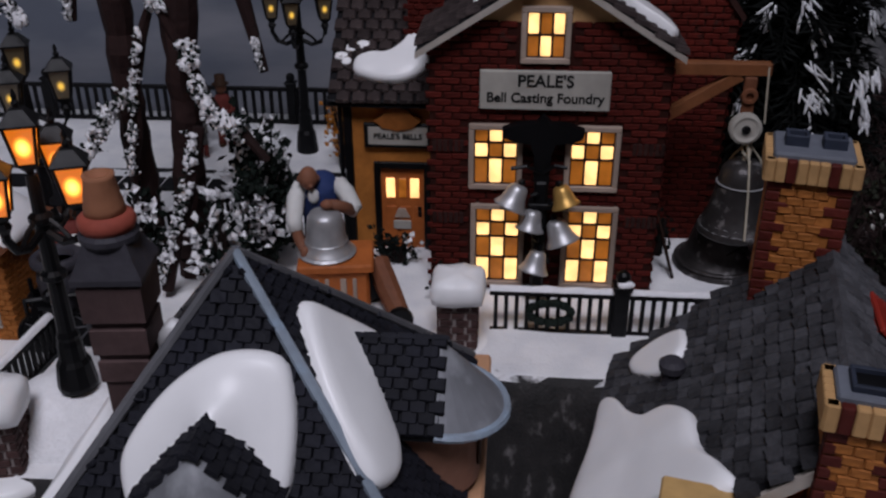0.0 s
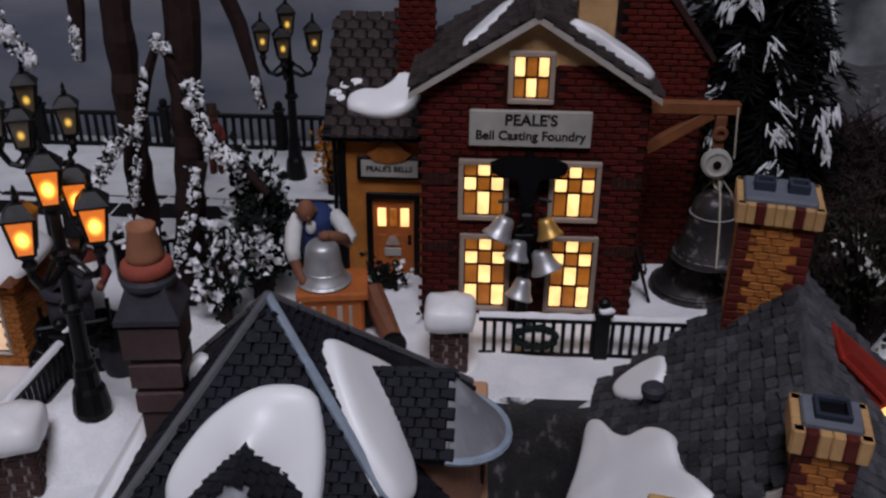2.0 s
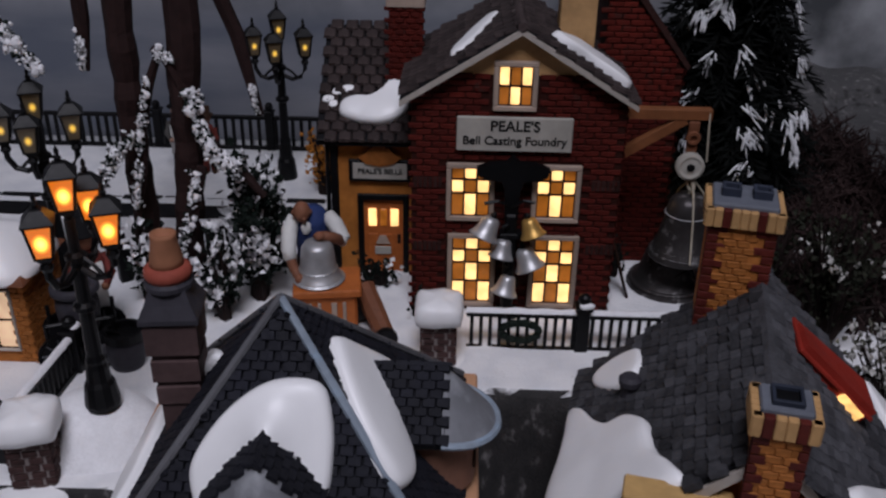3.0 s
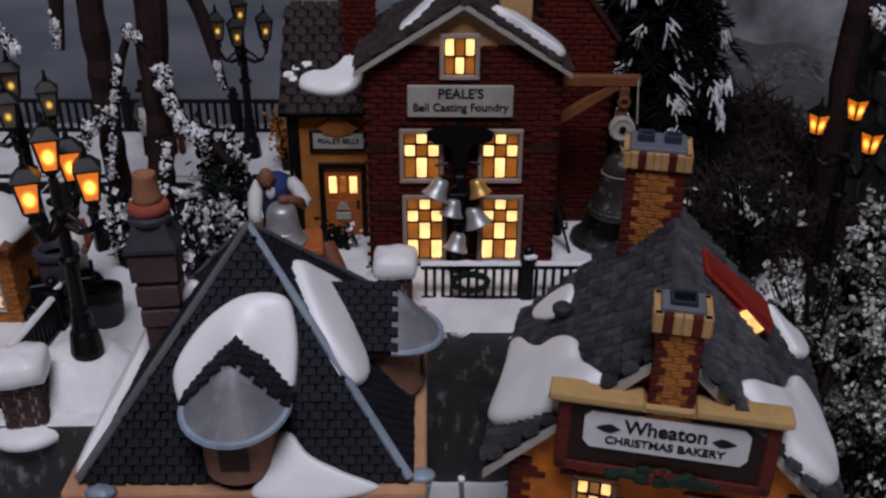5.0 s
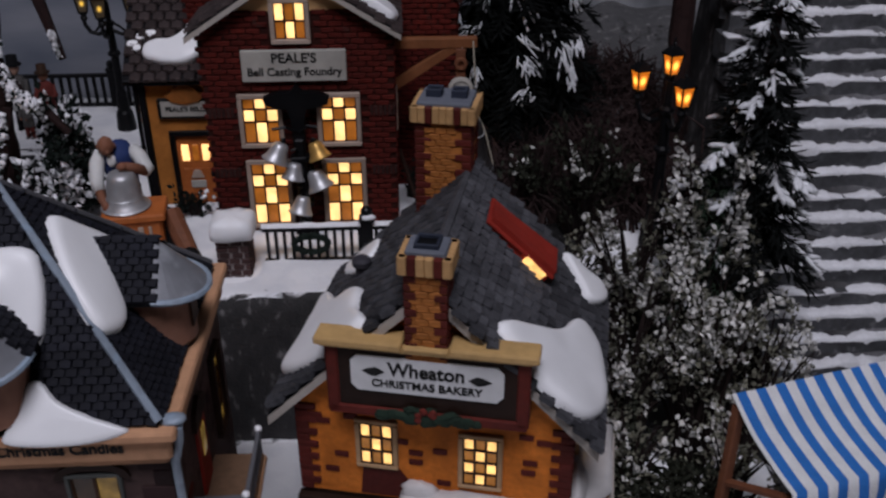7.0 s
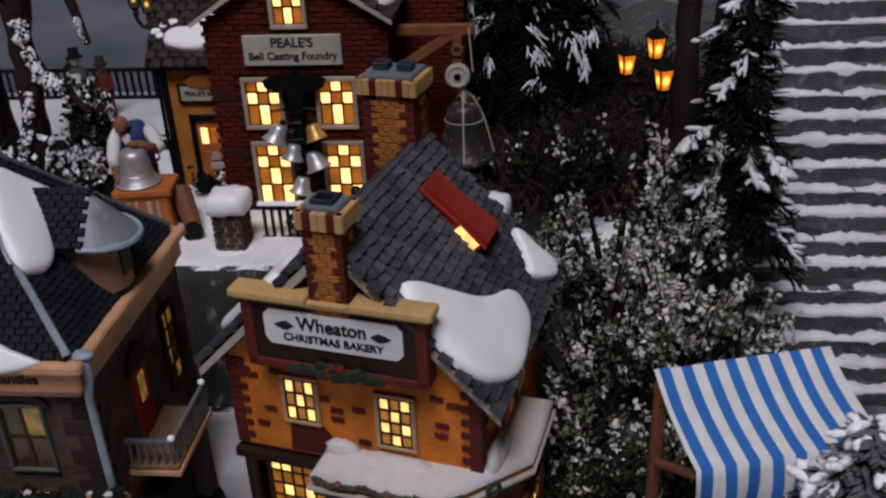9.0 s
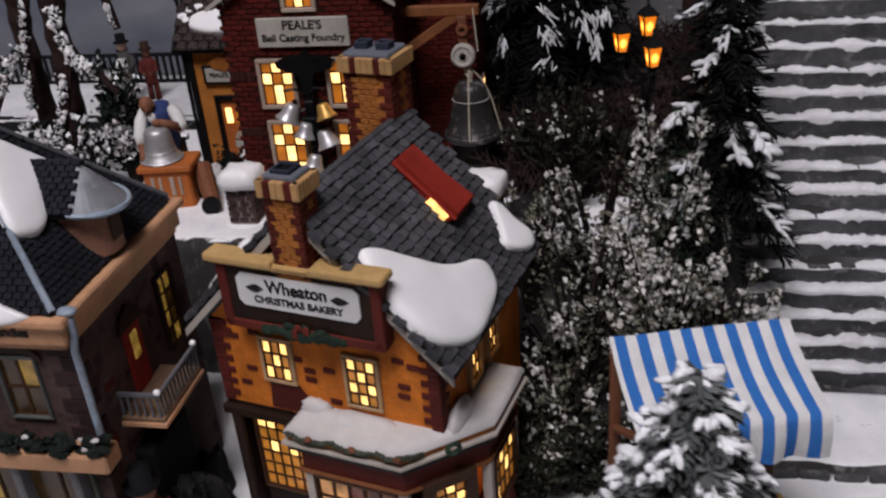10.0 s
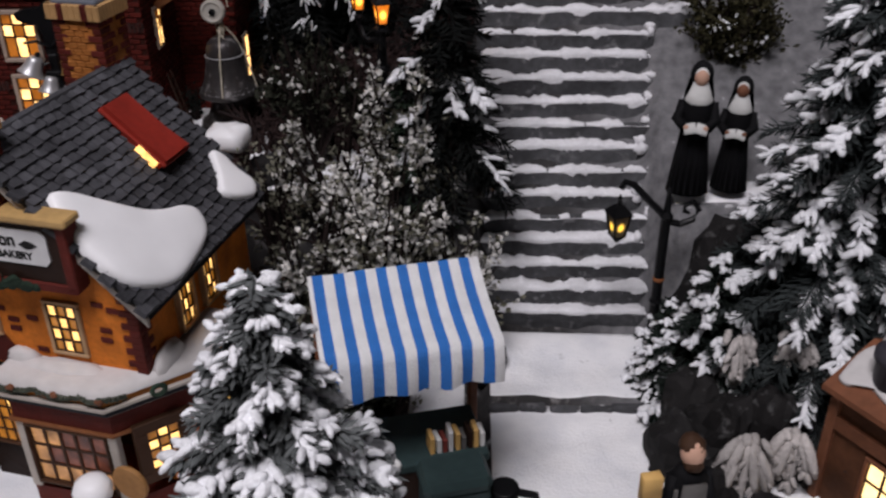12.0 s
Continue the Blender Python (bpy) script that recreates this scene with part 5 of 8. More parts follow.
        v += [(x, y, z - 0.16) for x, y, z in v]
        hood.add(v, [(0, i, i + 1) for i in range(1, n + 1)] + [(n + 2, n + 3 + i, n + 2 + i) for i in range(1, n + 1)])
        part("lead_hood", hood, M_HOOD, d, "dull lead fan hood", smooth=False)
        rim.tube([v[i] for i in range(1, n + 2)], 0.13, 6)
        part("hood_rim", rim, M_LEAD, d, "blue-grey lead rim")
        bay.lathe([(1.35, -4.3), (1.35, -H - 0.1)], 14, 0, Matrix.Translation((X1 - 0.35, 0, 0)), arc=(-90, 90))
        bay.box(X0 + 0.6, X1 - 0.35, -1.35, 1.35, -4.3, -H - 0.1)
        part("bay_wall", bay, M_PINK, d, "rose-tan bay wall")
        bw = Form()
        bw.box(X1 + 0.93, X1 + 1.02, -0.5, 0.5, -3.7, -2.3, e=0.04)
        part("bay_window", bw, M_MUNTIN, d, "dark small window")
    # snow
    snow_on(roof, mf, [(3.5, 2.1), (3.05, 3.1), (3.15, 4.0), (4.0, 5.25), (5.1, 6.05), (6.2, 6.2), (6.8, 5.9), (7.05, 5.0), (7.1, 4.0), (6.95, 2.9), (6.3, 2.8), (5.3, 3.2), (4.3, 2.3)], 0.5,
            lift=lambda x, y: 0.62 * math.exp(-((x - 5.25) / 0.55) ** 2) * smooth(5.7, 4.5, y))
    snow_on(roof, mf, [(5.7, -0.45), (6.1, 0.5), (6.4, 1.5), (6.9, 1.6), (7.5, 0.9), (8.6, 0.35), (9.8, -0.2), (8.0, -0.6)], 0.42)
    snow_on(roof, mr, [(4.7, 7.0), (5.6, 6.0), (6.7, 4.2), (5.6, 4.55), (4.5, 3.8), (3.4, 2.9), (2.4, 2.75), (1.6, 3.4), (2.1, 4.6), (3.3, 6.0)], 0.45)
    snow_on(roof, ml, [(1.0, 0.5), (4, 1.0), (7.6, 0.9), (10.5, 0.5), (10.4, -0.3), (6, -0.5), (2, -0.2)], 0.45)
    snow_on(roof, ml, [(3.2, 3.0), (4.0, 4.4), (4.9, 4.8), (4.7, 3.4), (3.8, 2.5)], 0.4)
    # stepped square chimney with a clay pot
    c = thing("chimney", "", "")
    c.parent, c["label"] = h, "stepped mauve chimney with a terracotta pot"
    c.matrix_basis = pose(-3.75 * U, 0.1 * U, 0, 0, 0, 6)
    t = pose(0, 0, 0, 0, 0, 45)
    k = 2 ** 0.5
    f = Form()
    f.lathe([(r * k * 0.82, z) for r, z in ((0.72, 16.5), (0.74, 18.6), (0.84, 18.68), (0.84, 19.3), (0.76, 19.36), (0.78, 19.5), (0.9, 19.56), (0.9, 20.3), (0.8, 20.36), (0.8, 20.5), (0.98, 20.58), (1.0, 21.6), (0.9, 21.7))], 4, 0, t)
    part("shaft", f, M_CHIMMAUVE, c)
    f = Form()
    f.lathe([(r * k * 0.82, z) for r, z in ((0.92, 21.65), (1.1, 21.72), (1.1, 21.88), (0.86, 22.3), (0.66, 22.75))], 4, 0, t)
    f.lathe([(0.70, 22.6), (0.76, 22.7), (0.76, 22.85), (0.62, 23.0)], 18)
    part("collar", f, M_CHIMGREY, c, "slate grey collar")
    f = Form()
    f.lathe([(0.66, 22.95), (0.74, 23.1), (0.7, 23.3), (0.5, 23.42)], 18, 0)
    part("clay_ring", f, M_TERRARED, c, smooth=True)
    f = Form()
    f.lathe([(0.54, 23.3), (0.5, 23.6), (0.38, 24.3), (0.40, 24.42), (0.3, 24.44), (0.28, 24.2)], 18, 0)
    part("pot", f, M_TERRA, c, "terracotta chimney pot", smooth=True)
    # windows, door and balcony
    for x in (-2.7, 2.6):
        lit_window(h, upright(x, -5.3, 11.9), 1.7, 3.0, 2, 2, {(1, 1)}, 0.16, M_SHOPFRAME, G_SHOPGOLD, G_SHOPDIM, bar=0.12)
        q = Form()
        n = 10
        arc = [(x + 1.35 * math.cos(math.pi * i / n), 13.4 + 0.75 * math.sin(math.pi * i / n)) for i in range(n + 1)]
        inn = [(x + 1.05 * math.cos(math.pi * i / n), 13.4 + 0.4 * math.sin(math.pi * i / n)) for i in range(n + 1)]
        q.slab(arc + inn[::-1], -5.55, -5.38)
        part("window_arch", q, M_DARKWOOD, h, "dark arch over the window")
    lit_window(h, upright(5.37, 2.65, 11.0, 90), 1.35, 4.0, 2, 4, {(0, 2), (1, 3), (0, 3), (0, 1), (1, 0)}, 0.18, M_DARKWOOD, G_SHOPGOLD, G_SHOPDIM, bar=0.1)
    dr = Form()
    dr.box(5.30, 5.47, -1.75, -0.25, 8.9, 12.4, e=0.05)
    door = part("door", dr, M_RED, h, "red painted balcony door")
    q = Form()
    q.box(5.45, 5.52, -1.3, -0.7, 10.6, 12.0, e=0.04)
    part("pane", q, G_SHOPGOLD, door)
    q = Form()
    q.slab([(-2.1, 12.4), (0.1, 12.4), (-0.2, 13.1), (-1.0, 13.5), (-1.8, 13.1)], -5.55, -5.35, m=pose(0, 0, 0, 0, 0, 90))
    part("door_hood", q, M_DARKWOOD, door)
    f = Form()
    f.box(5.2, 7.6, -3.5, 0.9, 8.4, 8.62, e=0.05)
    bal = part("balcony", f, M_TAN, h, "tan-edged balcony with a grey iron railing")
    part("balcony_deck", Form().box(5.3, 7.5, -3.4, 0.8, 8.62, 8.85, e=0.05), M_BALCONY, bal)
    part("balcony_bracket", Form().slab([(5.3, 6.6), (7.2, 8.4), (5.3, 8.4)], -1.8, -1.2), M_DARKWOOD, bal)
    f = Form()
    f.box(7.3, 7.5, -3.2, 0.8, 10.0, 10.2, e=0.05)
    f.box(5.35, 7.5, -3.4, -3.2, 10.0, 10.2, e=0.05)
    part("hand_rail", f, M_LEADDULL, bal)
    bar = Form().box(-0.05, 0.05, -0.05, 0.05, 8.8, 10.02).mesh("baluster", M_LEADDULL)
    for i in range(12):
        place("baluster", bar, bal, Matrix.Translation((7.4, -3.1 + i * 0.35, 0)))
    for i in range(6):
        place("baluster", bar, bal, Matrix.Translation((5.5 + i * 0.36, -3.3, 0)))
    for y in (-3.3, 0.7):
        part("snow_cap", Form().blob(7.4, y, 10.28, 0.17, 0.17, 0.15, rough=0.2), M_SNOW, bal, smooth=True)
    f = Form()
    f.tube([(5.95, -5.6, 15.7), (5.85, -5.5, 14.9), (5.6, -5.45, 14.0), (5.6, -5.45, 11.5), (5.6, -5.45, 9.4)], 0.17, 7)
    part("drain_pipe", f, M_LEAD, h, "blue-grey drain pipe")
    # shop fascia on the street
    f = Form()
    f.box(-5.2, 6.2, -6.5, -5.2, 8.2, 9.1, e=0.12)
    fas = part("shop_fascia", f, M_TAN, h, "tan shop fascia with dark greenery")
    f = Form()
    white = Form()
    for k in range(110):
        o = Vector((rng.uniform(-5, 6.1), -6.35 + rng.uniform(-0.2, 0.5), 9.2 + rng.uniform(-0.1, 0.5)))
        q = 0.5 if k % 8 == 0 else 1.0
        (white if k % 8 == 0 else f).blob(o.x, o.y, o.z + (0.2 if k % 8 == 0 else 0), 0.34 * q, 0.22 * q, 0.22 * q, 7, 5, rough=0.9)
    part("snow_fleck", white, M_BAYSNOW, fas, "bits of snow on the garland", kind="stuff")
    part("garland", f, M_NEEDLE, fas, "dark green garland", kind="stuff")
    f = Form()
    for k in range(4):
        f.box(-4.8 + k * 2.9, -4.4 + k * 2.9, -6.2, -5.3, 0, 8.2, e=0.08)
    part("shop_post", f, M_LEADDULL, fas)
    lit_window(h, upright(0.5, -5.45, 5.2), 8.0, 5.4, 5, 2, {(1, 1), (3, 0)}, 0.2, M_SHOPFRAME, G_SHOPGOLD, G_SHOPDIM, bar=0.14)
    # lower wing under the balcony: dark wall and the shade there, both in its black
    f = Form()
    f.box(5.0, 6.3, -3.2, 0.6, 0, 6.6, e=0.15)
    part("lower_wing", f, M_CLOTHDARK, h, "dark lower wing with the balcony shade in its black")


build_candle_shop()


# ---- bakery ----
def build_bakery():
    rng = random.Random(31)
    h = thing("bakery", "orange brick bakery with snowy grey shingle roof and lit windows", "house", 10.45, 16.2, 6, -13)
    W, D, EZ, RZ = 5.7, 10.4, 12.6, 19.15
    w = Form()
    w.wall(-W, W, 8.0, EZ, 0, 0.5, [(-2.95, -1.7, 9.9, 11.9), (1.35, 2.65, 9.4, 11.75)])
    for q in (Form().slab([(-W, EZ), (W, EZ), (0.1, RZ - 0.5), (-0.1, RZ - 0.5)], 0.0, 0.5),):
        part("gable_wall", q, M_BAKERY, h)
    for q in (Form().wall(0.5, D, 0, EZ, -W, -W + 0.5, [(3.1, 4.2, 9.2, 11.7), (5.4, 6.5, 9.2, 11.7)], m=pose(0, 0, 0, 0, 0, 90)), Form().box(-W, -W + 0.5, 0.5, D, 8.0, EZ), Form().box(-W + 0.5, W - 0.5, D - 0.5, D, 0, EZ)):
        part("side_wall", q, M_BAKERY, h)
    # shade under the upper floor is put into the dark colour of these walls
    part("shop_side_wall", Form().box(-W, -W + 0.5, 0.5, D, 0, 8.0), M_DARKWOOD, h)
    part("shop_wall", Form().box(-W + 0.5, W - 0.5, 2.2, 2.7, 0, 8.0), M_DARKWOOD, h)
    part("upper_floor", Form().box(-W, W, 0.02, 2.2, 7.6, 8.0), M_DARKWOOD, h)
    wall = part("wall", w, M_BAKERY, h, "orange brick wall")
    for x, z in ((-4.57, 11.85), (-3.86, 10.17), (-4.31, 9.3), (-1.29, 11.18), (-0.68, 10.65), (0.34, 10.87), (-0.68, 10.17), (3.85, 12.1), (4.55, 11.9), (4.04, 10.8), (3.98, 10.28), (-4.9, 12.1), (-3.4, 12.2), (0.5, 9.2)):
        q = Form()
        q.box(x - 0.3, x + 0.3, -0.07, 0.0, z - 0.14, z + 0.13, e=0.04)
        part("dark_brick", q, M_QUOIN, wall)
    q = Form()
    q.slab([(-3.1, 8.1), (-0.75, 8.1), (-0.95, 9.0), (-1.4, 9.65), (-2.95, 9.6)], -0.045, 0.0)
    part("wall_apron", q, M_QUOIN, wall, "maroon painted apron under the window")
    for k in range(14):  # toothed corner bricks
        z = 8.05 + k * 0.33
        ln = 0.85 if k % 2 else 0.5
        for sg in (-1, 1):
            q = Form()
            x0, x1 = (W - ln, W + 0.06) if sg > 0 else (-W - 0.06, -W + ln)
            q.box(x0, x1, -0.09, 0.3, z, z + 0.3, e=0.04)
            if sg > 0:
                q.box(W - 0.2, W + 0.09, 0.3, 1.35 - ln, z, z + 0.3, e=0.04)
            part("corner_brick", q, M_QUOIN, wall)
    lit_window(h, upright(-2.32, -0.05, 10.93), 1.36, 2.1, 3, 3, {(0, 0), (2, 0), (1, 1), (0, 2), (2, 2)}, 0.22, M_BAKEFRAME, G_BAKE, G_BAKEDIM, bar=0.1, depth=0.12)
    lit_window(h, upright(2.01, -0.05, 10.58), 1.40, 2.45, 3, 4, {(1, 0), (0, 1), (2, 1), (1, 2), (0, 3), (2, 3)}, 0.22, M_BAKEFRAME, G_BAKE, G_BAKEDIM, bar=0.1, depth=0.12)
    for y in (3.65, 5.95):
        lit_window(h, upright(W + 0.05, y, 10.45, 90), 1.15, 2.7, 3, 4, {(0, 0), (2, 0), (1, 1), (0, 2), (2, 2), (1, 3), (0, 3)}, 0.18, M_BAKEFRAME, G_BAKE, G_BAKEDIM, bar=0.09)
    # roof
    EX, Y0, Y1, EZZ = 6.7, -0.7, 11.0, 12.35
    r = Form()
    r.slab([(0, RZ + 0.05), (-EX, EZZ), (-EX, EZZ - 0.3), (0, RZ - 0.35), (EX, EZZ - 0.3), (EX, EZZ)], Y0 + 0.15, Y1)
    roof = part("roof", r, M_UNDER, h, "grey shingle gable roof")
    rk = Form()
    for sg in (-1, 1):
        pl = [(0, RZ - 0.1), (sg * EX, EZZ - 0.15), (sg * EX, EZZ - 0.55), (0, RZ - 0.6)]
        rk.slab(pl if sg > 0 else pl[::-1], Y0, Y0 + 0.15)
    part("rake_board", rk, M_TRIM, roof, "pale rake boards")
    ln = math.hypot(EX, RZ - EZZ)
    mr = basis((EX, Y0, EZZ + 0.04), (0, 1, 0), (-EX, 0, RZ - EZZ))
    ml = basis((-EX, Y1, EZZ + 0.04), (0, -1, 0), (EX, 0, RZ - EZZ))
    courses(roof, mr, [(0, 0), (Y1 - Y0, 0), (Y1 - Y0, ln), (0, ln)], 0.62, 0.48, M_SLATE, rng, "shingle", 0.22, 0.04, limit=170, tilt=14, ragged=0.35, chamfer=0.06)
    courses(roof, ml, [(0, 0), (Y1 - Y0, 0), (Y1 - Y0, ln), (0, ln)], 0.62, 0.48, M_SLATE, rng, "shingle", 0.22, 0.04, limit=130, tilt=14, ragged=0.35, chamfer=0.06)
    q = Form()
    q.tube([(0, Y0, RZ + 0.05), (0, 5, RZ + 0.1), (0, Y1, RZ + 0.05)], 0.24, 6)
    part("ridge_cap", q, M_SLATE, roof)
    snow_on(roof, mr @ Matrix.Translation((0, 0, 0.1)), [(0.0, 3.4), (0.3, 5.0), (0.9, 6.25), (1.9, 5.8), (3.6, 3.9), (4.9, 2.9), (6.3, 2.3), (6.8, 1.6), (6.2, 0.7), (4.4, 0.2), (2.4, 0.1), (0.8, 0.9), (0.1, 2.0)], 0.5)
    snow_on(roof, mr @ Matrix.Translation((0, 0, 0.1)), [(10.6, 3.4), (11.1, 3.0), (11.1, 1.9), (11.3, 0.8), (10.6, 0.3), (9.4, 0.8), (8.9, 1.6), (9.8, 2.4)], 0.5)
    snow_on(roof, ml @ Matrix.Translation((0, 0, 0.1)), [(11.4, 6.2), (11.5, 4.2), (10.6, 2.0), (9.4, 0.2), (8.0, -0.1), (5.8, 0.2), (3.3, 0.2), (3.5, 0.9), (4.8, 1.7), (5.8, 2.6), (6.0, 3.6), (7.1, 4.6), (9.1, 5.1), (10.4, 5.9)], 0.5)
    snow_on(roof, ml @ Matrix.Translation((0, 0, 0.1)), [(1.9, 3.9), (1.2, 3.6), (0.9, 2.6), (1.2, 1.3), (2.0, 1.3), (2.9, 2.0), (3.5, 2.9), (2.9, 3.9)], 0.35)
    v = Form()
    v.box(-0.6, 0.6, -0.6, 0.6, -0.1, 0.14, e=0.06, m=ml @ Matrix.Translation((4.2, 3.2, 0)))
    v.lathe([(0.32, 14.2), (0.30, 15.35), (0.44, 15.4), (0.46, 15.65), (0.3, 15.8), (0, 15.82)], 14, 0, Matrix.Translation((-4.5, 6.8, 0)))
    part("vent_pipe", v, M_CHIMGREY, roof, "dark grey vent pipe")
    # red shed dormer with a lit slit
    m = mr @ Matrix.Translation((7.0, 0, 0))
    f = Form()
    f.add([(0, 4.3, -0.1), (0, 4.3, 1.0), (0, 8.0, 0.75), (0, 8.0, -0.1), (2.2, 4.3, -0.1), (2.2, 4.3, 0.9), (1.8, 8.0, 0.55), (1.8, 8.0, -0.1)],
          [(0, 1, 2, 3), (5, 4, 7, 6), (1, 5, 6, 2), (0, 4, 5, 1), (3, 2, 6, 7)], 0, m)
    sky = part("skylight", f, M_RED, roof, "red shed dormer with a lit opening")
    f = Form()
    f.box(-0.10, 2.4, 4.15, 8.1, 0.0, 0.14, e=0.05, m=m @ Matrix.Translation((0, 0, 0.92)) @ pose(0, 0, 0, -4, 3, 0))
    part("skylight_cover", f, M_RED, sky)
    f = Form()
    f.box(-0.16, -0.04, 4.5, 5.7, 0.10, 0.62, m=m, e=0.02)
    part("pane", f, G_BAKE, sky)
    # chimneys
    for x, y, cw, z0, z1, plate, pots in ((0.0, -0.35, 0.78, 16.0, 19.9, 0.9, 1), (-1.1, 10.2, 1.25, 15.0, 21.75, 1.35, 2)):
        c = thing("chimney", "", "")
        c.parent, c["label"] = h, "orange and maroon brick chimney with a blue-grey plate"
        c.matrix_basis = pose(x * U, y * U, 0, 0, 0, 0)
        f = Form()
        f.box(-cw, cw, -cw * 0.85, cw * 0.85, z0, z1)
        shaft = part("shaft", f, M_CHIMBRICK, c)
        k = z0 + 0.2
        i = 0
        while k < z1 - 0.25:
            a = cw * (0.56 if i % 2 else 0.30)
            for sx in (-1, 1):
                q = Form()
                q.box(min(sx * cw, sx * (cw - a)) - 0.03, max(sx * cw, sx * (cw - a)) + 0.03, -cw * 0.85 - 0.06, -cw * 0.85 + 0.4, k, k + 0.28, e=0.03)
                q.box(cw * 0.75, cw + 0.06, -cw * 0.85 + 0.4, -cw * 0.85 + 0.4 + a, k, k + 0.28, e=0.03) if sx > 0 else None
                q.box(cw - 0.1, cw + 0.06, cw * 0.85 - a, cw * 0.85 + 0.03, k, k + 0.28, e=0.03) if sx > 0 else None
                part("corner_brick", q, M_QUOIN, shaft)
            k += 0.36
            i += 1
        courses(shaft, upright(0, -cw * 0.85, z0), [(-cw * 0.5, 0.1), (cw * 0.5, 0.1), (cw * 0.5, z1 - z0), (-cw * 0.5, z1 - z0)], 0.5, 0.3, M_CHIMBRICK, rng, "brick", 0.02, 0.02, kind="wall", limit=60)
        # corbelled cap of upright bricks
        n = int(2 * cw / 0.3) + 1
        for j in range(n):
            for face, half in ((0, cw), (90, cw * 0.85), (180, cw), (270, cw * 0.85)):
                d = cw * 0.85 if face in (0, 180) else cw
                step = 2 * (half + 0.19) / n
                x0 = -half - 0.19 + j * step
                q = Form()
                q.box(x0 + 0.005, x0 + step - 0.005, -d - 0.22, -d + 0.1, z1 - 0.1, z1 + 0.62, e=0.04, m=pose(0, 0, 0, 0, 0, face))
                dark = face in (0, 180) and j in (n // 4, n - 1 - n // 4)
                part("cap_brick", q, M_QUOIN if dark else M_BUFF, shaft)
        f = Form()
        f.box(-cw + 0.02, cw - 0.02, -cw * 0.85 + 0.02, cw * 0.85 - 0.02, z1 + 0.3, z1 + 0.80, e=0.08)
        part("plate", f, M_CAPBLUE, c, "blue-grey chimney plate")
        for j in range(pots):
            px = 0 if pots == 1 else (-0.55, 0.6)[j]
            s = 0.46 if pots == 1 else 0.36
            zt = z1 + (0.98 if pots == 1 else 1.15)
            f = Form()
            for x0, x1, y0, y1 in ((px - s, px + s, -s, -s + 0.12), (px - s, px + s, s - 0.12, s), (px - s, px - s + 0.12, -s + 0.12, s - 0.12), (px + s - 0.12, px + s, -s + 0.12, s - 0.12)):
                f.box(x0, x1, y0, y1, z1 + 0.78, zt, e=0.03)
            flue = part("flue", f, M_FLUE, c, "square flue with a dark mouth")
            # black plate that closes the flue below its rim
            part("soot", Form().box(px - s + 0.1, px + s - 0.1, -s + 0.1, s - 0.1, z1 + 0.75, z1 + 0.84), M_BLACK, flue)
    # sign parapet
    f = Form()
    f.box(-3.75, 3.75, -0.95, -0.2, 13.6, 16.4, e=0.06)
    par = part("sign_parapet", f, M_DARKWOOD, h, "dark wooden sign parapet")
    f = Form()
    f.box(-3.95, -3.45, -1.05, -0.15, 13.3, 16.4, e=0.06)
    f.box(3.45, 3.95, -1.05, -0.15, 13.3, 16.4, e=0.06)
    f.box(-3.9, 3.9, -1.05, -0.2, 13.2, 13.6, e=0.06)
    part("parapet_frame", f, M_QUOIN, par, "maroon frame")
    f = Form()
    f.box(-4.1, 4.05, -1.2, -0.2, 16.4, 16.55, e=0.05)
    part("parapet_sill", f, M_GOLD, par, "ochre parapet sill")
    for x0, x1, y0, y1, zt in ((-4.3, -0.9, -1.32, -0.25, 16.84), (0.9, 4.25, -1.32, -0.25, 16.84), (-0.9, 0.9, -1.25, -0.95, 16.72)):
        part("parapet_cap", Form().box(x0, x1, y0, y1, 16.55, zt, e=0.08), M_GOLD, par, "ochre parapet cap")
    f = Form()
    f.slab([(-2.95, 14.7), (-2.7, 14.42), (2.7, 14.42), (2.95, 14.7), (2.95, 15.75), (2.7, 16.02), (-2.7, 16.02), (-2.95, 15.75)], -1.04, -0.9)
    sg = part("sign_board", f, M_SIGNWHITE, par, "white sign board")
    lettering(sg, "Wheaton", 0.84, upright(0, -1.06, 15.5), wide=0.92)
    lettering(sg, "CHRISTMAS BAKERY", 0.48, upright(0, -1.06, 14.82), wide=0.98)
    for sx in (-1, 1):
        f = Form()
        pl = [(sx * 1.62, 15.36), (sx * 1.95, 15.56), (sx * 2.2, 15.5), (sx * 2.5, 15.36), (sx * 2.2, 15.2), (sx * 1.95, 15.16)]
        f.slab(pl if sx < 0 else pl[::-1], -1.07, -1.04)
        part("leaf_mark", f, M_INK, sg)
    f = Form()
    for k in range(46):
        a = rng.uniform(-1.9, 1.9)
        f.blob(a, -1.06 - rng.uniform(0, 0.08), 13.72 - 0.16 * abs(a) + rng.uniform(-0.55, 0.25) * (1.2 - abs(a) * 0.5), 0.3, 0.08, 0.2, 6, 4, rough=0.6)
    part("greenery", f, M_WREATH, par, "dark green holly spray", kind="stuff")
    for k in range(7):
        f = Form()
        f.blob(rng.uniform(-0.4, 0.4), -1.17, 13.6 + rng.uniform(-0.3, 0.2), 0.15, 0.08, 0.15, 8, 5)
        part("berry", f, M_BERRY, par)
    # shop bay round the right corner
    grow = lambda g: [(-0.95 - g, -1.5 - g), (4.3 + g * 0.42, -1.5 - g), (7.1 + g, 1.7 - g * 0.42), (7.1 + g, 5.4 + g), (5.6, 5.4 + g), (-0.95 - g, 0.0)]
    f = Form()
    f.prism(grow(-0.05), 6.0, 7.3)
    f.prism(grow(-0.1), 0.0, 1.9)
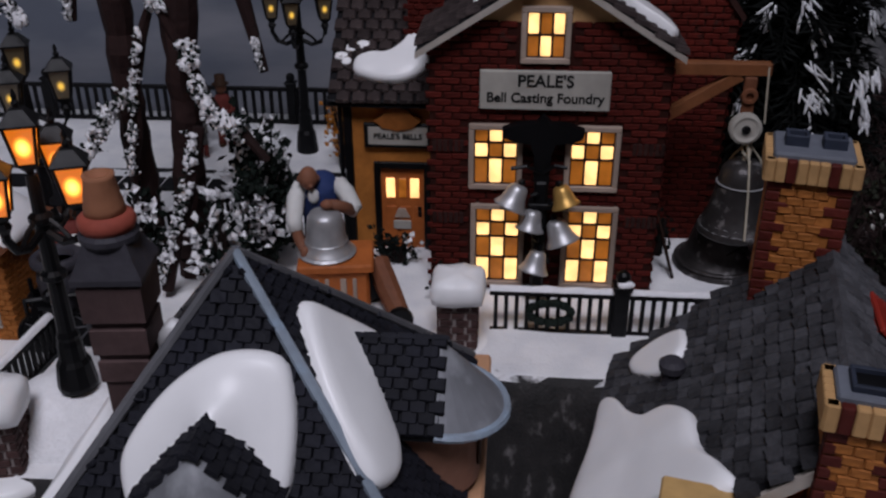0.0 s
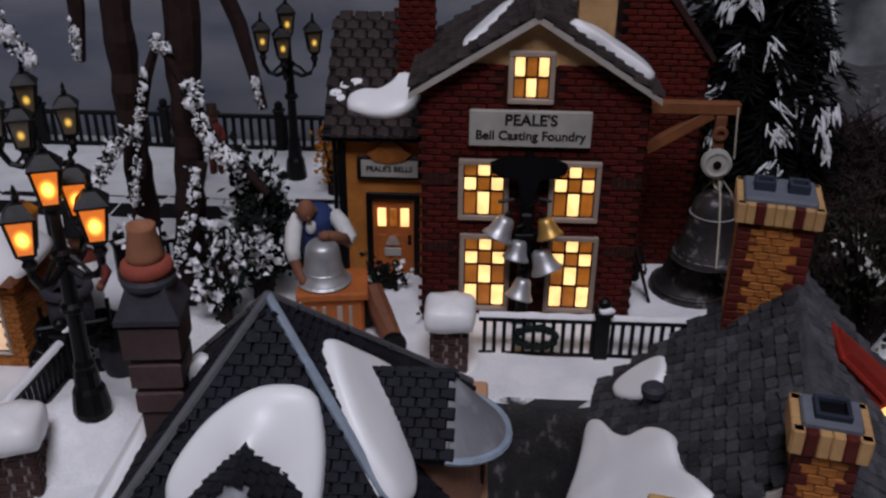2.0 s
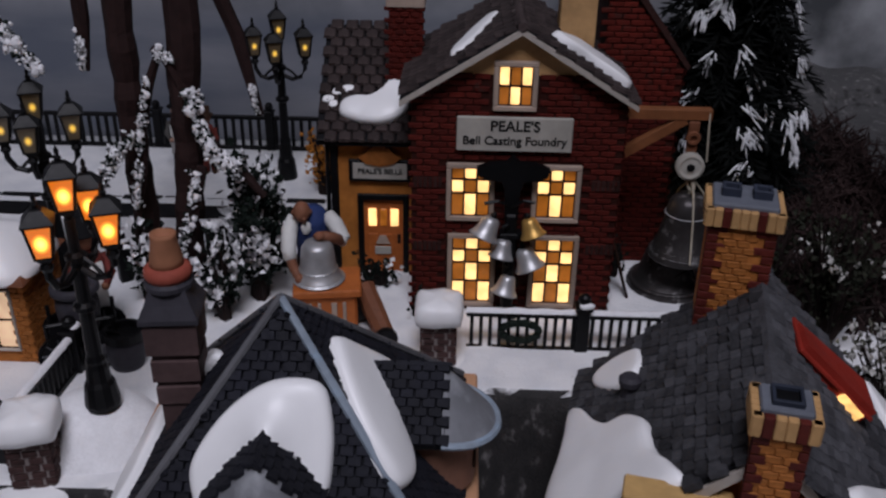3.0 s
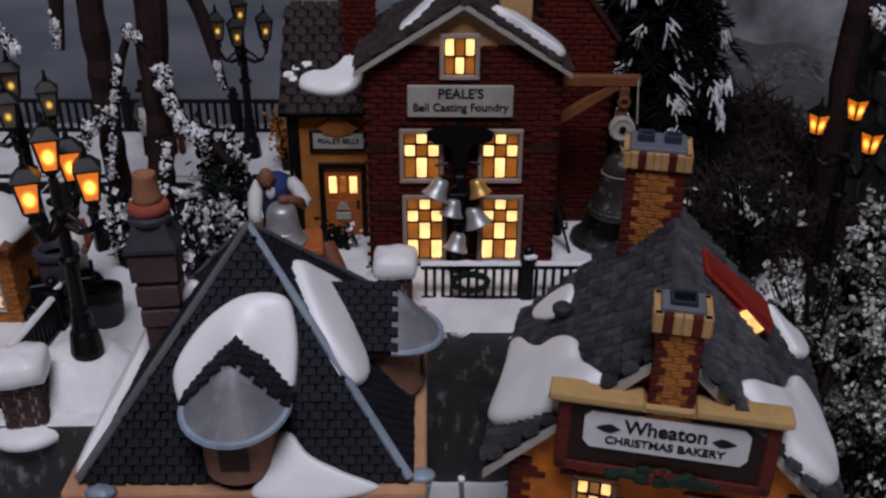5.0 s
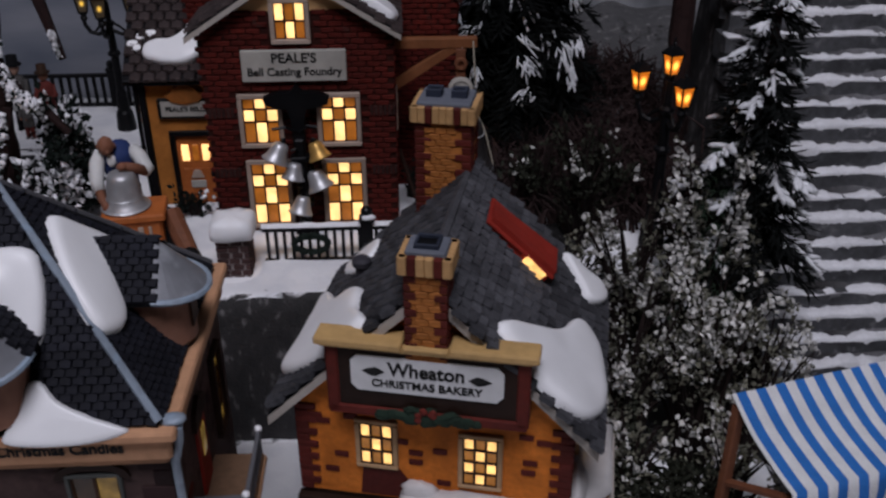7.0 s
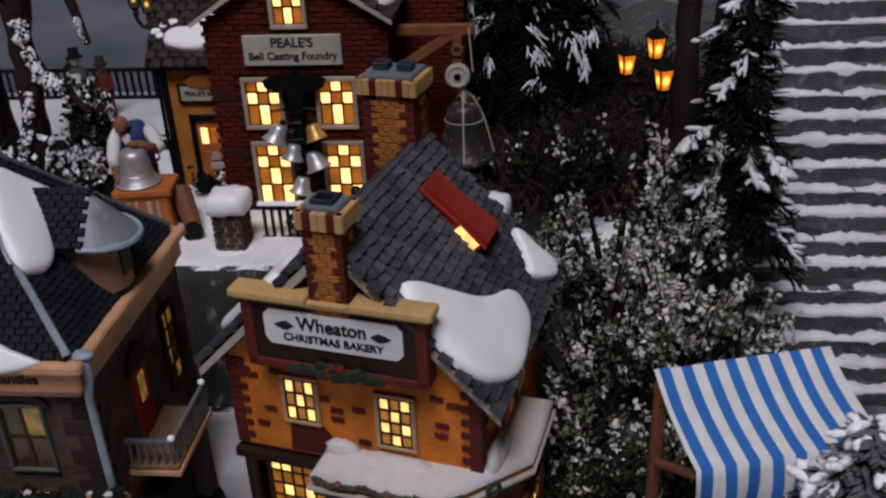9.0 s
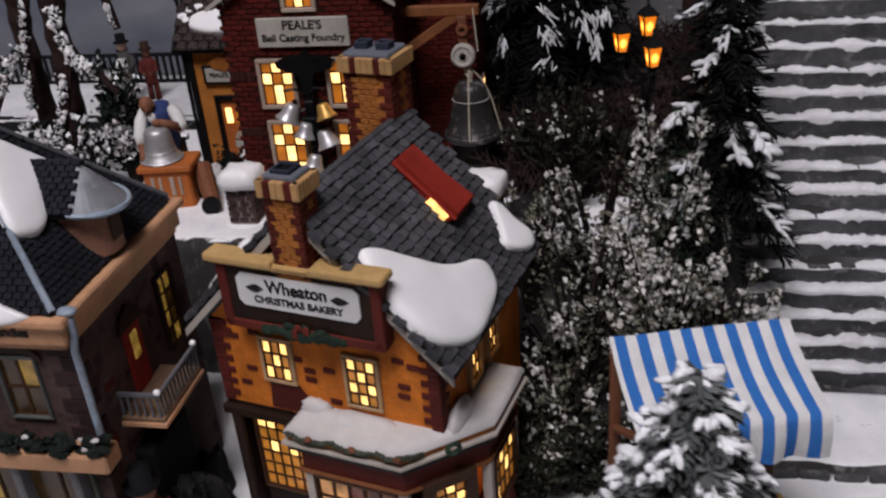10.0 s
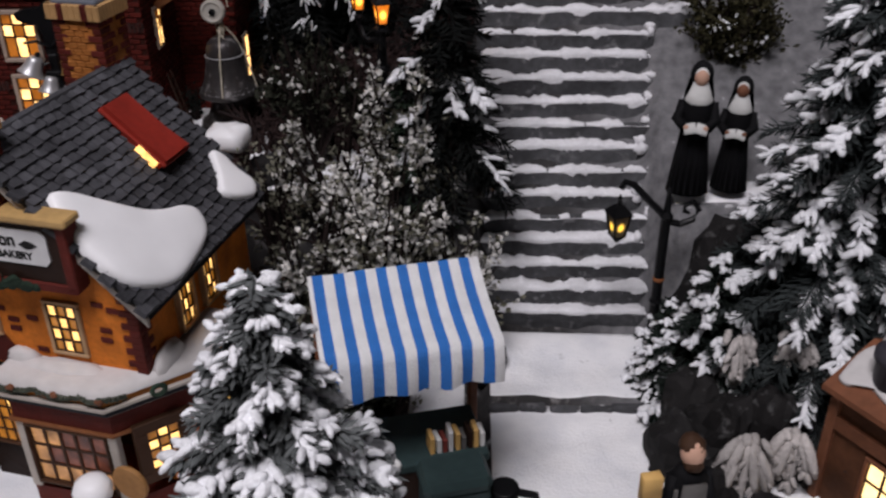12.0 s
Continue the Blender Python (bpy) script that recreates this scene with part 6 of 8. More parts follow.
    bay = part("shop_bay", f, M_QUOIN, h, "maroon shop bay with lit windows")
    for x, y in ((-0.7, -1.3), (4.15, -1.35), (6.95, 1.75), (6.95, 5.2)):
        part("bay_post", Form().box(x - 0.24, x + 0.24, y - 0.16, y + 0.25, 1.9, 6.0, e=0.05), M_TRIM, bay, "pale bay post")
    part("cornice_line", Form().prism(grow(0.12), 6.0, 6.12), M_BEAM, bay, "orange-brown moulding")
    part("lower_ledge", Form().prism(grow(0.2), 7.3, 7.42), M_TRIM, bay)
    part("dark_fascia", Form().prism(grow(0.34), 7.42, 7.78), M_FASCIA, bay, "slate-black fascia board")
    part("upper_ledge", Form().prism(grow(0.52), 7.78, 7.92), M_TRIM, bay)
    part("bay_parapet", Form().prism(grow(0.28), 7.92, 8.5), M_OCHRE, bay, "ochre parapet")
    # snow bank on the bay roof, with a drift against the corner
    f = Form()
    lo, hi = grow(0.42), grow(0.0)
    n = len(lo)
    f.add([(x, y, 8.3) for x, y in lo] + [(x, y, 8.55) for x, y in grow(0.36)] + [(x, y, 8.72) for x, y in grow(0.05)] + [(x, y, 8.75) for x, y in grow(-0.6)],
          [(k * n + i, k * n + (i + 1) % n, (k + 1) * n + (i + 1) % n, (k + 1) * n + i) for k in range(3) for i in range(n)] + [tuple(range(3 * n, 4 * n))])
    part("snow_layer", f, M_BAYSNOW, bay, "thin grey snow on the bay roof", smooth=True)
    f = Form()
    f.blob(6.0, 1.3, 8.65, 0.5, 1.2, 0.8, 14, 8, rough=0.2)
    f.blob(1.6, -0.45, 8.65, 2.3, 0.6, 0.30, 14, 8, rough=0.25)
    f.blob(-0.5, -0.2, 8.7, 0.8, 0.45, 0.55, 14, 8, rough=0.3)
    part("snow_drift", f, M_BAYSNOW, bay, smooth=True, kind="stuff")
    path = [(-1.1, -1.95), (4.4, -1.95), (5.2, -1.0)]
    for a, b in zip(path, path[1:]):
        f = Form()
        k = int(math.hypot(b[0] - a[0], b[1] - a[1]) / 0.2)
        for i in range(k):
            t = i / k
            sag = 0.2 * abs(math.sin(t * math.pi * k / 11))
            f.blob(a[0] + (b[0] - a[0]) * t, a[1] + (b[1] - a[1]) * t, 8.42 - sag + rng.uniform(-0.04, 0.04), 0.18, 0.14, 0.15, 6, 4, rough=0.9)
        part("garland", f, M_GARLAND, bay, "dusty green garland under the snow", kind="stuff")
    for x, y in ((4.4, -2.0), (2.2, -2.02), (0.0, -2.02)):
        part("garland_knob", Form().blob(x, y, 8.42, 0.2, 0.14, 0.16, 8, 5, rough=0.5), M_BROWNWOOD, bay)
    f = Form()
    m = upright(6.0, -0.05, 8.12, math.degrees(math.atan2(3.2, 2.8)))
    for i in range(22):
        f.blob(0.3 * math.cos(i * 0.2856), 0.26 * math.sin(i * 0.2856), 0.34, 0.12, 0.11, 0.09, 6, 4, 0, m, rough=0.6)
    part("wreath", f, M_WREATH, bay, "round wreath on the parapet", kind="stuff")
    lit_window(bay, upright(1.75, -1.35, 4.1), 4.0, 3.3, 5, 3, {(0, 2), (0, 1), (0, 0), (1, 0), (2, 0), (3, 0), (4, 0), (1, 2)}, 0.16, M_MUNTIN, G_BREAD, G_DIMBREAD, bar=0.14)
    ang = math.degrees(math.atan2(3.2, 2.8))
    lit_window(bay, upright(5.72, 0.12, 4.5, ang), 1.5, 2.3, 3, 4, {(0, 0), (2, 0), (1, 1), (0, 2), (2, 2), (1, 3)}, 0.6, M_MUNTIN, G_BAKE, G_BAKEDIM, bar=0.1)
    lit_window(bay, upright(7.05, 3.5, 4.2, 90), 2.6, 3.0, 4, 3, {(0, 0), (2, 1), (1, 2), (3, 2)}, 0.2, M_MUNTIN, G_BAKE, G_BAKEDIM, bar=0.1)
    # left bay under the eave: lit window, slanting post, porch wall darkened as shade
    part("porch_wall", Form().box(-4.8, -1.0, 0.55, 2.1, 0, 7.58), M_DARKWOOD, h, "wall under the eave, coloured dark for the shade")
    lit_window(h, upright(-3.3, 0.52, 4.7), 2.7, 4.4, 5, 6, {(0, 5), (1, 5), (1, 3), (3, 3)}, 0.12, M_MUNTIN, G_BAKE, G_BAKEDIM, bar=0.09)
    f = Form()
    f.tube([(-5.2, -0.1, 0), (-5.25, -0.1, 4), (-5.3, -0.05, 7.6)], 0.28, 8)
    f.box(-5.9, -1.2, -0.3, 0.2, 7.3, 7.75, e=0.06)
    part("porch_post", f, M_DARKWOOD, h, "dark porch post and beam")


build_bakery()


# ---- street lamps ----
def lantern(parent, x, y, z, flame, glass, s=1.0):
    """A four-sided lantern: cap with finial, frame, four panes and a flame."""
    ln = new("lantern")
    ln.empty_display_size = 0.003
    ln.parent = parent
    ln.matrix_basis = pose(x * U, y * U, z * U, 0, 0, 20)
    k = 2 ** 0.5
    wide = 0.78
    ln.scale = (wide, wide, 1.08)
    t = pose(0, 0, 0, 0, 0, 45)
    f = Form()
    f.lathe([(0.80 * s * k, 0.62 * s), (0.80 * s * k, 0.70 * s), (0.30 * s * k, 1.15 * s), (0.16 * s * k, 1.2 * s)], 4, 0, t)
    f.lathe([(0.14 * s, 1.15 * s), (0.2 * s, 1.35 * s), (0.1 * s, 1.45 * s), (0.14 * s, 1.6 * s), (0.03 * s, 1.8 * s)], 8)
    f.lathe([(0.1 * s, -1.15 * s), (0.42 * s * k, -0.78 * s), (0.44 * s * k, -0.7 * s), (0.3 * s * k, -0.7 * s)], 4, 0, t)
    part("cap_and_base", f, M_BLACK, ln)
    f = Form()
    for a in (45, 135, 225, 315):
        c, q = math.cos(radians(a)), math.sin(radians(a))
        f.tube([(0.42 * s * k * c, 0.42 * s * k * q, -0.75 * s), (0.68 * s * k * c, 0.68 * s * k * q, 0.65 * s)], 0.085 * s, 5)
    part("lantern_frame", f, M_BLACK, ln)
    for a in (0, 90, 180, 270):
        f = Form()
        m = pose(0, 0, 0, 0, 0, a)
        v = [(-0.36 * s, -0.40 * s, -0.7 * s), (0.36 * s, -0.40 * s, -0.7 * s), (0.60 * s, -0.64 * s, 0.62 * s), (-0.60 * s, -0.64 * s, 0.62 * s)]
        f.add(v + [(px, py + 0.05 * s, pz) for px, py, pz in v], [(0, 1, 2, 3), (7, 6, 5, 4)], 0, m)
        part("pane", f, glass, ln)
    f = Form()
    f.blob(0.0, 0.0, -0.05 * s, 0.22 * s, 0.22 * s, 0.34 * s, 10, 6)
    part("bulb", f, flame, ln, "glowing bulb", smooth=True)
    return ln


def build_street_lamp(x, y, z, arms, flame, glass, label, size=1.0, foot=0.0):
    p = thing("street_lamp", label, "street lamp", x, y, z, 0, "street lamps")
    f = Form()
    low = [(0.78, 0), (0.80, 0.3), (0.68, 1.5), (0.54, 1.75), (0.5, 2.6), (0.44, 2.9), (0.46, 3.1), (0.36, 3.4), (0.31, 6.2)]
    f.lathe([(r, foot + h * (1 - foot / 6.2)) for r, h in low] + [(0.5, 6.35), (0.5, 6.55), (0.32, 6.7), (0.28, 8.6), (0.45, 8.75), (0.45, 8.95), (0.25, 9.1), (0.22, 10.6)], 12)
    part("post", f, M_BLACK, p, "black fluted post")
    for a in arms:
        c, s = math.cos(radians(a)), math.sin(radians(a))
        f = Form()
        pts = [(0.2, 8.3), (0.9, 8.0), (1.5, 8.2), (1.85, 8.8), (1.85, 9.5)]
        f.tube([(r * c, r * s, h) for r, h in pts], 0.17, 6)
        f.tube([(0.3 * c, 0.3 * s, 8.9), (0.8 * c, 0.8 * s, 8.6), (1.2 * c, 1.2 * s, 8.2)], 0.1, 5)
        f.lathe([(0.2, 9.1), (0.3, 9.3), (0.2, 9.5)], 8, 0, Matrix.Translation((1.85 * c, 1.85 * s, 0)))
        part("arm", f, M_BLACK, p)
        lantern(p, 1.85 * c, 1.85 * s, 9.45 + 1.15 * size, flame, glass, size)
    lantern(p, 0, 0, 10.7 + 1.15 * size, flame, glass, size)
    return p


build_street_lamp(-15.35, 27.4, 15.7, (258, 345, 85), G_LAMP, G_GLASSBRIGHT, "black street lamp with four glowing orange lanterns", foot=1.25)
build_street_lamp(24.9, 36.2, 15.15, (140, 278), G_LAMP, G_GLASSFAR, "black street lamp with bright lanterns among bushes", 0.78)
build_street_lamp(-22.4, 40.5, 14.9, (10, 190, 280), G_LAMPDIM, G_GLASSDIM, "black street lamp with dim yellow lanterns in snow")
build_street_lamp(-12.9, 60.0, 14.5, (0, 180, 270), G_LAMPDIM, G_GLASSDIM, "black street lamp by the lake fence, dimly lit")


def build_arm_lamp():
    p = thing("arm_lamp", "black post with one small yellow lantern on a scrolled arm", "street lamp", 41.2, 28.2, 6.0, 0, "street lamps")
    f = Form()
    f.lathe([(0.6, 0), (0.6, 0.4), (0.34, 0.8), (0.3, 4.0), (0.4, 4.2), (0.3, 4.4), (0.28, 9.6), (0.4, 9.8), (0.22, 10.1), (0.12, 11.2), (0.2, 11.35), (0.05, 11.6)], 10)
    part("post", f, M_BLACK, p)
    f = Form()
    f.lathe([(0.31, 5.6), (0.36, 5.7), (0.31, 5.85)], 10)
    part("band", f, M_BEAM, p)
    f = Form()
    f.tube([(0.1, 0, 9.6), (-0.9, 0, 10.6), (-2.0, 0, 11.75), (-2.45, 0, 11.9), (-2.65, 0, 11.5)], 0.2, 7)
    pts = [(0, 9.5), (0.8, 9.3), (1.5, 9.6), (1.75, 10.2), (1.4, 10.7), (0.95, 10.5), (0.95, 10.1), (1.25, 10.0)]
    f.tube([(x, 0, z) for x, z in pts], (0.22, 0.2, 0.19, 0.18, 0.17, 0.15, 0.13, 0.1), 7)
    part("arm", f, M_BLACK, p, "scrolled iron arm")
    lantern(p, -2.65, 0, 9.3, G_LAMPDIM, G_GLASSDIM, 0.95)


build_arm_lamp()


# ---- trees ----
def spindle(form, a, b, r, up, flat=1.0, slot=0, rng=None):
    """A pointed finger from a to b."""
    d = b - a
    s = d.cross(up)
    if s.length < 1e-5:
        s = d.cross(Vector((1, 0, 0)))
    s = s.normalized() * r
    n = s.cross(d).normalized() * r * flat
    m = a + d * 0.55
    form.add([a, m + s, m + n, m - s, m - n, b], [(0, 2, 1), (0, 3, 2), (0, 4, 3), (0, 1, 4), (5, 1, 2), (5, 2, 3), (5, 3, 4), (5, 4, 1)], slot)


def finger(form, a, b, r, sag=0.0):
    """A soft rounded finger of snow from a to b."""
    mid = (a + b) / 2 + Vector((0, 0, sag))
    form.tube([a, a.lerp(mid, 0.5), mid, mid.lerp(b, 0.65), b], (r * 0.5, r * 0.9, r, r * 0.85, r * 0.35), 6)


def build_pine(x, y, z, height, radius, seed, needles, label, levels=13, boughs=9, snow=0.6, droop=0.35, clear=0.1, finger_len=0.9, fat=0.22, power=0.9, group="pines", streaks=0, low_shade=0.0, needle=0.34):
    """Tiers of boughs: dark needle sprays, and on part of them a fan of snow fingers."""
    rng = random.Random(seed)
    t = thing("pine_tree", label, "tree", x, y, z, 0, group)
    tr = Form()
    tr.tube([(0, 0, -0.5), (0.1, 0, height * 0.5), (0, 0, height * 0.97)], (radius * 0.09 + 0.25, radius * 0.06 + 0.15, 0.06), 8)
    part("trunk", tr, M_BARK, t)
    crown, white = Form(), Form()
    up = Vector((0, 0, 1))
    for i in range(levels):
        q = i / (levels - 1)
        zz = height * (clear + (0.985 - clear) * q)
        r = radius * (1 - q) ** power + 0.06 * radius
        n = max(4, int(boughs * (1 - 0.5 * q)))
        for k in range(n):
            a = 2 * math.pi * (k + rng.uniform(-0.35, 0.35)) / n + i * 0.9
            rr = r * rng.uniform(0.68, 1.12)
            out = Vector((math.cos(a), math.sin(a), 0))
            side = Vector((-math.sin(a), math.cos(a), 0))
            root = Vector((0, 0, zz + rr * 0.10 + rng.uniform(-0.3, 0.3)))
            tip = out * rr + Vector((0, 0, zz - droop * rr * (1 - q * 0.6) + rng.uniform(-0.3, 0.3)))
            mid = (root + tip) / 2 + Vector((0, 0, 0.12 * rr))
            at = lambda s: (root * (1 - s) + mid * s) * (1 - s) + (mid * (1 - s) + tip * s) * s
            crown.tube([root, mid, tip], (0.09, 0.07, 0.03), 4)
            size = finger_len * (0.55 + 0.45 * min(1, rr / 3.5))
            count = max(4, int(rr / (size * 0.26)))
            for j in range(count):
                s = 0.12 + 0.88 * (j + 0.5) / count
                p = at(s)
                for sg in (-1, 1):
                    ln = size * rng.uniform(0.8, 1.4) * (1.4 - 0.6 * s)
                    for drop in (0.0, 0.55):
                        dr = (out * rng.uniform(0.3, 0.9) + side * sg * rng.uniform(0.4, 1.0) - up * (drop + rng.uniform(-0.1, 0.35))).normalized()
                        spindle(crown, p - up * 0.08, p + dr * ln * 1.15, fat * needle, up, 0.7)
            # less snow on the lowest boughs puts the shade there into the shape
            if rng.random() < snow * (0.25 if q < low_shade else 1):
                heavy = rng.uniform(0.75, 1.2) * (0.6 + 0.4 * min(1, rr / 3.0))
                pads = max(3, int(rr * 0.66 / (size * 0.36)))
                for j in range(pads):
                    s = 1.0 - 0.62 * j / pads
                    p = at(s) + up * fat * 0.5
                    spread = 1.25 - 0.75 * s
                    for sg in (-1, 1):
                        if rng.random() < 0.14:
                            continue
                        dr = (out * rng.uniform(0.45, 1.1) + side * sg * rng.uniform(0.3, 1.05) - up * rng.uniform(-0.15, 0.6)).normalized()
                        o = p + Vector((rng.gauss(0, 1), rng.gauss(0, 1), rng.gauss(0, 0.7))) * fat * 0.6
                        finger(white, o - dr * fat * 0.5, o + dr * size * rng.uniform(0.5, 1.2) * (0.75 + spread * 0.4), fat * heavy * rng.uniform(0.65, 1.4), fat * 0.35)
                        if rng.random() < 0.4:
                            o = o + dr * size * 0.35
                            tw = (dr + side * rng.uniform(-0.9, 0.9) + up * rng.uniform(-0.3, 0.2)).normalized()
                            finger(white, o, o + tw * size * rng.uniform(0.3, 0.6), fat * heavy * rng.uniform(0.5, 0.9), fat * 0.2)
                finger(white, at(0.5) + up * fat * 0.4, tip + out * size * 0.6 - up * size * 0.15, fat * heavy * 1.15, fat * 0.4)
    part("crown", crown, needles, t, "layered needle boughs", kind="stuff")
    for k in range(streaks):  # short streaks of snow hanging at the bough tips
        a, q = rng.uniform(3.7, 5.9), rng.uniform(0.2, 0.62)
        out = Vector((math.cos(a), math.sin(a), 0))
        side = Vector((-math.sin(a), math.cos(a), 0))
        p = out * radius * (1 - q) ** power * rng.uniform(0.85, 1.1) + Vector((0, 0, height * q - 0.5))
        lean = rng.uniform(-0.7, 0.7)
        for j in range(rng.randrange(5, 10)):  # a fan of stiff needles
            w = lean + rng.uniform(-0.55, 0.55)
            o = p + side * rng.gauss(0, 0.25) + Vector((0, 0, rng.gauss(0, 0.25)))
            finger(white, o, o + (side * math.sin(w) - Vector((0, 0, 1)) * math.cos(w) + out * 0.35) * rng.uniform(0.4, 1.25), fat * rng.uniform(0.4, 0.75))
    if white.f:
        part("snow_cover", white, M_FROST, t, "flocked snow on the boughs", smooth=True, kind="stuff")
    return t


build_pine(25.0, 1.3, 6, 22.2, 6.8, 1, M_NEEDLEGREY, "small pine heavily flocked with white snow", levels=25, boughs=15, snow=0.84, droop=0.22, clear=0.2, finger_len=0.66, fat=0.145, power=0.95, needle=0.6)
build_pine(50.2, 25.0, 6, 31, 7.6, 2, M_PINETEAL, "large grey-green pine with snowy boughs", levels=28, boughs=17, snow=0.72, droop=0.2, finger_len=0.85, fat=0.16, low_shade=0.25, needle=0.5)
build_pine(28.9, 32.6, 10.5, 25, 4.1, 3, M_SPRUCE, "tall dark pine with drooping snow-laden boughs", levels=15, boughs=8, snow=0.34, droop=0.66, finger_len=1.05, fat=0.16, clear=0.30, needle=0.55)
build_pine(26.6, 31.6, 9, 14.5, 2.7, 6, M_FIR, "green fir lightly dusted with snow in front of the lamp", levels=10, boughs=7, snow=0.25, droop=0.25, finger_len=0.7, fat=0.10, clear=0.35, power=0.7)
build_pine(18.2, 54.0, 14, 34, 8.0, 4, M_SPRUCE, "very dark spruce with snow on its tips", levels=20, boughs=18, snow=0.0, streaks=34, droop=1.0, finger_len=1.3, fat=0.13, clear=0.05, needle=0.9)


def build_frond(x, y, z, length, width, seed, turn):
    """A pale hanging fan of flocked needles."""
    rng = random.Random(seed)
    f = Form()
    for k in range(7):
        q = (k - 3) / 3 + rng.uniform(-0.15, 0.15)
        o = Vector((q * width * 0.3, rng.uniform(-0.2, 0.2), rng.uniform(-0.3, 0.2)))
        e = Vector((q * width + rng.uniform(-0.25, 0.25), -0.5 + rng.uniform(-0.5, 0.3), -length * (1 - 0.4 * abs(q)) * rng.uniform(0.7, 1.08)))
        finger(f, o, e, rng.uniform(0.20, 0.32), 0.15)
        for j in range(6):  # side needles, shorter towards the tip
            w = rng.uniform(0.2, 0.95)
            p = o.lerp(e, w)
            finger(f, p, p + Vector((rng.choice((-1, 1)) * rng.uniform(0.2, 0.5), rng.uniform(-0.35, 0.1), -rng.uniform(0.3, 0.8))) * (1.2 - 0.4 * w), rng.uniform(0.10, 0.2))
    for k in range(5):
        p = Vector((rng.uniform(-0.5, 0.5) * width, rng.uniform(0, 0.5), rng.uniform(-0.3, 0.35)))
        finger(f, p, p + Vector((rng.uniform(-0.6, 0.6), -0.4, -rng.uniform(0.3, 0.8))), rng.uniform(0.2, 0.34))
    return solid("frosted_frond", f, M_FROND, "pale frosted fan of needles hanging over the rock", "pine frond", x, y, z, turn, "pale fronds", smooth=True)


for i, (x, y, z, ln, w, turn) in enumerate(((43.75, 17.0, 9.4, 3.9, 1.5, -5), (46.1, 17.4, 9.5, 3.6, 1.2, -20), (44.3, 22.0, 11.9, 2.6, 0.9, 10), (46.6, 20.5, 13.0, 1.4, 0.9, -10))):
    build_frond(x, y, z, ln, w, 400 + i, turn)


def build_bush(x, y, z, rx, ry, rz, seed, count, label, leaf=M_LEAF, frost=0.45, size=0.34, twigs=40, name="frosted_bush", category="bush", group="bushes", white=None, airy=False):
    """Arching twigs with sprays of small leaves, part of them white with frost."""
    rng = random.Random(seed)
    t = thing(name, label, category, x, y, z, 0, group)
    tw, lv, wh = Form(), Form(), Form()
    ends = []
    for k in range(twigs):
        a = rng.uniform(0, 2 * math.pi)
        h = rng.uniform(0.35, 1.0)
        s = math.sqrt(max(0.02, 1 - (h - 0.35) ** 2)) * rng.uniform(0.35, 1.0)
        tip = Vector((rx * s * math.cos(a), ry * s * math.sin(a), rz * h))
        root = Vector((rng.uniform(-0.2, 0.2) * rx, rng.uniform(-0.2, 0.2) * ry, -0.3))
        mid = root * 0.45 + tip * 0.55 + Vector((0, 0, rz * 0.12))
        pts = [root, root * 0.5 + mid * 0.5, mid, mid * 0.5 + tip * 0.5 + Vector((0, 0, 0.1)), tip]
        tw.tube(pts, [q * (2.2 if k < 3 else 1) for q in (0.16, 0.13, 0.09, 0.06, 0.03)], 4)
        ends.append(pts)
    for k in range(count // 6):
        pts = ends[rng.randrange(len(ends))]
        s = rng.uniform(0.9, 4.0)
        i = min(3, int(s))
        o = pts[i].lerp(pts[i + 1], s - i) + Vector((rng.gauss(0, 0.5), rng.gauss(0, 0.5), rng.gauss(0, 0.4))) * (0.3 + 0.08 * rx)
        drift = noise.noise(Vector((o.x + x, o.y + y, o.z + z)) * 0.46)
        high = o.z / rz
        if airy and ((drift < 0.0 and rng.random() < 0.82) or (high < 0.5 and rng.random() < 0.6)):
            continue
        white_one = rng.random() < frost * ((0.12 + 1.6 * max(0, high - 0.38)) if airy else (0.6 + 0.6 * high)) * min(2.0, max(0.10, 0.9 + 3.2 * drift))
        spray = (pts[i + 1] - pts[i]).normalized() * rng.uniform(0.3, 1.3)
        for j in range(rng.randrange(5, 9)):
            p = o + spray * size * rng.uniform(-0.8, 1.6) + Vector((rng.gauss(0, 1), rng.gauss(0, 1), rng.gauss(0, 0.8))) * size * 0.55
            d = (Vector((rng.gauss(0, 1), rng.gauss(0, 1), rng.gauss(0.25, 0.8))) * 0.75 + spray).normalized()
            u = d.cross(Vector((rng.gauss(0, 1), rng.gauss(0, 1), rng.gauss(0, 1)))).normalized()
            ln, w = size * rng.uniform(0.55, 1.35), size * rng.uniform(0.24, 0.48) * (1.3 if white_one else 1.0)
            n = u.cross(d) * w * 0.4
            to = wh if (white_one and rng.random() < 0.75) else lv
            to.add([p, p + d * ln * 0.5 + u * w + n, p + d * ln, p + d * ln * 0.5 - u * w + n, p + d * ln * 0.45 - n], [(0, 1, 4), (1, 2, 4), (2, 3, 4), (3, 0, 4)])
    part("twig", tw, M_TWIG, t, "thin dark twigs", kind="stuff")
    part("foliage", lv, leaf, t, kind="stuff")
    if wh.f:
        part("frost", wh, white or M_FROST, t, "white frosted leaves", kind="stuff")
    return t


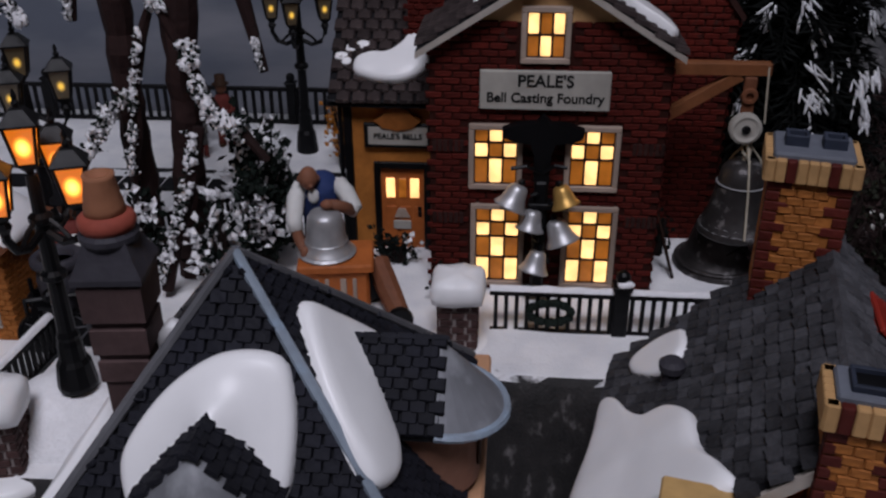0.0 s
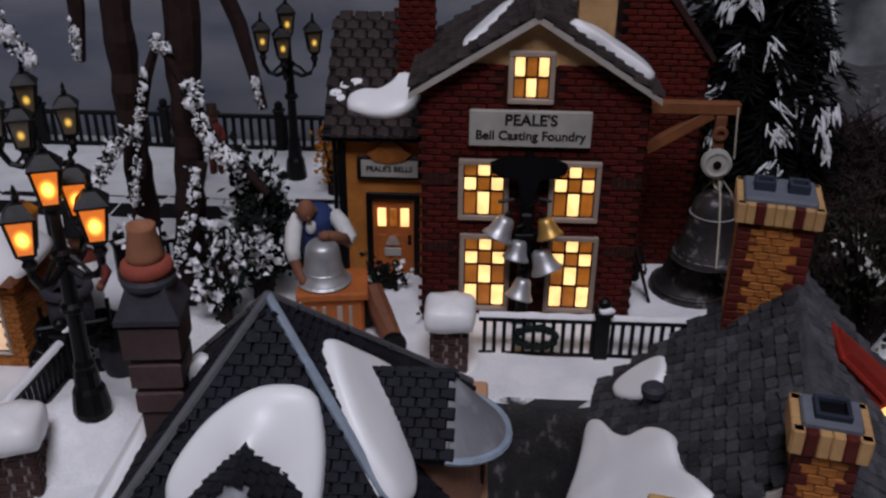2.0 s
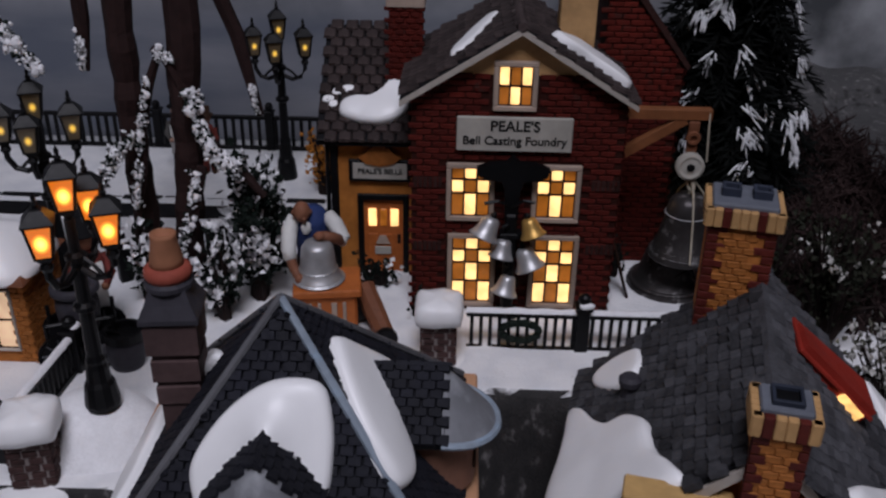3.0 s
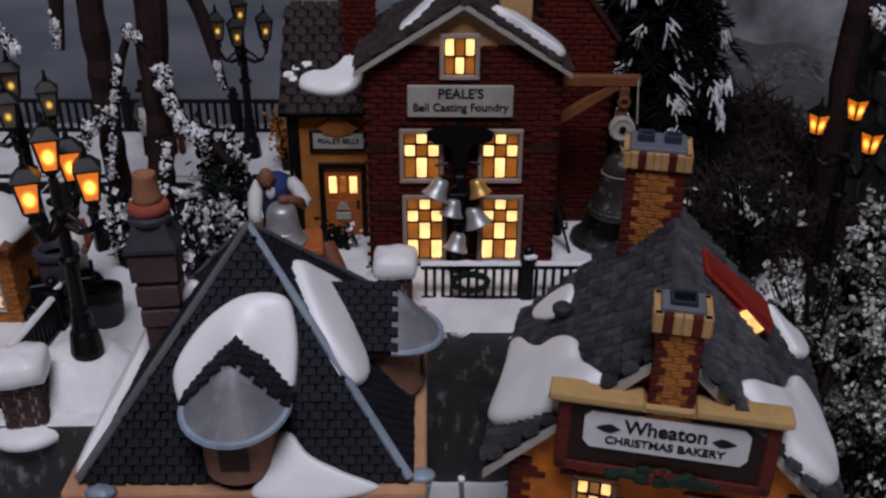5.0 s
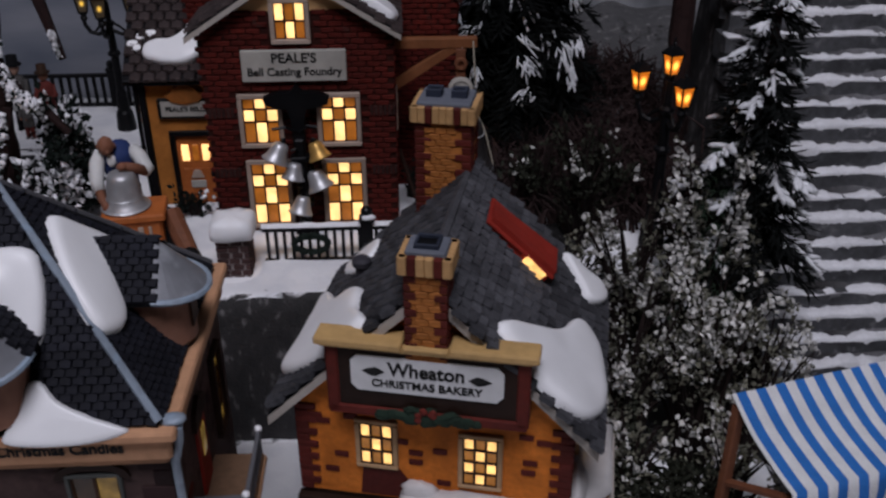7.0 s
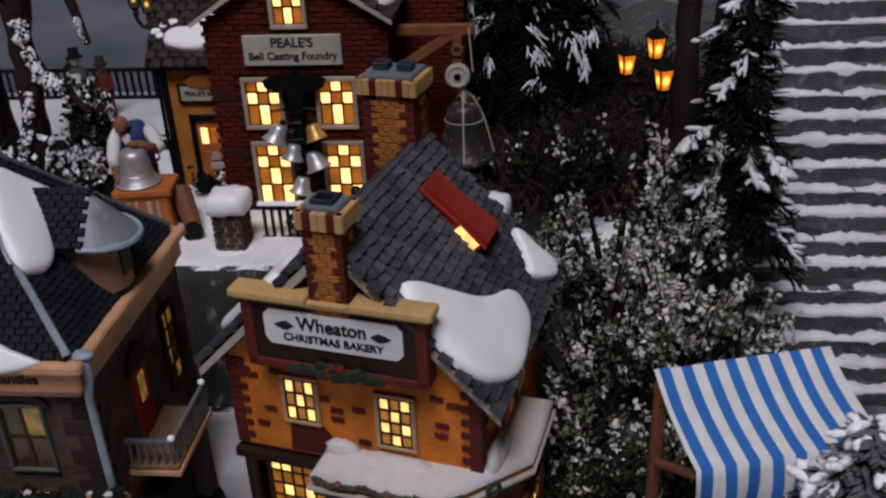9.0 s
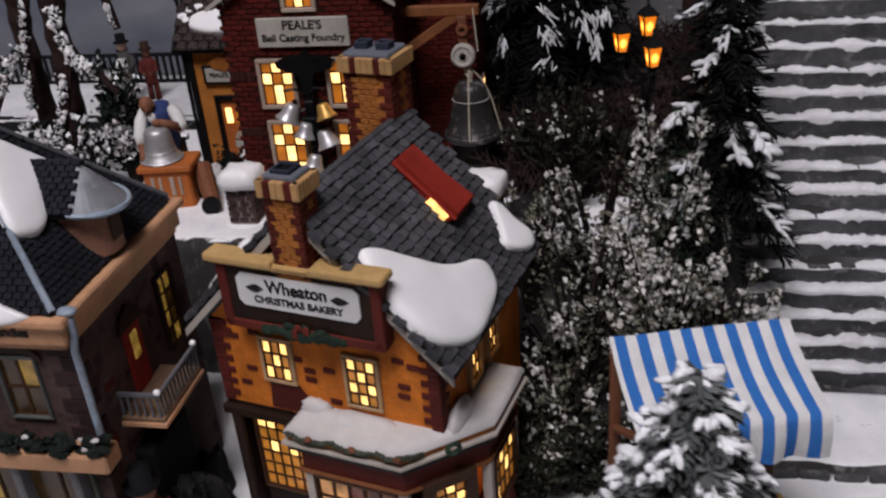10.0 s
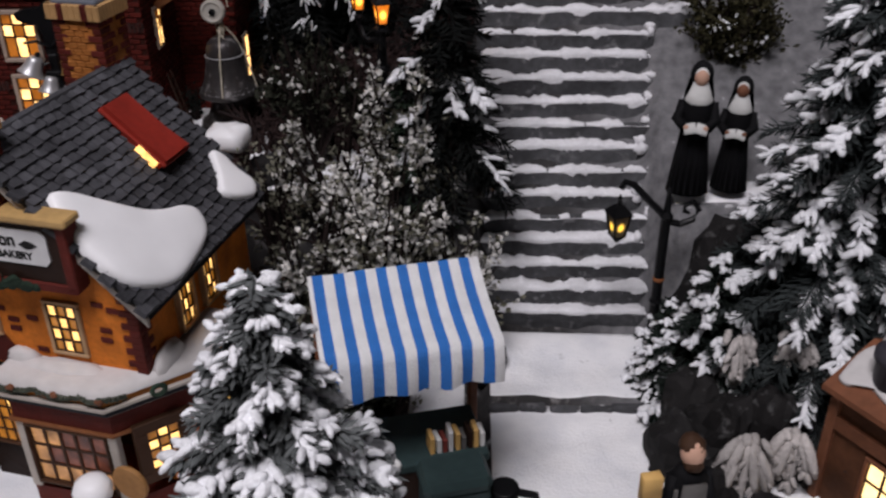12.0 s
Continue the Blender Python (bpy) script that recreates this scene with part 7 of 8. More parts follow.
for i, (x, y, z, rx, ry, rz, n) in enumerate(((21.2, 26.2, 6, 3.4, 3.2, 13, 2900), (25.6, 26.4, 6, 4.2, 3.4, 13.5, 3700), (29.4, 27.6, 6, 3.4, 3.0, 10.0, 2000), (22.5, 30.5, 9, 4.0, 3.0, 12.5, 2600), (26.8, 31.0, 9, 4.4, 3.0, 15.5, 3000), (18.6, 31.5, 11, 2.6, 2.2, 7.5, 1200), (20.5, 22.5, 6, 2.6, 2.6, 8.0, 1000), (26.0, 22.2, 6, 3.6, 2.0, 7.0, 900), (26.4, 33.6, 13, 3.2, 1.6, 8.0, 900))):
    build_bush(x, y, z, rx, ry, rz, 50 + i, n, "airy sage bush with frosted white leaf tips", frost=0.40 if rz < 9 else 0.92, size=0.38, white=M_BUSHFROST, airy=True)
for i, (x, y, z, rx, rz, n) in enumerate(((20.4, 36.5, 14.6, 2.8, 9.0, 1300), (22.4, 39.5, 15.0, 2.8, 7.0, 800), (18.2, 40.0, 14.8, 2.4, 6.5, 700))):
    build_bush(x, y, z, rx, rx * 0.8, rz, 120 + i, n, "sparse dark olive bush with a little frost", leaf=M_DARKLEAF, frost=0.2, size=0.42, white=M_BUSHFROST, airy=True)
for i, (x, y, rx, rz, n) in enumerate(((19.4, 20.6, 2.0, 4.2, 1300), (21.6, 21.4, 2.2, 4.6, 1500), (24.2, 21.6, 2.2, 4.2, 1300), (20.2, 23.6, 2.2, 5.6, 1500))):
    build_bush(x, y, 6, rx, rx * 0.8, rz, 140 + i, n, "low black-green bush at the foot of the sage bushes", leaf=M_DARKLEAF, frost=0.06, size=0.4, twigs=30, white=M_BUSHFROST)
build_pine(43.6, 24.6, 6, 9.0, 3.2, 70, M_NEEDLE, "low pine thickly coated with snow by the rocks", levels=9, boughs=10, snow=0.85, droop=0.3, clear=0.12, finger_len=0.7, fat=0.2, power=0.6, needle=0.6)
build_pine(41.3, 25.4, 6, 6.0, 2.0, 71, M_NEEDLE, "low pine thickly coated with snow by the rocks", levels=7, boughs=8, snow=0.8, droop=0.3, clear=0.12, finger_len=0.6, fat=0.18, power=0.6, needle=0.6)
build_bush(47.0, 41.0, 19.5, 3.6, 2.4, 6.0, 72, 4200, "round olive green bush on the rocky bank", frost=0.06, leaf=M_OLIVE, size=0.36, twigs=70)
build_bush(-9.4, 57.0, 14.6, 1.4, 1.2, 5.2, 73, 420, "bush with orange blossoms beside the shed", frost=0.0, leaf=M_ORANGEFRUIT, size=0.4)


def build_undergrowth():
    """Dark bare brush on the slope behind the lamp."""
    rng = random.Random(77)
    f = Form()
    for k in range(2400):
        x, y = rng.uniform(15.5, 30.5), rng.uniform(38, 60)
        z = ground_z(x, y) - 0.2
        a, h = rng.uniform(0, 6.28), rng.uniform(1.2, 4.2)
        b = Vector((x, y, z))
        m = b + Vector((math.cos(a) * h * 0.25, math.sin(a) * h * 0.25, h * 0.6))
        e = m + Vector((math.cos(a + 1) * h * 0.45, math.sin(a + 1) * h * 0.45, rng.uniform(-0.25, 0.25) * h))
        f.tube([b, m, e], (0.13, 0.09, 0.03), 4)
        f.tube([m, m + Vector((rng.uniform(-1, 1), rng.uniform(-1, 1), 0.8)) * h * 0.3], (0.07, 0.03), 3)
    solid("undergrowth", f, M_BRUSH, "dense dark bare brushwood on the slope", "brushwood", kind="stuff")


build_undergrowth()


def build_bare_tree(x, y, z, pts, radii, limbs, label, snow_runs=(), seed=1):
    rng = random.Random(seed)
    t = thing("bare_tree", label, "tree", x, y, z, 0, "bare trees")
    f = Form()
    fine = []
    rad = []
    for k in range(len(pts) - 1):
        for s in range(6):
            q = s / 6
            p = Vector(pts[k]).lerp(Vector(pts[k + 1]), q)
            fine.append(p + Vector((noise.noise(p * 0.5), noise.noise(p * 0.5 + Vector((9, 0, 0))), 0)) * 0.35)
            rad.append((radii[k] * (1 - q) + radii[k + 1] * q) * (1 + 0.26 * noise.noise(p * 1.7)))
    fine.append(Vector(pts[-1]))
    rad.append(radii[-1])
    f.tube(fine, rad, 10)
    part("trunk", f, M_BARK, t, smooth=False)
    for lp, lr in limbs:
        f = Form()
        f.tube(lp, lr, 7)
        part("limb", f, M_BARK, t)
    dark = Form()
    for run, r, n in snow_runs:  # clots of snow along a limb
        f = Form()
        for k in range(n * 5):
            s = rng.random() * (len(run) - 1)
            i = min(len(run) - 2, int(s))
            p = Vector(run[i]).lerp(Vector(run[i + 1]), s - i)
            if noise.noise(p * 1.5) < -0.16:
                continue
            q = r * rng.uniform(0.25, 0.58)
            o = p + Vector((rng.gauss(0, r * 0.34), rng.gauss(0, r * 0.3), rng.gauss(0, r * 0.42)))
            if k % 4 == 0:
                f.blob(o.x, o.y, o.z, q * rng.uniform(0.6, 1.2), q, q * rng.uniform(0.9, 1.9), 7, 5, rough=0.8)
            for j in range(3):  # flakes of snow on dark leaves
                d = Vector((rng.gauss(0, 1), rng.gauss(0, 1), rng.gauss(0, 1))).normalized()
                u = d.cross(Vector((rng.gauss(0, 1), rng.gauss(0, 1), rng.gauss(0, 1)))).normalized()
                ln, wd = r * rng.uniform(0.3, 0.85), r * rng.uniform(0.2, 0.45)
                hump = u.cross(d) * wd * 0.6
                c = o + d * rng.uniform(0, r * 0.3)
                dest = f if rng.random() < 0.55 else dark
                dest.add([c, c + d * ln * 0.4 + u * wd, c + d * ln, c + d * ln * 0.5 - u * wd, c + d * ln * 0.45 + hump, c + d * ln * 0.45 - hump], [(0, 1, 4), (1, 2, 4), (2, 3, 4), (3, 0, 4), (1, 0, 5), (2, 1, 5), (3, 2, 5), (0, 3, 5)])
        part("snow_clot", f, M_SNOWDUST, t, "clumps of snow along the limb", smooth=True, kind="stuff")
    if dark.f:
        part("ivy_leaf", dark, M_NEEDLE, t, "dark ivy leaves among the snow", kind="stuff")
    return t


build_bare_tree(-14.9, 40.6, 14.9, [(0, 0, -0.5), (0.1, 0.0, 4), (0.6, 0.1, 10), (1.1, 0.1, 16), (1.4, 0.3, 32)], (0.95, 0.9, 0.8, 0.86, 0.9),
                [([(1.3, -0.8, 13.0), (1.8, -1.2, 11.2), (2.6, -1.3, 9.6), (3.8, -1.4, 8.8), (5.0, -1.6, 7.4)], (0.2, 0.34, 0.34, 0.3, 0.2)),
                 ([(1.7, -1.4, 9.0), (1.1, -2.2, 6.0), (0.2, -2.6, 3.4), (-0.6, -2.8, 0.6)], (0.3, 0.3, 0.3, 0.34)),
                 ([(1.0, -0.4, 12.6), (0.2, -0.6, 14.6), (-0.5, -0.4, 15.1)], (0.3, 0.26, 0.22)),
                 ([(2.6, 1.2, 18.0), (3.5, 1.4, 15.4), (4.4, 1.4, 11.0)], (0.42, 0.42, 0.24))],
                "bare dark tree with snow clinging to its limbs",
                [([(1.4, -1.2, 13.2), (1.8, -1.6, 11.2), (2.6, -1.8, 9.7), (3.8, -1.9, 9.0)], 0.44, 60), ([(1.6, -1.8, 9.0), (1.0, -2.6, 6.2), (0.1, -3.0, 3.6), (-0.6, -3.1, 1.4)], 0.34, 46), ([(0.4, -0.8, 14.6), (-0.6, -0.7, 15.2)], 0.3, 20), ([(3.9, 1.1, 13.9), (4.4, 1.0, 11.2)], 0.2, 26)], 1)
build_bare_tree(-17.7, 42.0, 14.9, [(0, 0, -0.5), (0.0, 0, 5), (-0.05, 0.0, 10), (0.1, 0.1, 15.5), (0.2, 0.3, 32)], (0.8, 0.74, 0.72, 0.85, 0.9),
                [([(2.4, -1.5, 14.6), (1.7, -1.5, 13.0), (1.1, -1.5, 10.6), (0.9, -1.6, 8.0), (0.3, -1.6, 6.0)], (0.2, 0.3, 0.24, 0.2, 0.14)),
                 ([(1.0, -1.6, 10.4), (-0.4, -1.7, 9.2), (-1.8, -1.8, 7.0), (-2.6, -1.8, 5.6)], (0.22, 0.24, 0.2, 0.12)),
                 ([(-1.0, -2, 24), (-1.1, -2.0, 16.5), (-1.3, -2.0, 13.9)], (0.5, 0.42, 0.24)),
                 ([(-6.5, -2, 18), (-5.2, -2.0, 16.0), (-3.6, -2.0, 13.6)], (0.3, 0.22, 0.12))],
                "second bare dark tree with snow clinging to its limbs",
                [([(2.6, -1.8, 14.7), (1.7, -1.9, 13.2)], 0.26, 22), ([(1.6, -1.9, 12.8), (1.1, -1.9, 10.6), (0.6, -2.0, 8.0), (0.3, -2.0, 6.2)], 0.28, 60), ([(1.0, -2.0, 10.4), (-0.4, -2.1, 9.3), (-1.6, -2.2, 7.4)], 0.42, 50), ([(-1.2, -2.3, 15.8), (-1.3, -2.3, 14.0)], 0.24, 20), ([(-6.3, -2.2, 17.4), (-5.2, -2.2, 16.0), (-3.7, -2.2, 13.8)], 0.42, 40)], 2)
build_bare_tree(28.6, 45.5, 15, [(0, 0, -1), (-0.4, 0, 9), (-0.5, 0.2, 18), (-1.2, 0.5, 30)], (0.85, 0.72, 0.66, 0.6),
                [([(-0.4, 0, 15), (2.0, -0.5, 13.8), (5.0, -1.2, 12.6)], (0.4, 0.3, 0.15)), ([(-0.6, 0, 17), (3.0, 0.5, 16.6), (7.0, 1.0, 17.4)], (0.4, 0.3, 0.15))],
                "bare dark tree behind the street lamp", [([(0.5, -0.4, 14.9), (2.0, -0.7, 14.0), (5.0, -1.3, 12.8)], 0.52, 60), ([(0, 0, 17.2), (3.0, 0.4, 16.9), (7.0, 0.9, 17.6)], 0.56, 60)], 3)
for i, (x, y, z, rx, rz, n) in enumerate(((-11.0, 40.5, 14.9, 1.7, 9.2, 2000), (-12.6, 38.2, 14.9, 1.1, 5.6, 520), (-17.4, 40.2, 14.9, 0.9, 5.0, 300))):
    build_bush(x, y, z, rx, rx, rz, 90 + i, n, "dark bush under clots of snow", leaf=M_NEEDLE, frost=0.62, size=0.52, twigs=30, white=M_SNOWDUST)


# ---- figurines: each one plain mesh ----
def figure(name, label, x, y, z, rz, h, coat, legs, head=None, hat=None, apron=None, arms=None, lean=0.0, hair=None, extra=()):
    s = h / 8.0
    f = Form()
    mats = [coat, legs, head or M_SKIN, hat or hair or M_HAIR, apron or M_CLOTHWHITE, arms or coat] + [e[-1] for e in extra]
    m = pose(0, 0, 0, lean, 0, 0)
    up = Matrix.Translation((0, 0, 3.2 * s)) @ m @ Matrix.Translation((0, 0, -3.2 * s))
    for sx in (-1, 1):
        f.tube([(sx * 0.5 * s, 0, 0), (sx * 0.48 * s, 0.05, 1.8 * s), (sx * 0.35 * s, 0, 3.4 * s)], (0.42 * s, 0.4 * s, 0.5 * s), 8, 1)
        f.blob(sx * 0.5 * s, -0.2 * s, 0.15 * s, 0.36 * s, 0.6 * s, 0.25 * s, 8, 5, 3)
    f.lathe([(0.95 * s, 2.3 * s), (0.9 * s, 3.4 * s), (0.85 * s, 4.2 * s), (1.05 * s, 5.4 * s), (0.7 * s, 6.0 * s), (0.3 * s, 6.2 * s)], 14, 0, up, 0.75)
    f.blob(0, -0.05 * s, 6.95 * s, 0.62 * s, 0.64 * s, 0.78 * s, 12, 8, 2, up)
    if hat:
        f.lathe([(0.95 * s, 7.25 * s), (0.95 * s, 7.35 * s), (0.6 * s, 7.4 * s), (0.6 * s, 8.3 * s), (0, 8.35 * s)], 12, 3, up)
    else:
        f.blob(0, 0.22 * s, 7.3 * s, 0.62 * s, 0.58 * s, 0.55 * s, 10, 7, 3, up, rough=0.2)
    for sx in (-1, 1):
        a = [(sx * 0.85 * s, 0, 5.6 * s), (sx * 1.15 * s, -0.35 * s, 4.4 * s), (sx * 0.5 * s, -1.1 * s, 4.0 * s)]
        a = [tuple(up @ Vector(p)) for p in a]
        f.tube(a, (0.36 * s, 0.34 * s, 0.26 * s), 8, 5)
        f.blob(a[2][0], a[2][1], a[2][2], 0.26 * s, 0.26 * s, 0.26 * s, 8, 5, 2)
    if apron:
        f.slab([(-0.7 * s, 2.4 * s), (0.7 * s, 2.4 * s), (0.6 * s, 5.5 * s), (-0.6 * s, 5.5 * s)], -0.9 * s, -0.68 * s, 4, up)
    for k, (kind, dims, _) in enumerate(extra):
        if kind == "box":
            f.box(*[d * s for d in dims], slot=6 + k, e=0.05 * s)
        else:
            f.blob(*[d * s for d in dims], slot=6 + k, rough=0.2)
    return solid(name, f, mats, label, "figurine", x, y, z, rz, "figurines", smooth=True)


def build_worker():
    """A stooping man: bald brown head bowed between white-sleeved shoulders, forearms reaching to a bell."""
    f = Form()
    for sx in (-1, 1):
        f.tube([(sx * 0.5, 0.5, 0), (sx * 0.48, 0.5, 2.0), (sx * 0.4, 0.4, 4.0)], (0.42, 0.42, 0.55), 8, 1)
        f.blob(sx * 0.5, 0.25, 0.15, 0.36, 0.6, 0.25, 8, 5, 1)
    f.tube([(0, 0.45, 3.4), (0, 0.2, 4.9), (0, -0.15, 6.0), (-0.1, -0.4, 6.75), (-0.25, -0.6, 7.0)], (0.8, 0.95, 1.08, 0.9, 0.45), 14, 0)
    f.blob(-0.35, -1.12, 6.35, 0.30, 0.22, 0.42, 8, 6, 3)
    f.blob(-0.55, -1.05, 7.32, 0.48, 0.54, 0.58, 14, 9, 2, rough=0.05)
    f.blob(-0.45, -1.52, 7.08, 0.14, 0.15, 0.13, 8, 5, 2)
    for sx in (-1, 1):
        f.blob(-0.55 + sx * 0.47, -0.98, 7.25, 0.10, 0.15, 0.19, 6, 4, 2)
    f.tube([(-0.9, -0.35, 6.7), (-1.25, -0.7, 6.1), (-1.4, -1.35, 5.2), (-1.3, -1.6, 4.7)], (0.42, 0.46, 0.42, 0.36), 9, 3)
    f.tube([(-1.32, -1.55, 4.75), (-1.15, -2.2, 4.4), (-0.95, -2.95, 4.25)], (0.3, 0.28, 0.2), 8, 2)
    f.blob(-0.92, -3.0, 4.2, 0.26, 0.26, 0.32, 8, 6, 2)
    f.tube([(0.85, -0.35, 6.7), (1.25, -0.8, 6.3), (1.62, -1.5, 5.75), (1.45, -1.75, 5.7)], (0.42, 0.47, 0.42, 0.36), 9, 3)
    f.tube([(1.5, -1.65, 5.72), (1.0, -2.1, 6.15), (0.45, -2.4, 6.45)], (0.31, 0.3, 0.26), 8, 2)
    f.blob(0.3, -2.45, 6.45, 0.36, 0.28, 0.26, 8, 6, 2)
    solid("worker_figurine", f, [M_CLOTHBLUE, M_DARKWOOD, M_SKINDARK, M_CLOTHWHITE], "painted figurine in white shirt and blue waistcoat bending over a bell", "figurine", -7.6, 40.0, 14.2, 12, "figurines", smooth=True)


build_worker()


def nun(label, x, y, z, rz, h, skin):
    s = h / 8.0
    f = Form()
    f.lathe([(1.12 * s, 0), (1.15 * s, 0.25 * s), (0.92 * s, 2.5 * s), (0.74 * s, 4.3 * s), (0.92 * s, 5.5 * s), (0.62 * s, 6.15 * s), (0.3 * s, 6.4 * s)], 18, 0, None, 0.72)
    for k in range(9):  # folds of the skirt
        a = math.pi * (1.05 + 0.9 * k / 8)
        f.tube([(1.1 * s * math.cos(a), 0.8 * s * math.sin(a), 0.05), (0.86 * s * math.cos(a), 0.62 * s * math.sin(a), 2.4 * s), (0.70 * s * math.cos(a), 0.5 * s * math.sin(a), 4.0 * s)], (0.14 * s, 0.11 * s, 0.06 * s), 5)
    f.lathe([(0.72 * s, 5.55 * s), (0.80 * s, 5.75 * s), (0.60 * s, 6.2 * s), (0.40 * s, 6.75 * s)], 18, 1, Matrix.Translation((0, -0.10 * s, 0)), 0.80, arc=(195, 345))
    f.blob(0, 0.16 * s, 7.08 * s, 0.62 * s, 0.56 * s, 0.78 * s, 14, 10, 0)
    f.lathe([(0.86 * s, 5.0 * s), (0.80 * s, 6.0 * s), (0.60 * s, 7.0 * s)], 14, 0, Matrix.Translation((0, 0.14 * s, 0)), 0.7, arc=(-8, 188))
    f.blob(0, -0.04 * s, 7.06 * s, 0.46 * s, 0.46 * s, 0.60 * s, 14, 10, 1)
    f.blob(0, -0.24 * s, 7.0 * s, 0.40 * s, 0.38 * s, 0.50 * s, 12, 8, 2)
    for sx in (-1, 1):
        f.tube([(sx * 0.8 * s, 0, 5.55 * s), (sx * 1.05 * s, -0.35 * s, 4.6 * s), (sx * 0.62 * s, -0.95 * s, 4.35 * s)], (0.3 * s, 0.34 * s, 0.30 * s), 9, 0)
        f.blob(sx * 0.52 * s, -1.05 * s, 4.36 * s, 0.17 * s, 0.17 * s, 0.17 * s, 8, 5, 2)
    for sx in (-1, 1):
        f.box(min(0, sx * 0.66 * s), max(0, sx * 0.66 * s), -0.05 * s, 0.05 * s, -0.30 * s, 0.34 * s, 1, Matrix.Translation((0, -1.15 * s, 4.42 * s)) @ pose(0, 0, 0, -48, 14 * sx, 0), 0.03)
    return solid("nun_figurine", f, [M_CLOTHDARK, M_CLOTHWHITE, skin], label, "figurine", x, y, z, rz, "figurines", smooth=True)


nun("painted figurine in black habit and white wimple holding a sheet", 43.1, 32.0, 15.5, -12, 8.1, M_SKIN)
nun("smaller painted figurine in black habit and white wimple", 45.7, 32.6, 15.4, -20, 7.1, M_SKINDARK)
figure("reader_figurine", "painted bearded figurine in a dark coat with an open book", 39.4, 11.4, 7.9, 12, 6.7, M_CLOTHDARK, M_CLOTHDARK, M_SKIN, None, M_CLOTHGREY, M_CLOTHDARK, extra=(("box", (-2.9, -1.9, -1.2, -0.6, 5.2, 6.7), M_BOOK), ("box", (-1.35, -1.15, -1.4, -1.2, 4.6, 5.9), M_CLOTHGREY), ("blob", (0, -0.36, 6.45, 0.52, 0.40, 0.42), M_HAIR), ("blob", (0, 0.1, 7.35, 0.66, 0.64, 0.45), M_HAIR)))
figure("gentleman_figurine", "painted figurine in a black top hat and grey coat", -21.2, 60.4, 14.6, 0, 6.0, M_CLOTHGREY, M_CLOTHDARK, M_SKIN, M_CLOTHDARK, M_CLOTHWHITE)
figure("lady_figurine", "painted figurine in a dull red coat and brown bonnet", -19.1, 60.6, 14.6, 10, 5.2, M_CLOTHRED, M_CLOTHRED, M_SKINDARK, M_HAIR, None, M_CLOTHRED)
figure("child_figurine", "small painted figurine in a grey-green coat", -20.1, 58.2, 14.6, -10, 3.6, M_CLOTHGREY, M_CLOTHRED, M_SKINDARK, M_CLOTHGREY)
figure("porter_figurine", "painted figurine in a brown coat and dark cap on the street", 2.2, 12.9, 5.9, 50, 7.2, M_BROWNWOOD, M_CLOTHDARK, M_SKINDARK, M_CLOTHDARK, None, M_CLOTHRED, extra=(("blob", (-1.6, -1.0, 3.6, 0.55, 0.5, 0.5), M_CLOTHWHITE),))
figure("stroller_figurine", "painted figurine in a red coat near the street lamp", -18.9, 36.0, 14.95, 40, 7.0, M_CLOTHRED, M_CLOTHDARK, M_SKINDARK, M_CLOTHDARK, M_CLOTHWHITE)


def build_bell_bench():
    b = thing("bell_bench", "orange work bench with white tools painted on its side", "bench", -6.5, 37.6, 14.55, 8)
    f = Form()
    f.box(-1.85, 1.85, -1.4, 1.4, 3.1, 3.5, e=0.1)
    part("bench_top", f, M_ORANGE, b)
    f = Form()
    f.box(-1.6, 1.6, -1.2, 1.2, 0.0, 3.1, e=0.15)
    part("bench_body", f, M_ORANGE, b)
    f = Form()
    for x, w in ((-1.1, 0.25), (-0.55, 0.2), (0.2, 0.3), (0.8, 0.2)):
        f.box(x, x + w, -1.3, -1.15, 1.4, 2.7, e=0.04)
    part("tool", f, M_STONEFRAME, b, "pale tools hung on the side", kind="stuff")
    g = thing("workshop_bell", "polished silver bell on the work bench", "bell", -6.95, 37.6, 18.05)
    f = Form()
    f.lathe([(0, 0), (1.38, 0), (1.42, 0.1), (1.28, 0.3), (1.06, 0.58), (0.97, 1.1), (0.92, 1.6), (0.85, 2.0), (0.68, 2.25), (0, 2.35)], 24)
    part("body", f, M_SILVER, g, smooth=True)
    f = Form()
    f.lathe([(1.38, 0.04), (1.47, 0.12), (1.36, 0.22)], 24)
    f.lathe([(1.02, 0.66), (1.08, 0.72), (1.01, 0.79)], 24)
    part("band", f, M_SILVER, g)
    c = thing("tilt_barrow", "red-brown barrow shaft with a black wheel", "barrow", -3.9, 37.2, 14.9, -35)
    f = Form()
    f.tube([(-1.2, 0.6, 2.3), (0, 0, 1.5), (1.4, -0.6, 0.6)], (0.6, 0.62, 0.5), 9)
    part("shaft", f, M_BROWNWOOD, c)
    f = Form()
    f.lathe([(0, -0.2), (0.62, -0.2), (0.66, 0), (0.62, 0.2), (0, 0.2)], 14, 0, Matrix.Translation((1.5, -0.8, 0.62)) @ pose(0, 0, 0, 90, 0, 50))
    part("wheel", f, M_BLACK, c)
    k = thing("iron_kettle", "round dark iron kettle in the snow", "kettle", -5.0, 38.6, 15)
    f = Form()
    f.lathe([(0.5, 0), (0.95, 0.4), (1.05, 1.1), (0.8, 1.7), (0.9, 1.85), (0.75, 1.9), (0.6, 1.6)], 14)
    part("body", f, M_BLACK, k, smooth=True)
    f = Form()
    f.tube([(-0.85, 0, 1.6), (-0.6, 0, 2.3), (0, 0, 2.6), (0.6, 0, 2.3), (0.85, 0, 1.6)], 0.08, 5)
    part("handle", f, M_BLACK, k)


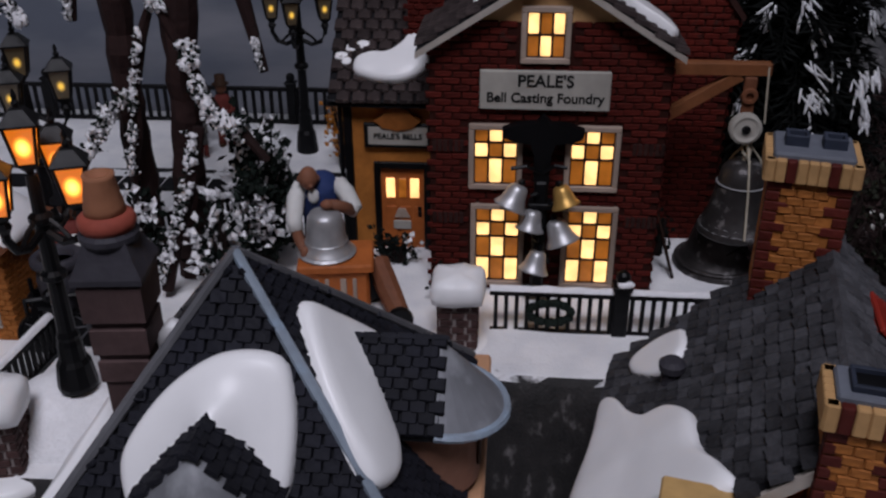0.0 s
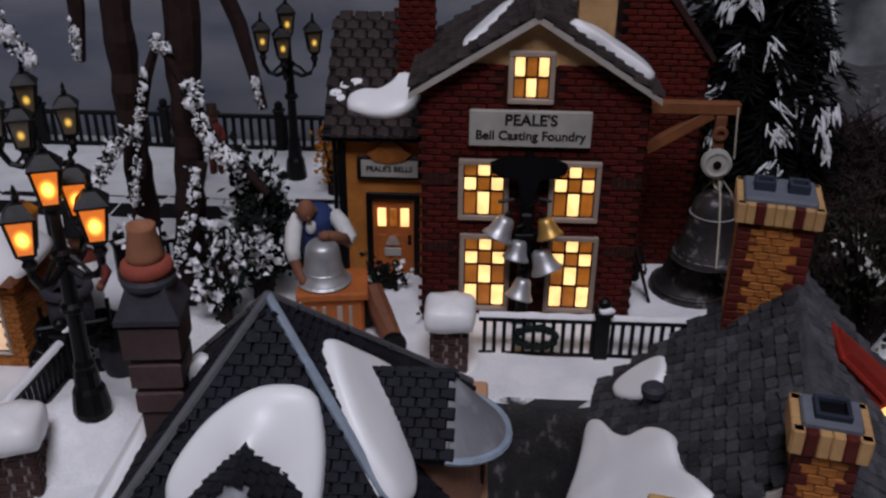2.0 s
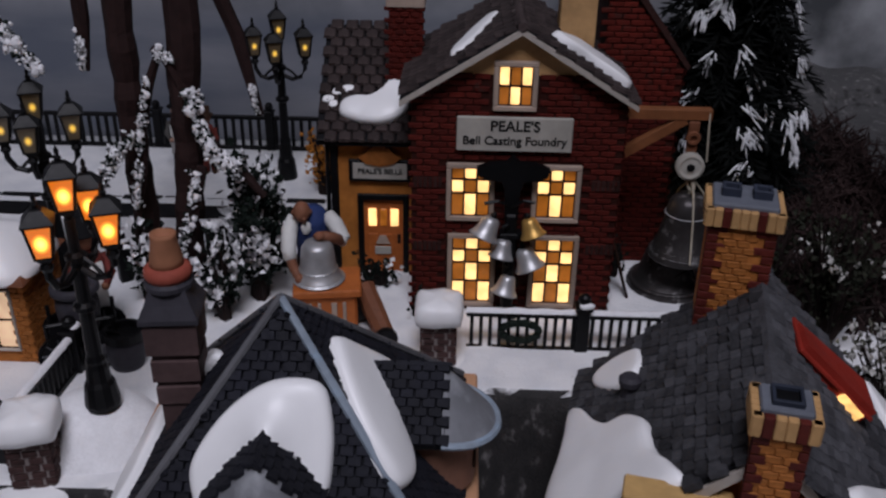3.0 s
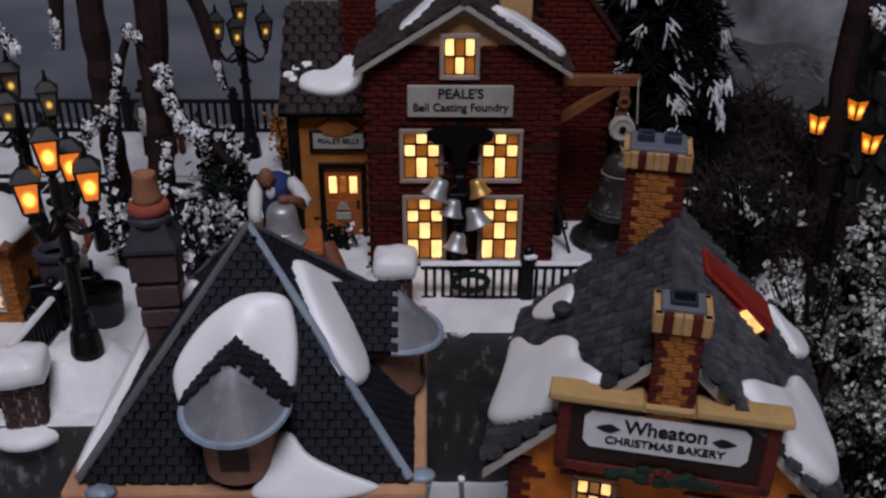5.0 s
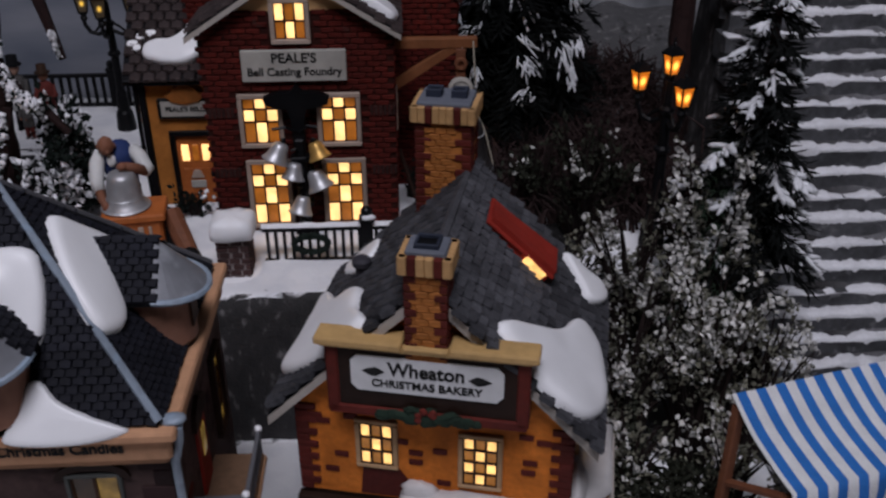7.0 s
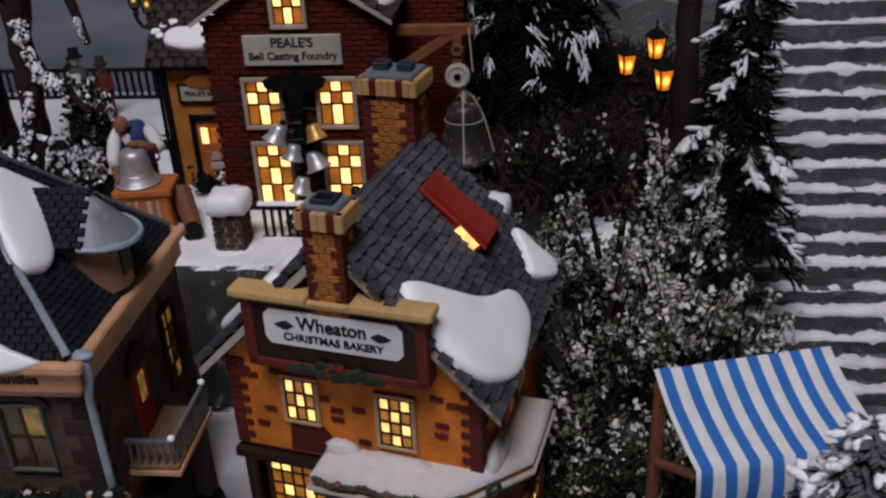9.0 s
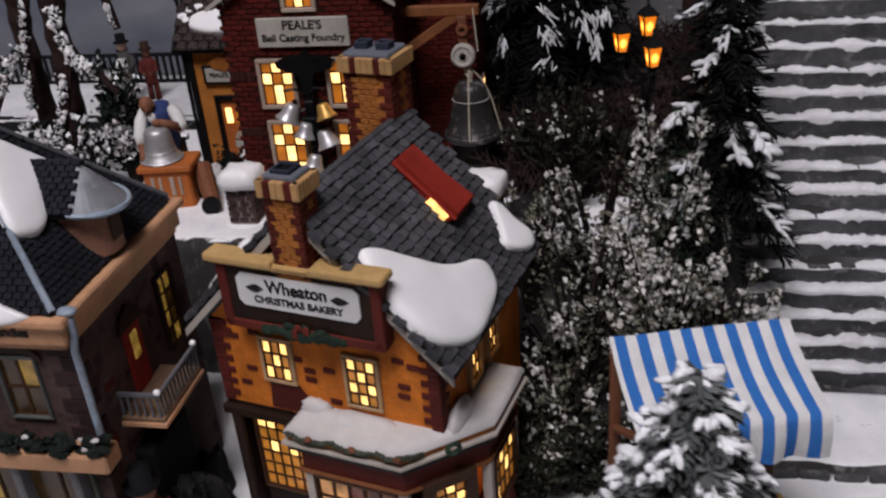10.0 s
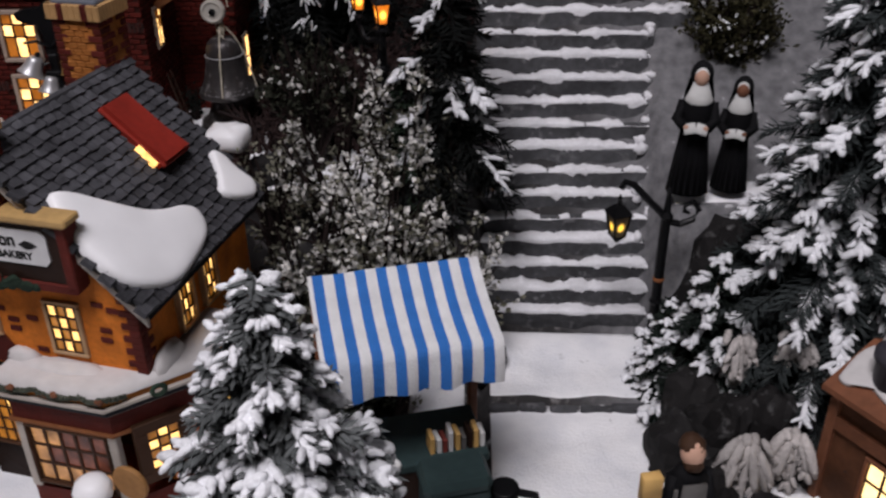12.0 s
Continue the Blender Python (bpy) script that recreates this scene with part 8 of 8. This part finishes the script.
build_bell_bench()
for x, y, rx, rz, n, sd in ((-3.9, 42.6, 1.4, 1.3, 260, 201), (-1.5, 39.0, 0.55, 2.0, 120, 202), (10.4, 44.5, 0.5, 2.4, 90, 203)):
    build_bush(x, y, 15, rx, 0.6, rz, sd, n, "small black-green shrub by the wall", leaf=M_NEEDLE, frost=0.06, size=0.35, twigs=14, name="shrub")


def build_wreath():
    w = Form()
    ring = [(1.0 * math.cos(k * 0.15), 0.05 * math.sin(3 * k), 0.55 * math.sin(k * 0.15) + 0.6) for k in range(44)]
    w.tube(ring, [0.15 + 0.08 * abs(math.sin(k * 2.3)) for k in range(44)], 7)
    solid("wreath", w, M_NEEDLE, "dark green wreath hung on the iron fence", "wreath", 4.1, 35.7, 15.6)


build_wreath()


# ---- cart and snow bank beside the street lamp ----
def build_snow_bank(x, y, z, rx, ry, h):
    f = Form()
    n, rings = 32, 8
    v = []
    for k in range(rings):
        q = k / (rings - 1)
        for i in range(n):
            a = 2 * math.pi * i / n
            r = (1 - q) * (1 + 0.10 * noise.noise(Vector((math.cos(a) * 1.7, math.sin(a) * 1.7, 4.0))))
            v.append((rx * r * math.cos(a), ry * r * math.sin(a), h * (1 - (1 - q) ** 2.6) + 0.08 * noise.noise(Vector((r * math.cos(a) * 3, r * math.sin(a) * 3, 8))) - 0.1))
    f.add(v, [(k * n + i, k * n + (i + 1) % n, (k + 1) * n + (i + 1) % n, (k + 1) * n + i) for k in range(rings - 1) for i in range(n)])
    solid("snow_bank", f, M_SNOWDUST, "low trodden bank of snow round the foot of the street lamp", "snow", x, y, z, 0, smooth=True, kind="stuff")


build_snow_bank(-16.1, 27.7, 15.0, 3.5, 3.1, 2.05)


def build_cart():
    c = thing("barrel_cart", "black iron cart with spoked wheels carrying a grey tub", "cart", -18.9, 34.0, 15, 20)
    f = Form()
    f.box(-1.7, 1.7, -1.1, 1.1, 1.2, 1.6, e=0.08)
    part("bed", f, M_BLACK, c)
    for x, y in ((-1.1, -1.25), (1.1, -1.25), (-1.1, 1.25), (1.1, 1.25)):
        wh = thing("wheel", "", "")
        wh.parent = c
        wh.matrix_basis = pose(x * U, y * U, 1.08 * U, 90, 0, 0)
        f = Form()
        f.lathe([(0.96, -0.12), (1.08, -0.12), (1.08, 0.12), (0.96, 0.12), (0.9, 0)], 24)
        part("rim", f, M_BLACK, wh)
        f = Form()
        for k in range(8):
            a = k * math.pi / 4
            f.tube([(0, 0, 0), (0.97 * math.cos(a), 0.97 * math.sin(a), 0)], 0.05, 5)
        f.lathe([(0.25, -0.2), (0.3, 0), (0.25, 0.2)], 10)
        part("spoke_star", f, M_LEADDULL, wh)
    f = Form()
    for sx in (-1.6, 1.6):
        f.tube([(sx, -1.0, 1.6), (sx, -1.0, 2.8)], 0.12, 6)
        f.tube([(sx, 1.0, 1.6), (sx, 1.0, 2.8)], 0.12, 6)
    f.tube([(-1.6, -1.0, 2.7), (1.6, -1.0, 2.7)], 0.12, 6)
    part("side_rail", f, M_BLACK, c, kind="stuff")
    t = thing("tub", "round grey tub with a rolled rim", "tub", -18.9, 34.0, 16.6)
    f = Form()
    f.lathe([(0.8, 0), (1.0, 0.3), (1.1, 1.6), (1.0, 2.4)], 20)
    part("body", f, M_CHIMGREY, t, smooth=True)
    f = Form()
    f.lathe([(0.8, 2.4), (1.0, 2.3), (1.22, 2.45), (1.22, 2.75), (1.0, 2.9), (0.8, 2.75), (0.7, 2.2), (0.66, 1.2)], 20)
    part("rim", f, M_CHIMGREY, t, smooth=True)
    t2 = thing("wooden_barrel", "open grey barrel with a black iron rim in the snow", "barrel", -16.5, 33.4, 14.9)
    f = Form()
    f.lathe([(0.8, 0), (0.95, 0.6), (1.0, 1.4), (0.96, 2.0), (0.85, 2.0), (0.8, 0.5), (0, 0.5)], 20)
    part("body", f, M_CHIMGREY, t2, smooth=True)
    f = Form()
    f.lathe([(0.97, 1.75), (1.06, 1.8), (1.06, 2.25), (0.84, 2.25), (0.84, 1.9)], 20)
    part("rim", f, M_BLACK, t2)


build_cart()
def build_cottage():
    c = thing("cottage", "small brick cottage with glowing panes for its bright wall and snow roof", "house", -23.5, 33.6, 15)
    rng = random.Random(61)
    w = Form()
    w.wall(-2.3, 2.3, 0, 4.9, -0.3, 0.1, [(-1.7, 1.5, 0.8, 4.3)])
    wall = part("wall", w, M_CHIMBRICK, c, "orange brick wall")
    for x0, x1, y0, y1 in ((-2.3, -1.9, 0.1, 4.0), (1.9, 2.3, 0.1, 4.0), (-1.9, 1.9, 3.6, 4.0)):
        part("side_wall", Form().box(x0, x1, y0, y1, 0, 4.9), M_CHIMBRICK, c)
    courses(wall, upright(0, -0.3, 0), [(1.55, 0), (2.28, 0), (2.28, 4.8), (1.55, 4.8)], 0.5, 0.28, M_CHIMBRICK, rng, "brick", 0.03, 0.04, kind="wall", limit=60)
    courses(wall, upright(2.3, 0, 0, 90), [(-0.3, 0), (3.9, 0), (3.9, 4.8), (-0.3, 4.8)], 0.5, 0.28, M_CHIMBRICK, rng, "brick", 0.03, 0.04, kind="wall", limit=120)
    # glowing panes added in place of the bright warm wall
    lit_window(c, upright(-0.1, -0.2, 2.55), 3.1, 3.4, 3, 2, {(i, j) for i in range(3) for j in range(2)}, 0.14, M_TRIM, G_COTTAGE, G_COTTAGE, bar=0.1)
    r = Form()
    r.add([(-2.8, -1.0, 4.9), (2.7, -1.0, 4.9), (2.7, 4.4, 4.9), (-2.8, 4.4, 4.9), (-1.2, 1.7, 6.6), (1.2, 1.7, 6.6)], [(3, 2, 1, 0), (0, 1, 5, 4), (1, 2, 5), (2, 3, 4, 5), (3, 0, 4)])
    part("roof", r, M_BROWNWOOD, c, "low hipped roof under snow")
    f = Form()
    n = 26
    v = []
    for sc, zz in ((1.02, 4.78), (1.06, 5.0), (1.0, 5.35), (0.8, 5.95), (0.5, 6.7), (0.2, 6.95)):
        for i in range(n):
            a = 2 * math.pi * i / n
            k = (abs(math.cos(a)) ** 4 + abs(math.sin(a)) ** 4) ** -0.25
            q = sc * (1 + 0.05 * noise.noise(Vector((math.cos(a) * 2, math.sin(a) * 2, zz))))
            v.append((-0.05 + 2.75 * k * math.cos(a) * q, 1.7 + 2.7 * k * math.sin(a) * q, zz + (0.14 * noise.noise(Vector((math.cos(a) * 3, math.sin(a) * 3, 1))) if zz < 5 else 0)))
    f.add(v, [(k * n + i, k * n + (i + 1) % n, (k + 1) * n + (i + 1) % n, (k + 1) * n + i) for k in range(5) for i in range(n)] + [tuple(range(5 * n, 6 * n))])
    part("snow_cap", f, M_SNOW, c, "thick glazed snow on the roof", smooth=True)


build_cottage()
build_fence(0, 7.5, 0, 0, "fence by the street lamp", (0.2, 7.2), snow=True, label="low black iron fence at the terrace edge").matrix_basis = pose(-19.4 * U, 25.5 * U, 14.9 * U, 0, 0, 86)

f = Form()
for i in range(14):
    f.box(-48 + i * 3.0, -48 + i * 3.0 + 2.9, 54.2, 54.9, 13.6, 15.0 + 0.08 * math.sin(i * 1.7), e=0.1)
    f.box(-48 + i * 3.0, -48 + i * 3.0 + 2.9, 51.2, 53.4, 13.6, 15.06 + 0.05 * math.sin(i * 2.3), e=0.08)
solid("lake_kerb", f, M_BLACK, "dark kerb stones along the lake terrace", "kerb", kind="structure")


# ---- market stall ----
def build_stall():
    s = thing("market_stall", "wooden market stall with a blue and white striped awning", "market stall", 26.85, 17.9, 6, 14.5)
    W, D, ZB, ZF, ZV = 7.8, 4.35, 12.5, 11.0, 8.95
    n = 17
    cuts = [-W / 2, -W / 2 + 0.2] + [-W / 2 + 0.2 + (W - 0.65) * k / 15 for k in range(1, 16)] + [W / 2]
    for x in (-W / 2 + 0.25, W / 2 - 0.25):
        f = Form()
        f.box(x - 0.22, x + 0.22, -0.35, 0.1, 0, ZB - 0.5, e=0.05)
        part("post", f, M_BROWNWOOD, s)
        f = Form()
        f.tube([(x, -0.2, ZB - 4.6), (x, -D + 0.5, ZF - 0.7)], 0.2, 6)
        part("brace", f, M_BROWNWOOD, s)
    for i in range(n):
        x0, x1 = cuts[i], cuts[i + 1]
        f = Form()
        v = []
        rows = []
        for k in range(9):
            t = k / 8
            rows.append((0.15 - (D + 0.15) * t, ZB + (ZF - ZB) * t - 0.38 * math.sin(math.pi * t) * (1 - 0.3 * t)))
        for k in range(1, 6):
            rows.append((-D - 0.12 * math.sin(k * 0.7) - 0.05 * k, ZF - (ZF - ZV) * k / 5))
        for y, z in rows:
            for x in (x0, (x0 + x1) / 2, x1):
                hang = max(0, ZF - z) * 0.08
                v.append((x, y + hang * math.sin(x * 3.1), z + 0.06 * noise.noise(Vector((x * 0.6, y * 0.6, 5))) + (0.10 * abs(math.sin(x * 2.2)) if z < ZV + 0.1 else 0)))
        m = len(rows)
        top = [(k * 3 + j, k * 3 + 3 + j, k * 3 + 4 + j, k * 3 + 1 + j) for k in range(m - 1) for j in range(2)]
        f.add(v, top)
        f.add([(a, b, c - 0.05) for a, b, c in v], [q[::-1] for q in top])
        part("awning_stripe", f, M_BLUE if i % 2 else M_WHITECLOTH, s, "blue canvas stripe" if i % 2 else "white canvas stripe", smooth=True)
    f = Form()
    f.box(-W / 2 + 0.4, W / 2 - 0.4, -D + 0.4, -0.3, 3.9, 4.3, e=0.06)
    part("counter", f, M_GREENCHEST, s, "dark green counter top")
    f = Form()
    f.box(-W / 2 + 0.5, W / 2 - 0.5, -D + 0.5, -0.4, 0.0, 3.9, e=0.06)
    part("counter_base", f, M_DARKWOOD, s)
    # goods on and before the counter
    rng = random.Random(9)
    tone = [M_BOOK, M_CLOTHWHITE, M_CLOTHRED, M_SIGNWHITE, M_BOOK, M_CLOTHGREY, M_DARKWOOD]
    R = pose(26.85, 17.9, 6, 0, 0, 14.5)
    for k in range(9):
        p = R @ Vector((0.9 + k * 0.30, -D + 1.3, 4.3))
        b = Form()
        b.box(-0.11, 0.11, -0.4, 0.4, 0, 0.95 + rng.uniform(-0.25, 0.2), e=0.03)
        solid("book", b, tone[k % 7], "small upright book on the stall counter", "book", p.x, p.y, p.z, 18.8 + rng.uniform(-6, 6), "books on the stall")
    for k in range(3):
        p = R @ Vector((-2.6 + k * 0.75, -D + 0.8, 4.3))
        b = Form()
        b.box(-0.28, 0.28, -0.6, 0.6, 0, 0.28, e=0.12)
        solid("parcel", b, M_CLOTHWHITE, "white wrapped parcel on the stall counter", "parcel", p.x, p.y, p.z, 40, "parcels on the stall")
    ch = thing("tin_chest", "dark green tin chest in front of the stall", "chest", 29.6, 13.5, 5.7, 14)
    f = Form()
    f.box(-1.5, 1.5, -1.0, 1.0, 0, 4.4, e=0.2)
    part("body", f, M_GREENCHEST, ch)
    f = Form()
    f.box(-1.6, 1.6, -1.1, 1.1, 4.4, 5.0, e=0.3)
    part("lid", f, M_GREENCHEST, ch)
    ju = thing("iron_jug", "black iron jug with a curved handle", "jug", 31.9, 13.6, 5.7)
    f = Form()
    f.lathe([(0.75, 0), (1.0, 0.6), (0.95, 2.2), (0.6, 3.2), (0.66, 3.8), (0.55, 3.8)], 14)
    part("body", f, M_BLACK, ju, smooth=True)
    f = Form()
    f.tube([(0.5, 0, 3.5), (1.4, 0, 3.3), (1.7, 0, 2.2), (0.9, 0, 1.2)], 0.2, 7)
    part("handle", f, M_BLACK, ju)


build_stall()


# ---- kiosk and rocks at the foot of the bank ----
def build_kiosk():
    k = thing("wooden_kiosk", "small brown wooden kiosk with a lit window and snowy roof", "kiosk", 50.85, 16.26, 4.9, 32)
    f = Form()
    f.wall(-2.4, 2.4, 0, 8.3, -2.3, -1.9, [(-0.2, 1.7, 2.6, 5.2)], m=pose(0, 0, 0, 0, 0, -90))
    part("wall", f, M_KIOSK, k, "dark brown plank wall with a window")
    for x0, x1, y0, y1 in ((-1.9, 2.3, -2.4, -2.0), (-1.9, 2.3, 2.0, 2.4), (1.9, 2.3, -2.0, 2.0)):
        part("wall", Form().box(x0, x1, y0, y1, 0, 8.3), M_KIOSK, k)
    for y in (-2.4, 2.4):
        part("corner_post", Form().box(-2.6, -2.2, y - 0.25, y + 0.25, 0, 8.2, e=0.06), M_BROWNWOOD, k)
    part("wall_plate", Form().box(-2.55, -2.25, -2.6, 2.6, 5.6, 6.3, e=0.06), M_BROWNWOOD, k)
    lit_window(k, upright(-2.28, -0.75, 3.9, -90), 1.7, 2.3, 2, 2, {(0, 0), (1, 0), (0, 1), (1, 1)}, 0.2, M_BROWNWOOD, G_KIOSK, G_KIOSK, bar=0.12)
    r = Form()
    r.slab([(-3.2, 8.1), (0, 9.5), (3.2, 8.1), (3.2, 7.8), (0, 9.15), (-3.2, 7.8)][::-1], -2.8, 2.8)
    roof = part("roof", r, M_BROWNWOOD, k, "dark brown board roof")
    for m in (basis((-3.2, 2.8, 8.15), (0, -1, 0), (3.2, 0, 1.4)), basis((3.2, -2.8, 8.15), (0, 1, 0), (-3.2, 0, 1.4))):
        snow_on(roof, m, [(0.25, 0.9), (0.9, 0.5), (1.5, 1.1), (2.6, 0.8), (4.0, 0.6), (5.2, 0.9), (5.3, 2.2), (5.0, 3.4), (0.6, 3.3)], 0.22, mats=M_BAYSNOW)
    f = Form()
    f.lathe([(0.9, 8.2), (0.9, 10.0), (1.1, 10.1), (1.1, 10.5), (0.75, 10.6), (0.6, 10.6)], 18, 0, Matrix.Translation((-1.4, 0.6, 0)))
    part("stove_pipe", f, M_CHIMGREY, k, smooth=True)


build_kiosk()


def boulder(x, y, z, sx, sy, sz, seed, label="rough dark boulder dusted with snow"):
    f = Form()
    n, rings = 18, 11
    v = []
    for i in range(rings + 1):
        t = math.pi * i / rings
        for j in range(n):
            a = 2 * math.pi * j / n
            d = Vector((math.sin(t) * math.cos(a), math.sin(t) * math.sin(a), -math.cos(t)))
            q = 1 + 0.35 * noise.noise(d * 1.6 + Vector((seed, 0, 0))) + 0.16 * noise.noise(d * 4.5 + Vector((0, seed, 0)))
            v.append((d.x * sx * q, d.y * sy * q, d.z * sz * q))
    f.add(v, [(i * n + j, i * n + (j + 1) % n, (i + 1) * n + (j + 1) % n, (i + 1) * n + j) for i in range(rings) for j in range(n)])
    solid("boulder", f, M_ROCK, label, "rock", x, y, z + sz * 0.4, seed * 30, "boulders")


for i, (x, y, z, sx, sy, sz) in enumerate(((41.2, 19.4, 5.4, 1.5, 1.6, 2.4), (43.4, 19.8, 5.4, 2.2, 1.8, 3.2), (42.4, 22.4, 5.6, 1.7, 1.6, 2.6), (46.0, 19.6, 5.4, 2.0, 1.8, 3.4), (41.8, 16.6, 5.3, 1.6, 1.5, 2.2), (45.3, 15.0, 5.0, 2.2, 1.6, 1.5), (47.2, 13.2, 4.8, 1.6, 1.6, 1.4), (43.0, 14.0, 5.0, 1.4, 1.3, 0.9), (39.3, 11.4, 5.2, 1.7, 1.5, 1.0), (2.1, 16.6, 5.6, 1.3, 2.3, 3.0), (2.4, 14.4, 5.6, 1.2, 1.3, 1.7), (1.9, 19.4, 5.6, 1.0, 1.4, 2.2), (45.5, 29.0, 7, 3.6, 2.2, 5.6), (31.0, 27.0, 6, 1.3, 1.5, 1.6), (17.6, 34.6, 14.4, 1.6, 1.4, 1.4), (18.6, 36.6, 14.5, 2.0, 1.6, 1.3))):
    boulder(x, y, z, sx, sy, sz, i + 1)


def build_front_props():
    """A snow-capped post and a round tan board before the bakery window."""
    p = thing("snow_capped_post", "short dark post under a round cap of snow", "post", 13.1, 13.1, 5.9)
    part("shaft", Form().lathe([(0.5, 0), (0.5, 0.3), (0.34, 0.5), (0.32, 2.9), (0.6, 3.0), (0.6, 3.1)], 12), M_BLACK, p)
    f = Form()
    f.lathe([(0.55, 3.05), (0.84, 3.2), (0.9, 3.6), (0.74, 4.0), (0.4, 4.2), (0.05, 4.25)], 18)
    part("snow_cap", f, M_SNOW, p, "round cap of snow", smooth=True)
    b = thing("round_board", "tan round-topped wooden board on a stake", "sign board", 15.0, 13.3, 5.9, -20)
    part("stake", Form().box(-0.12, 0.12, -0.1, 0.1, 0, 3.4), M_DARKWOOD, b)
    f = Form()
    f.lathe([(0.9, -0.12), (0.95, 0), (0.9, 0.12)], 22, 0, Matrix.Translation((0, -0.2, 4.0)) @ pose(0, 0, 0, 90, 0, 0))
    part("board", f, M_TANBOARD, b, "tan wooden disc")


build_front_props()
for x, y, rx, rz, n, sd in ((3.5, 14.6, 1.0, 5.6, 500, 411), (2.9, 12.2, 1.2, 4.2, 450, 412)):
    build_bush(x, y, 5.9, rx, 0.9, rz, sd, n, "black-green shrub with specks of frost by the candle shop", leaf=M_NEEDLE, frost=0.16, size=0.34, twigs=16, name="shrub")
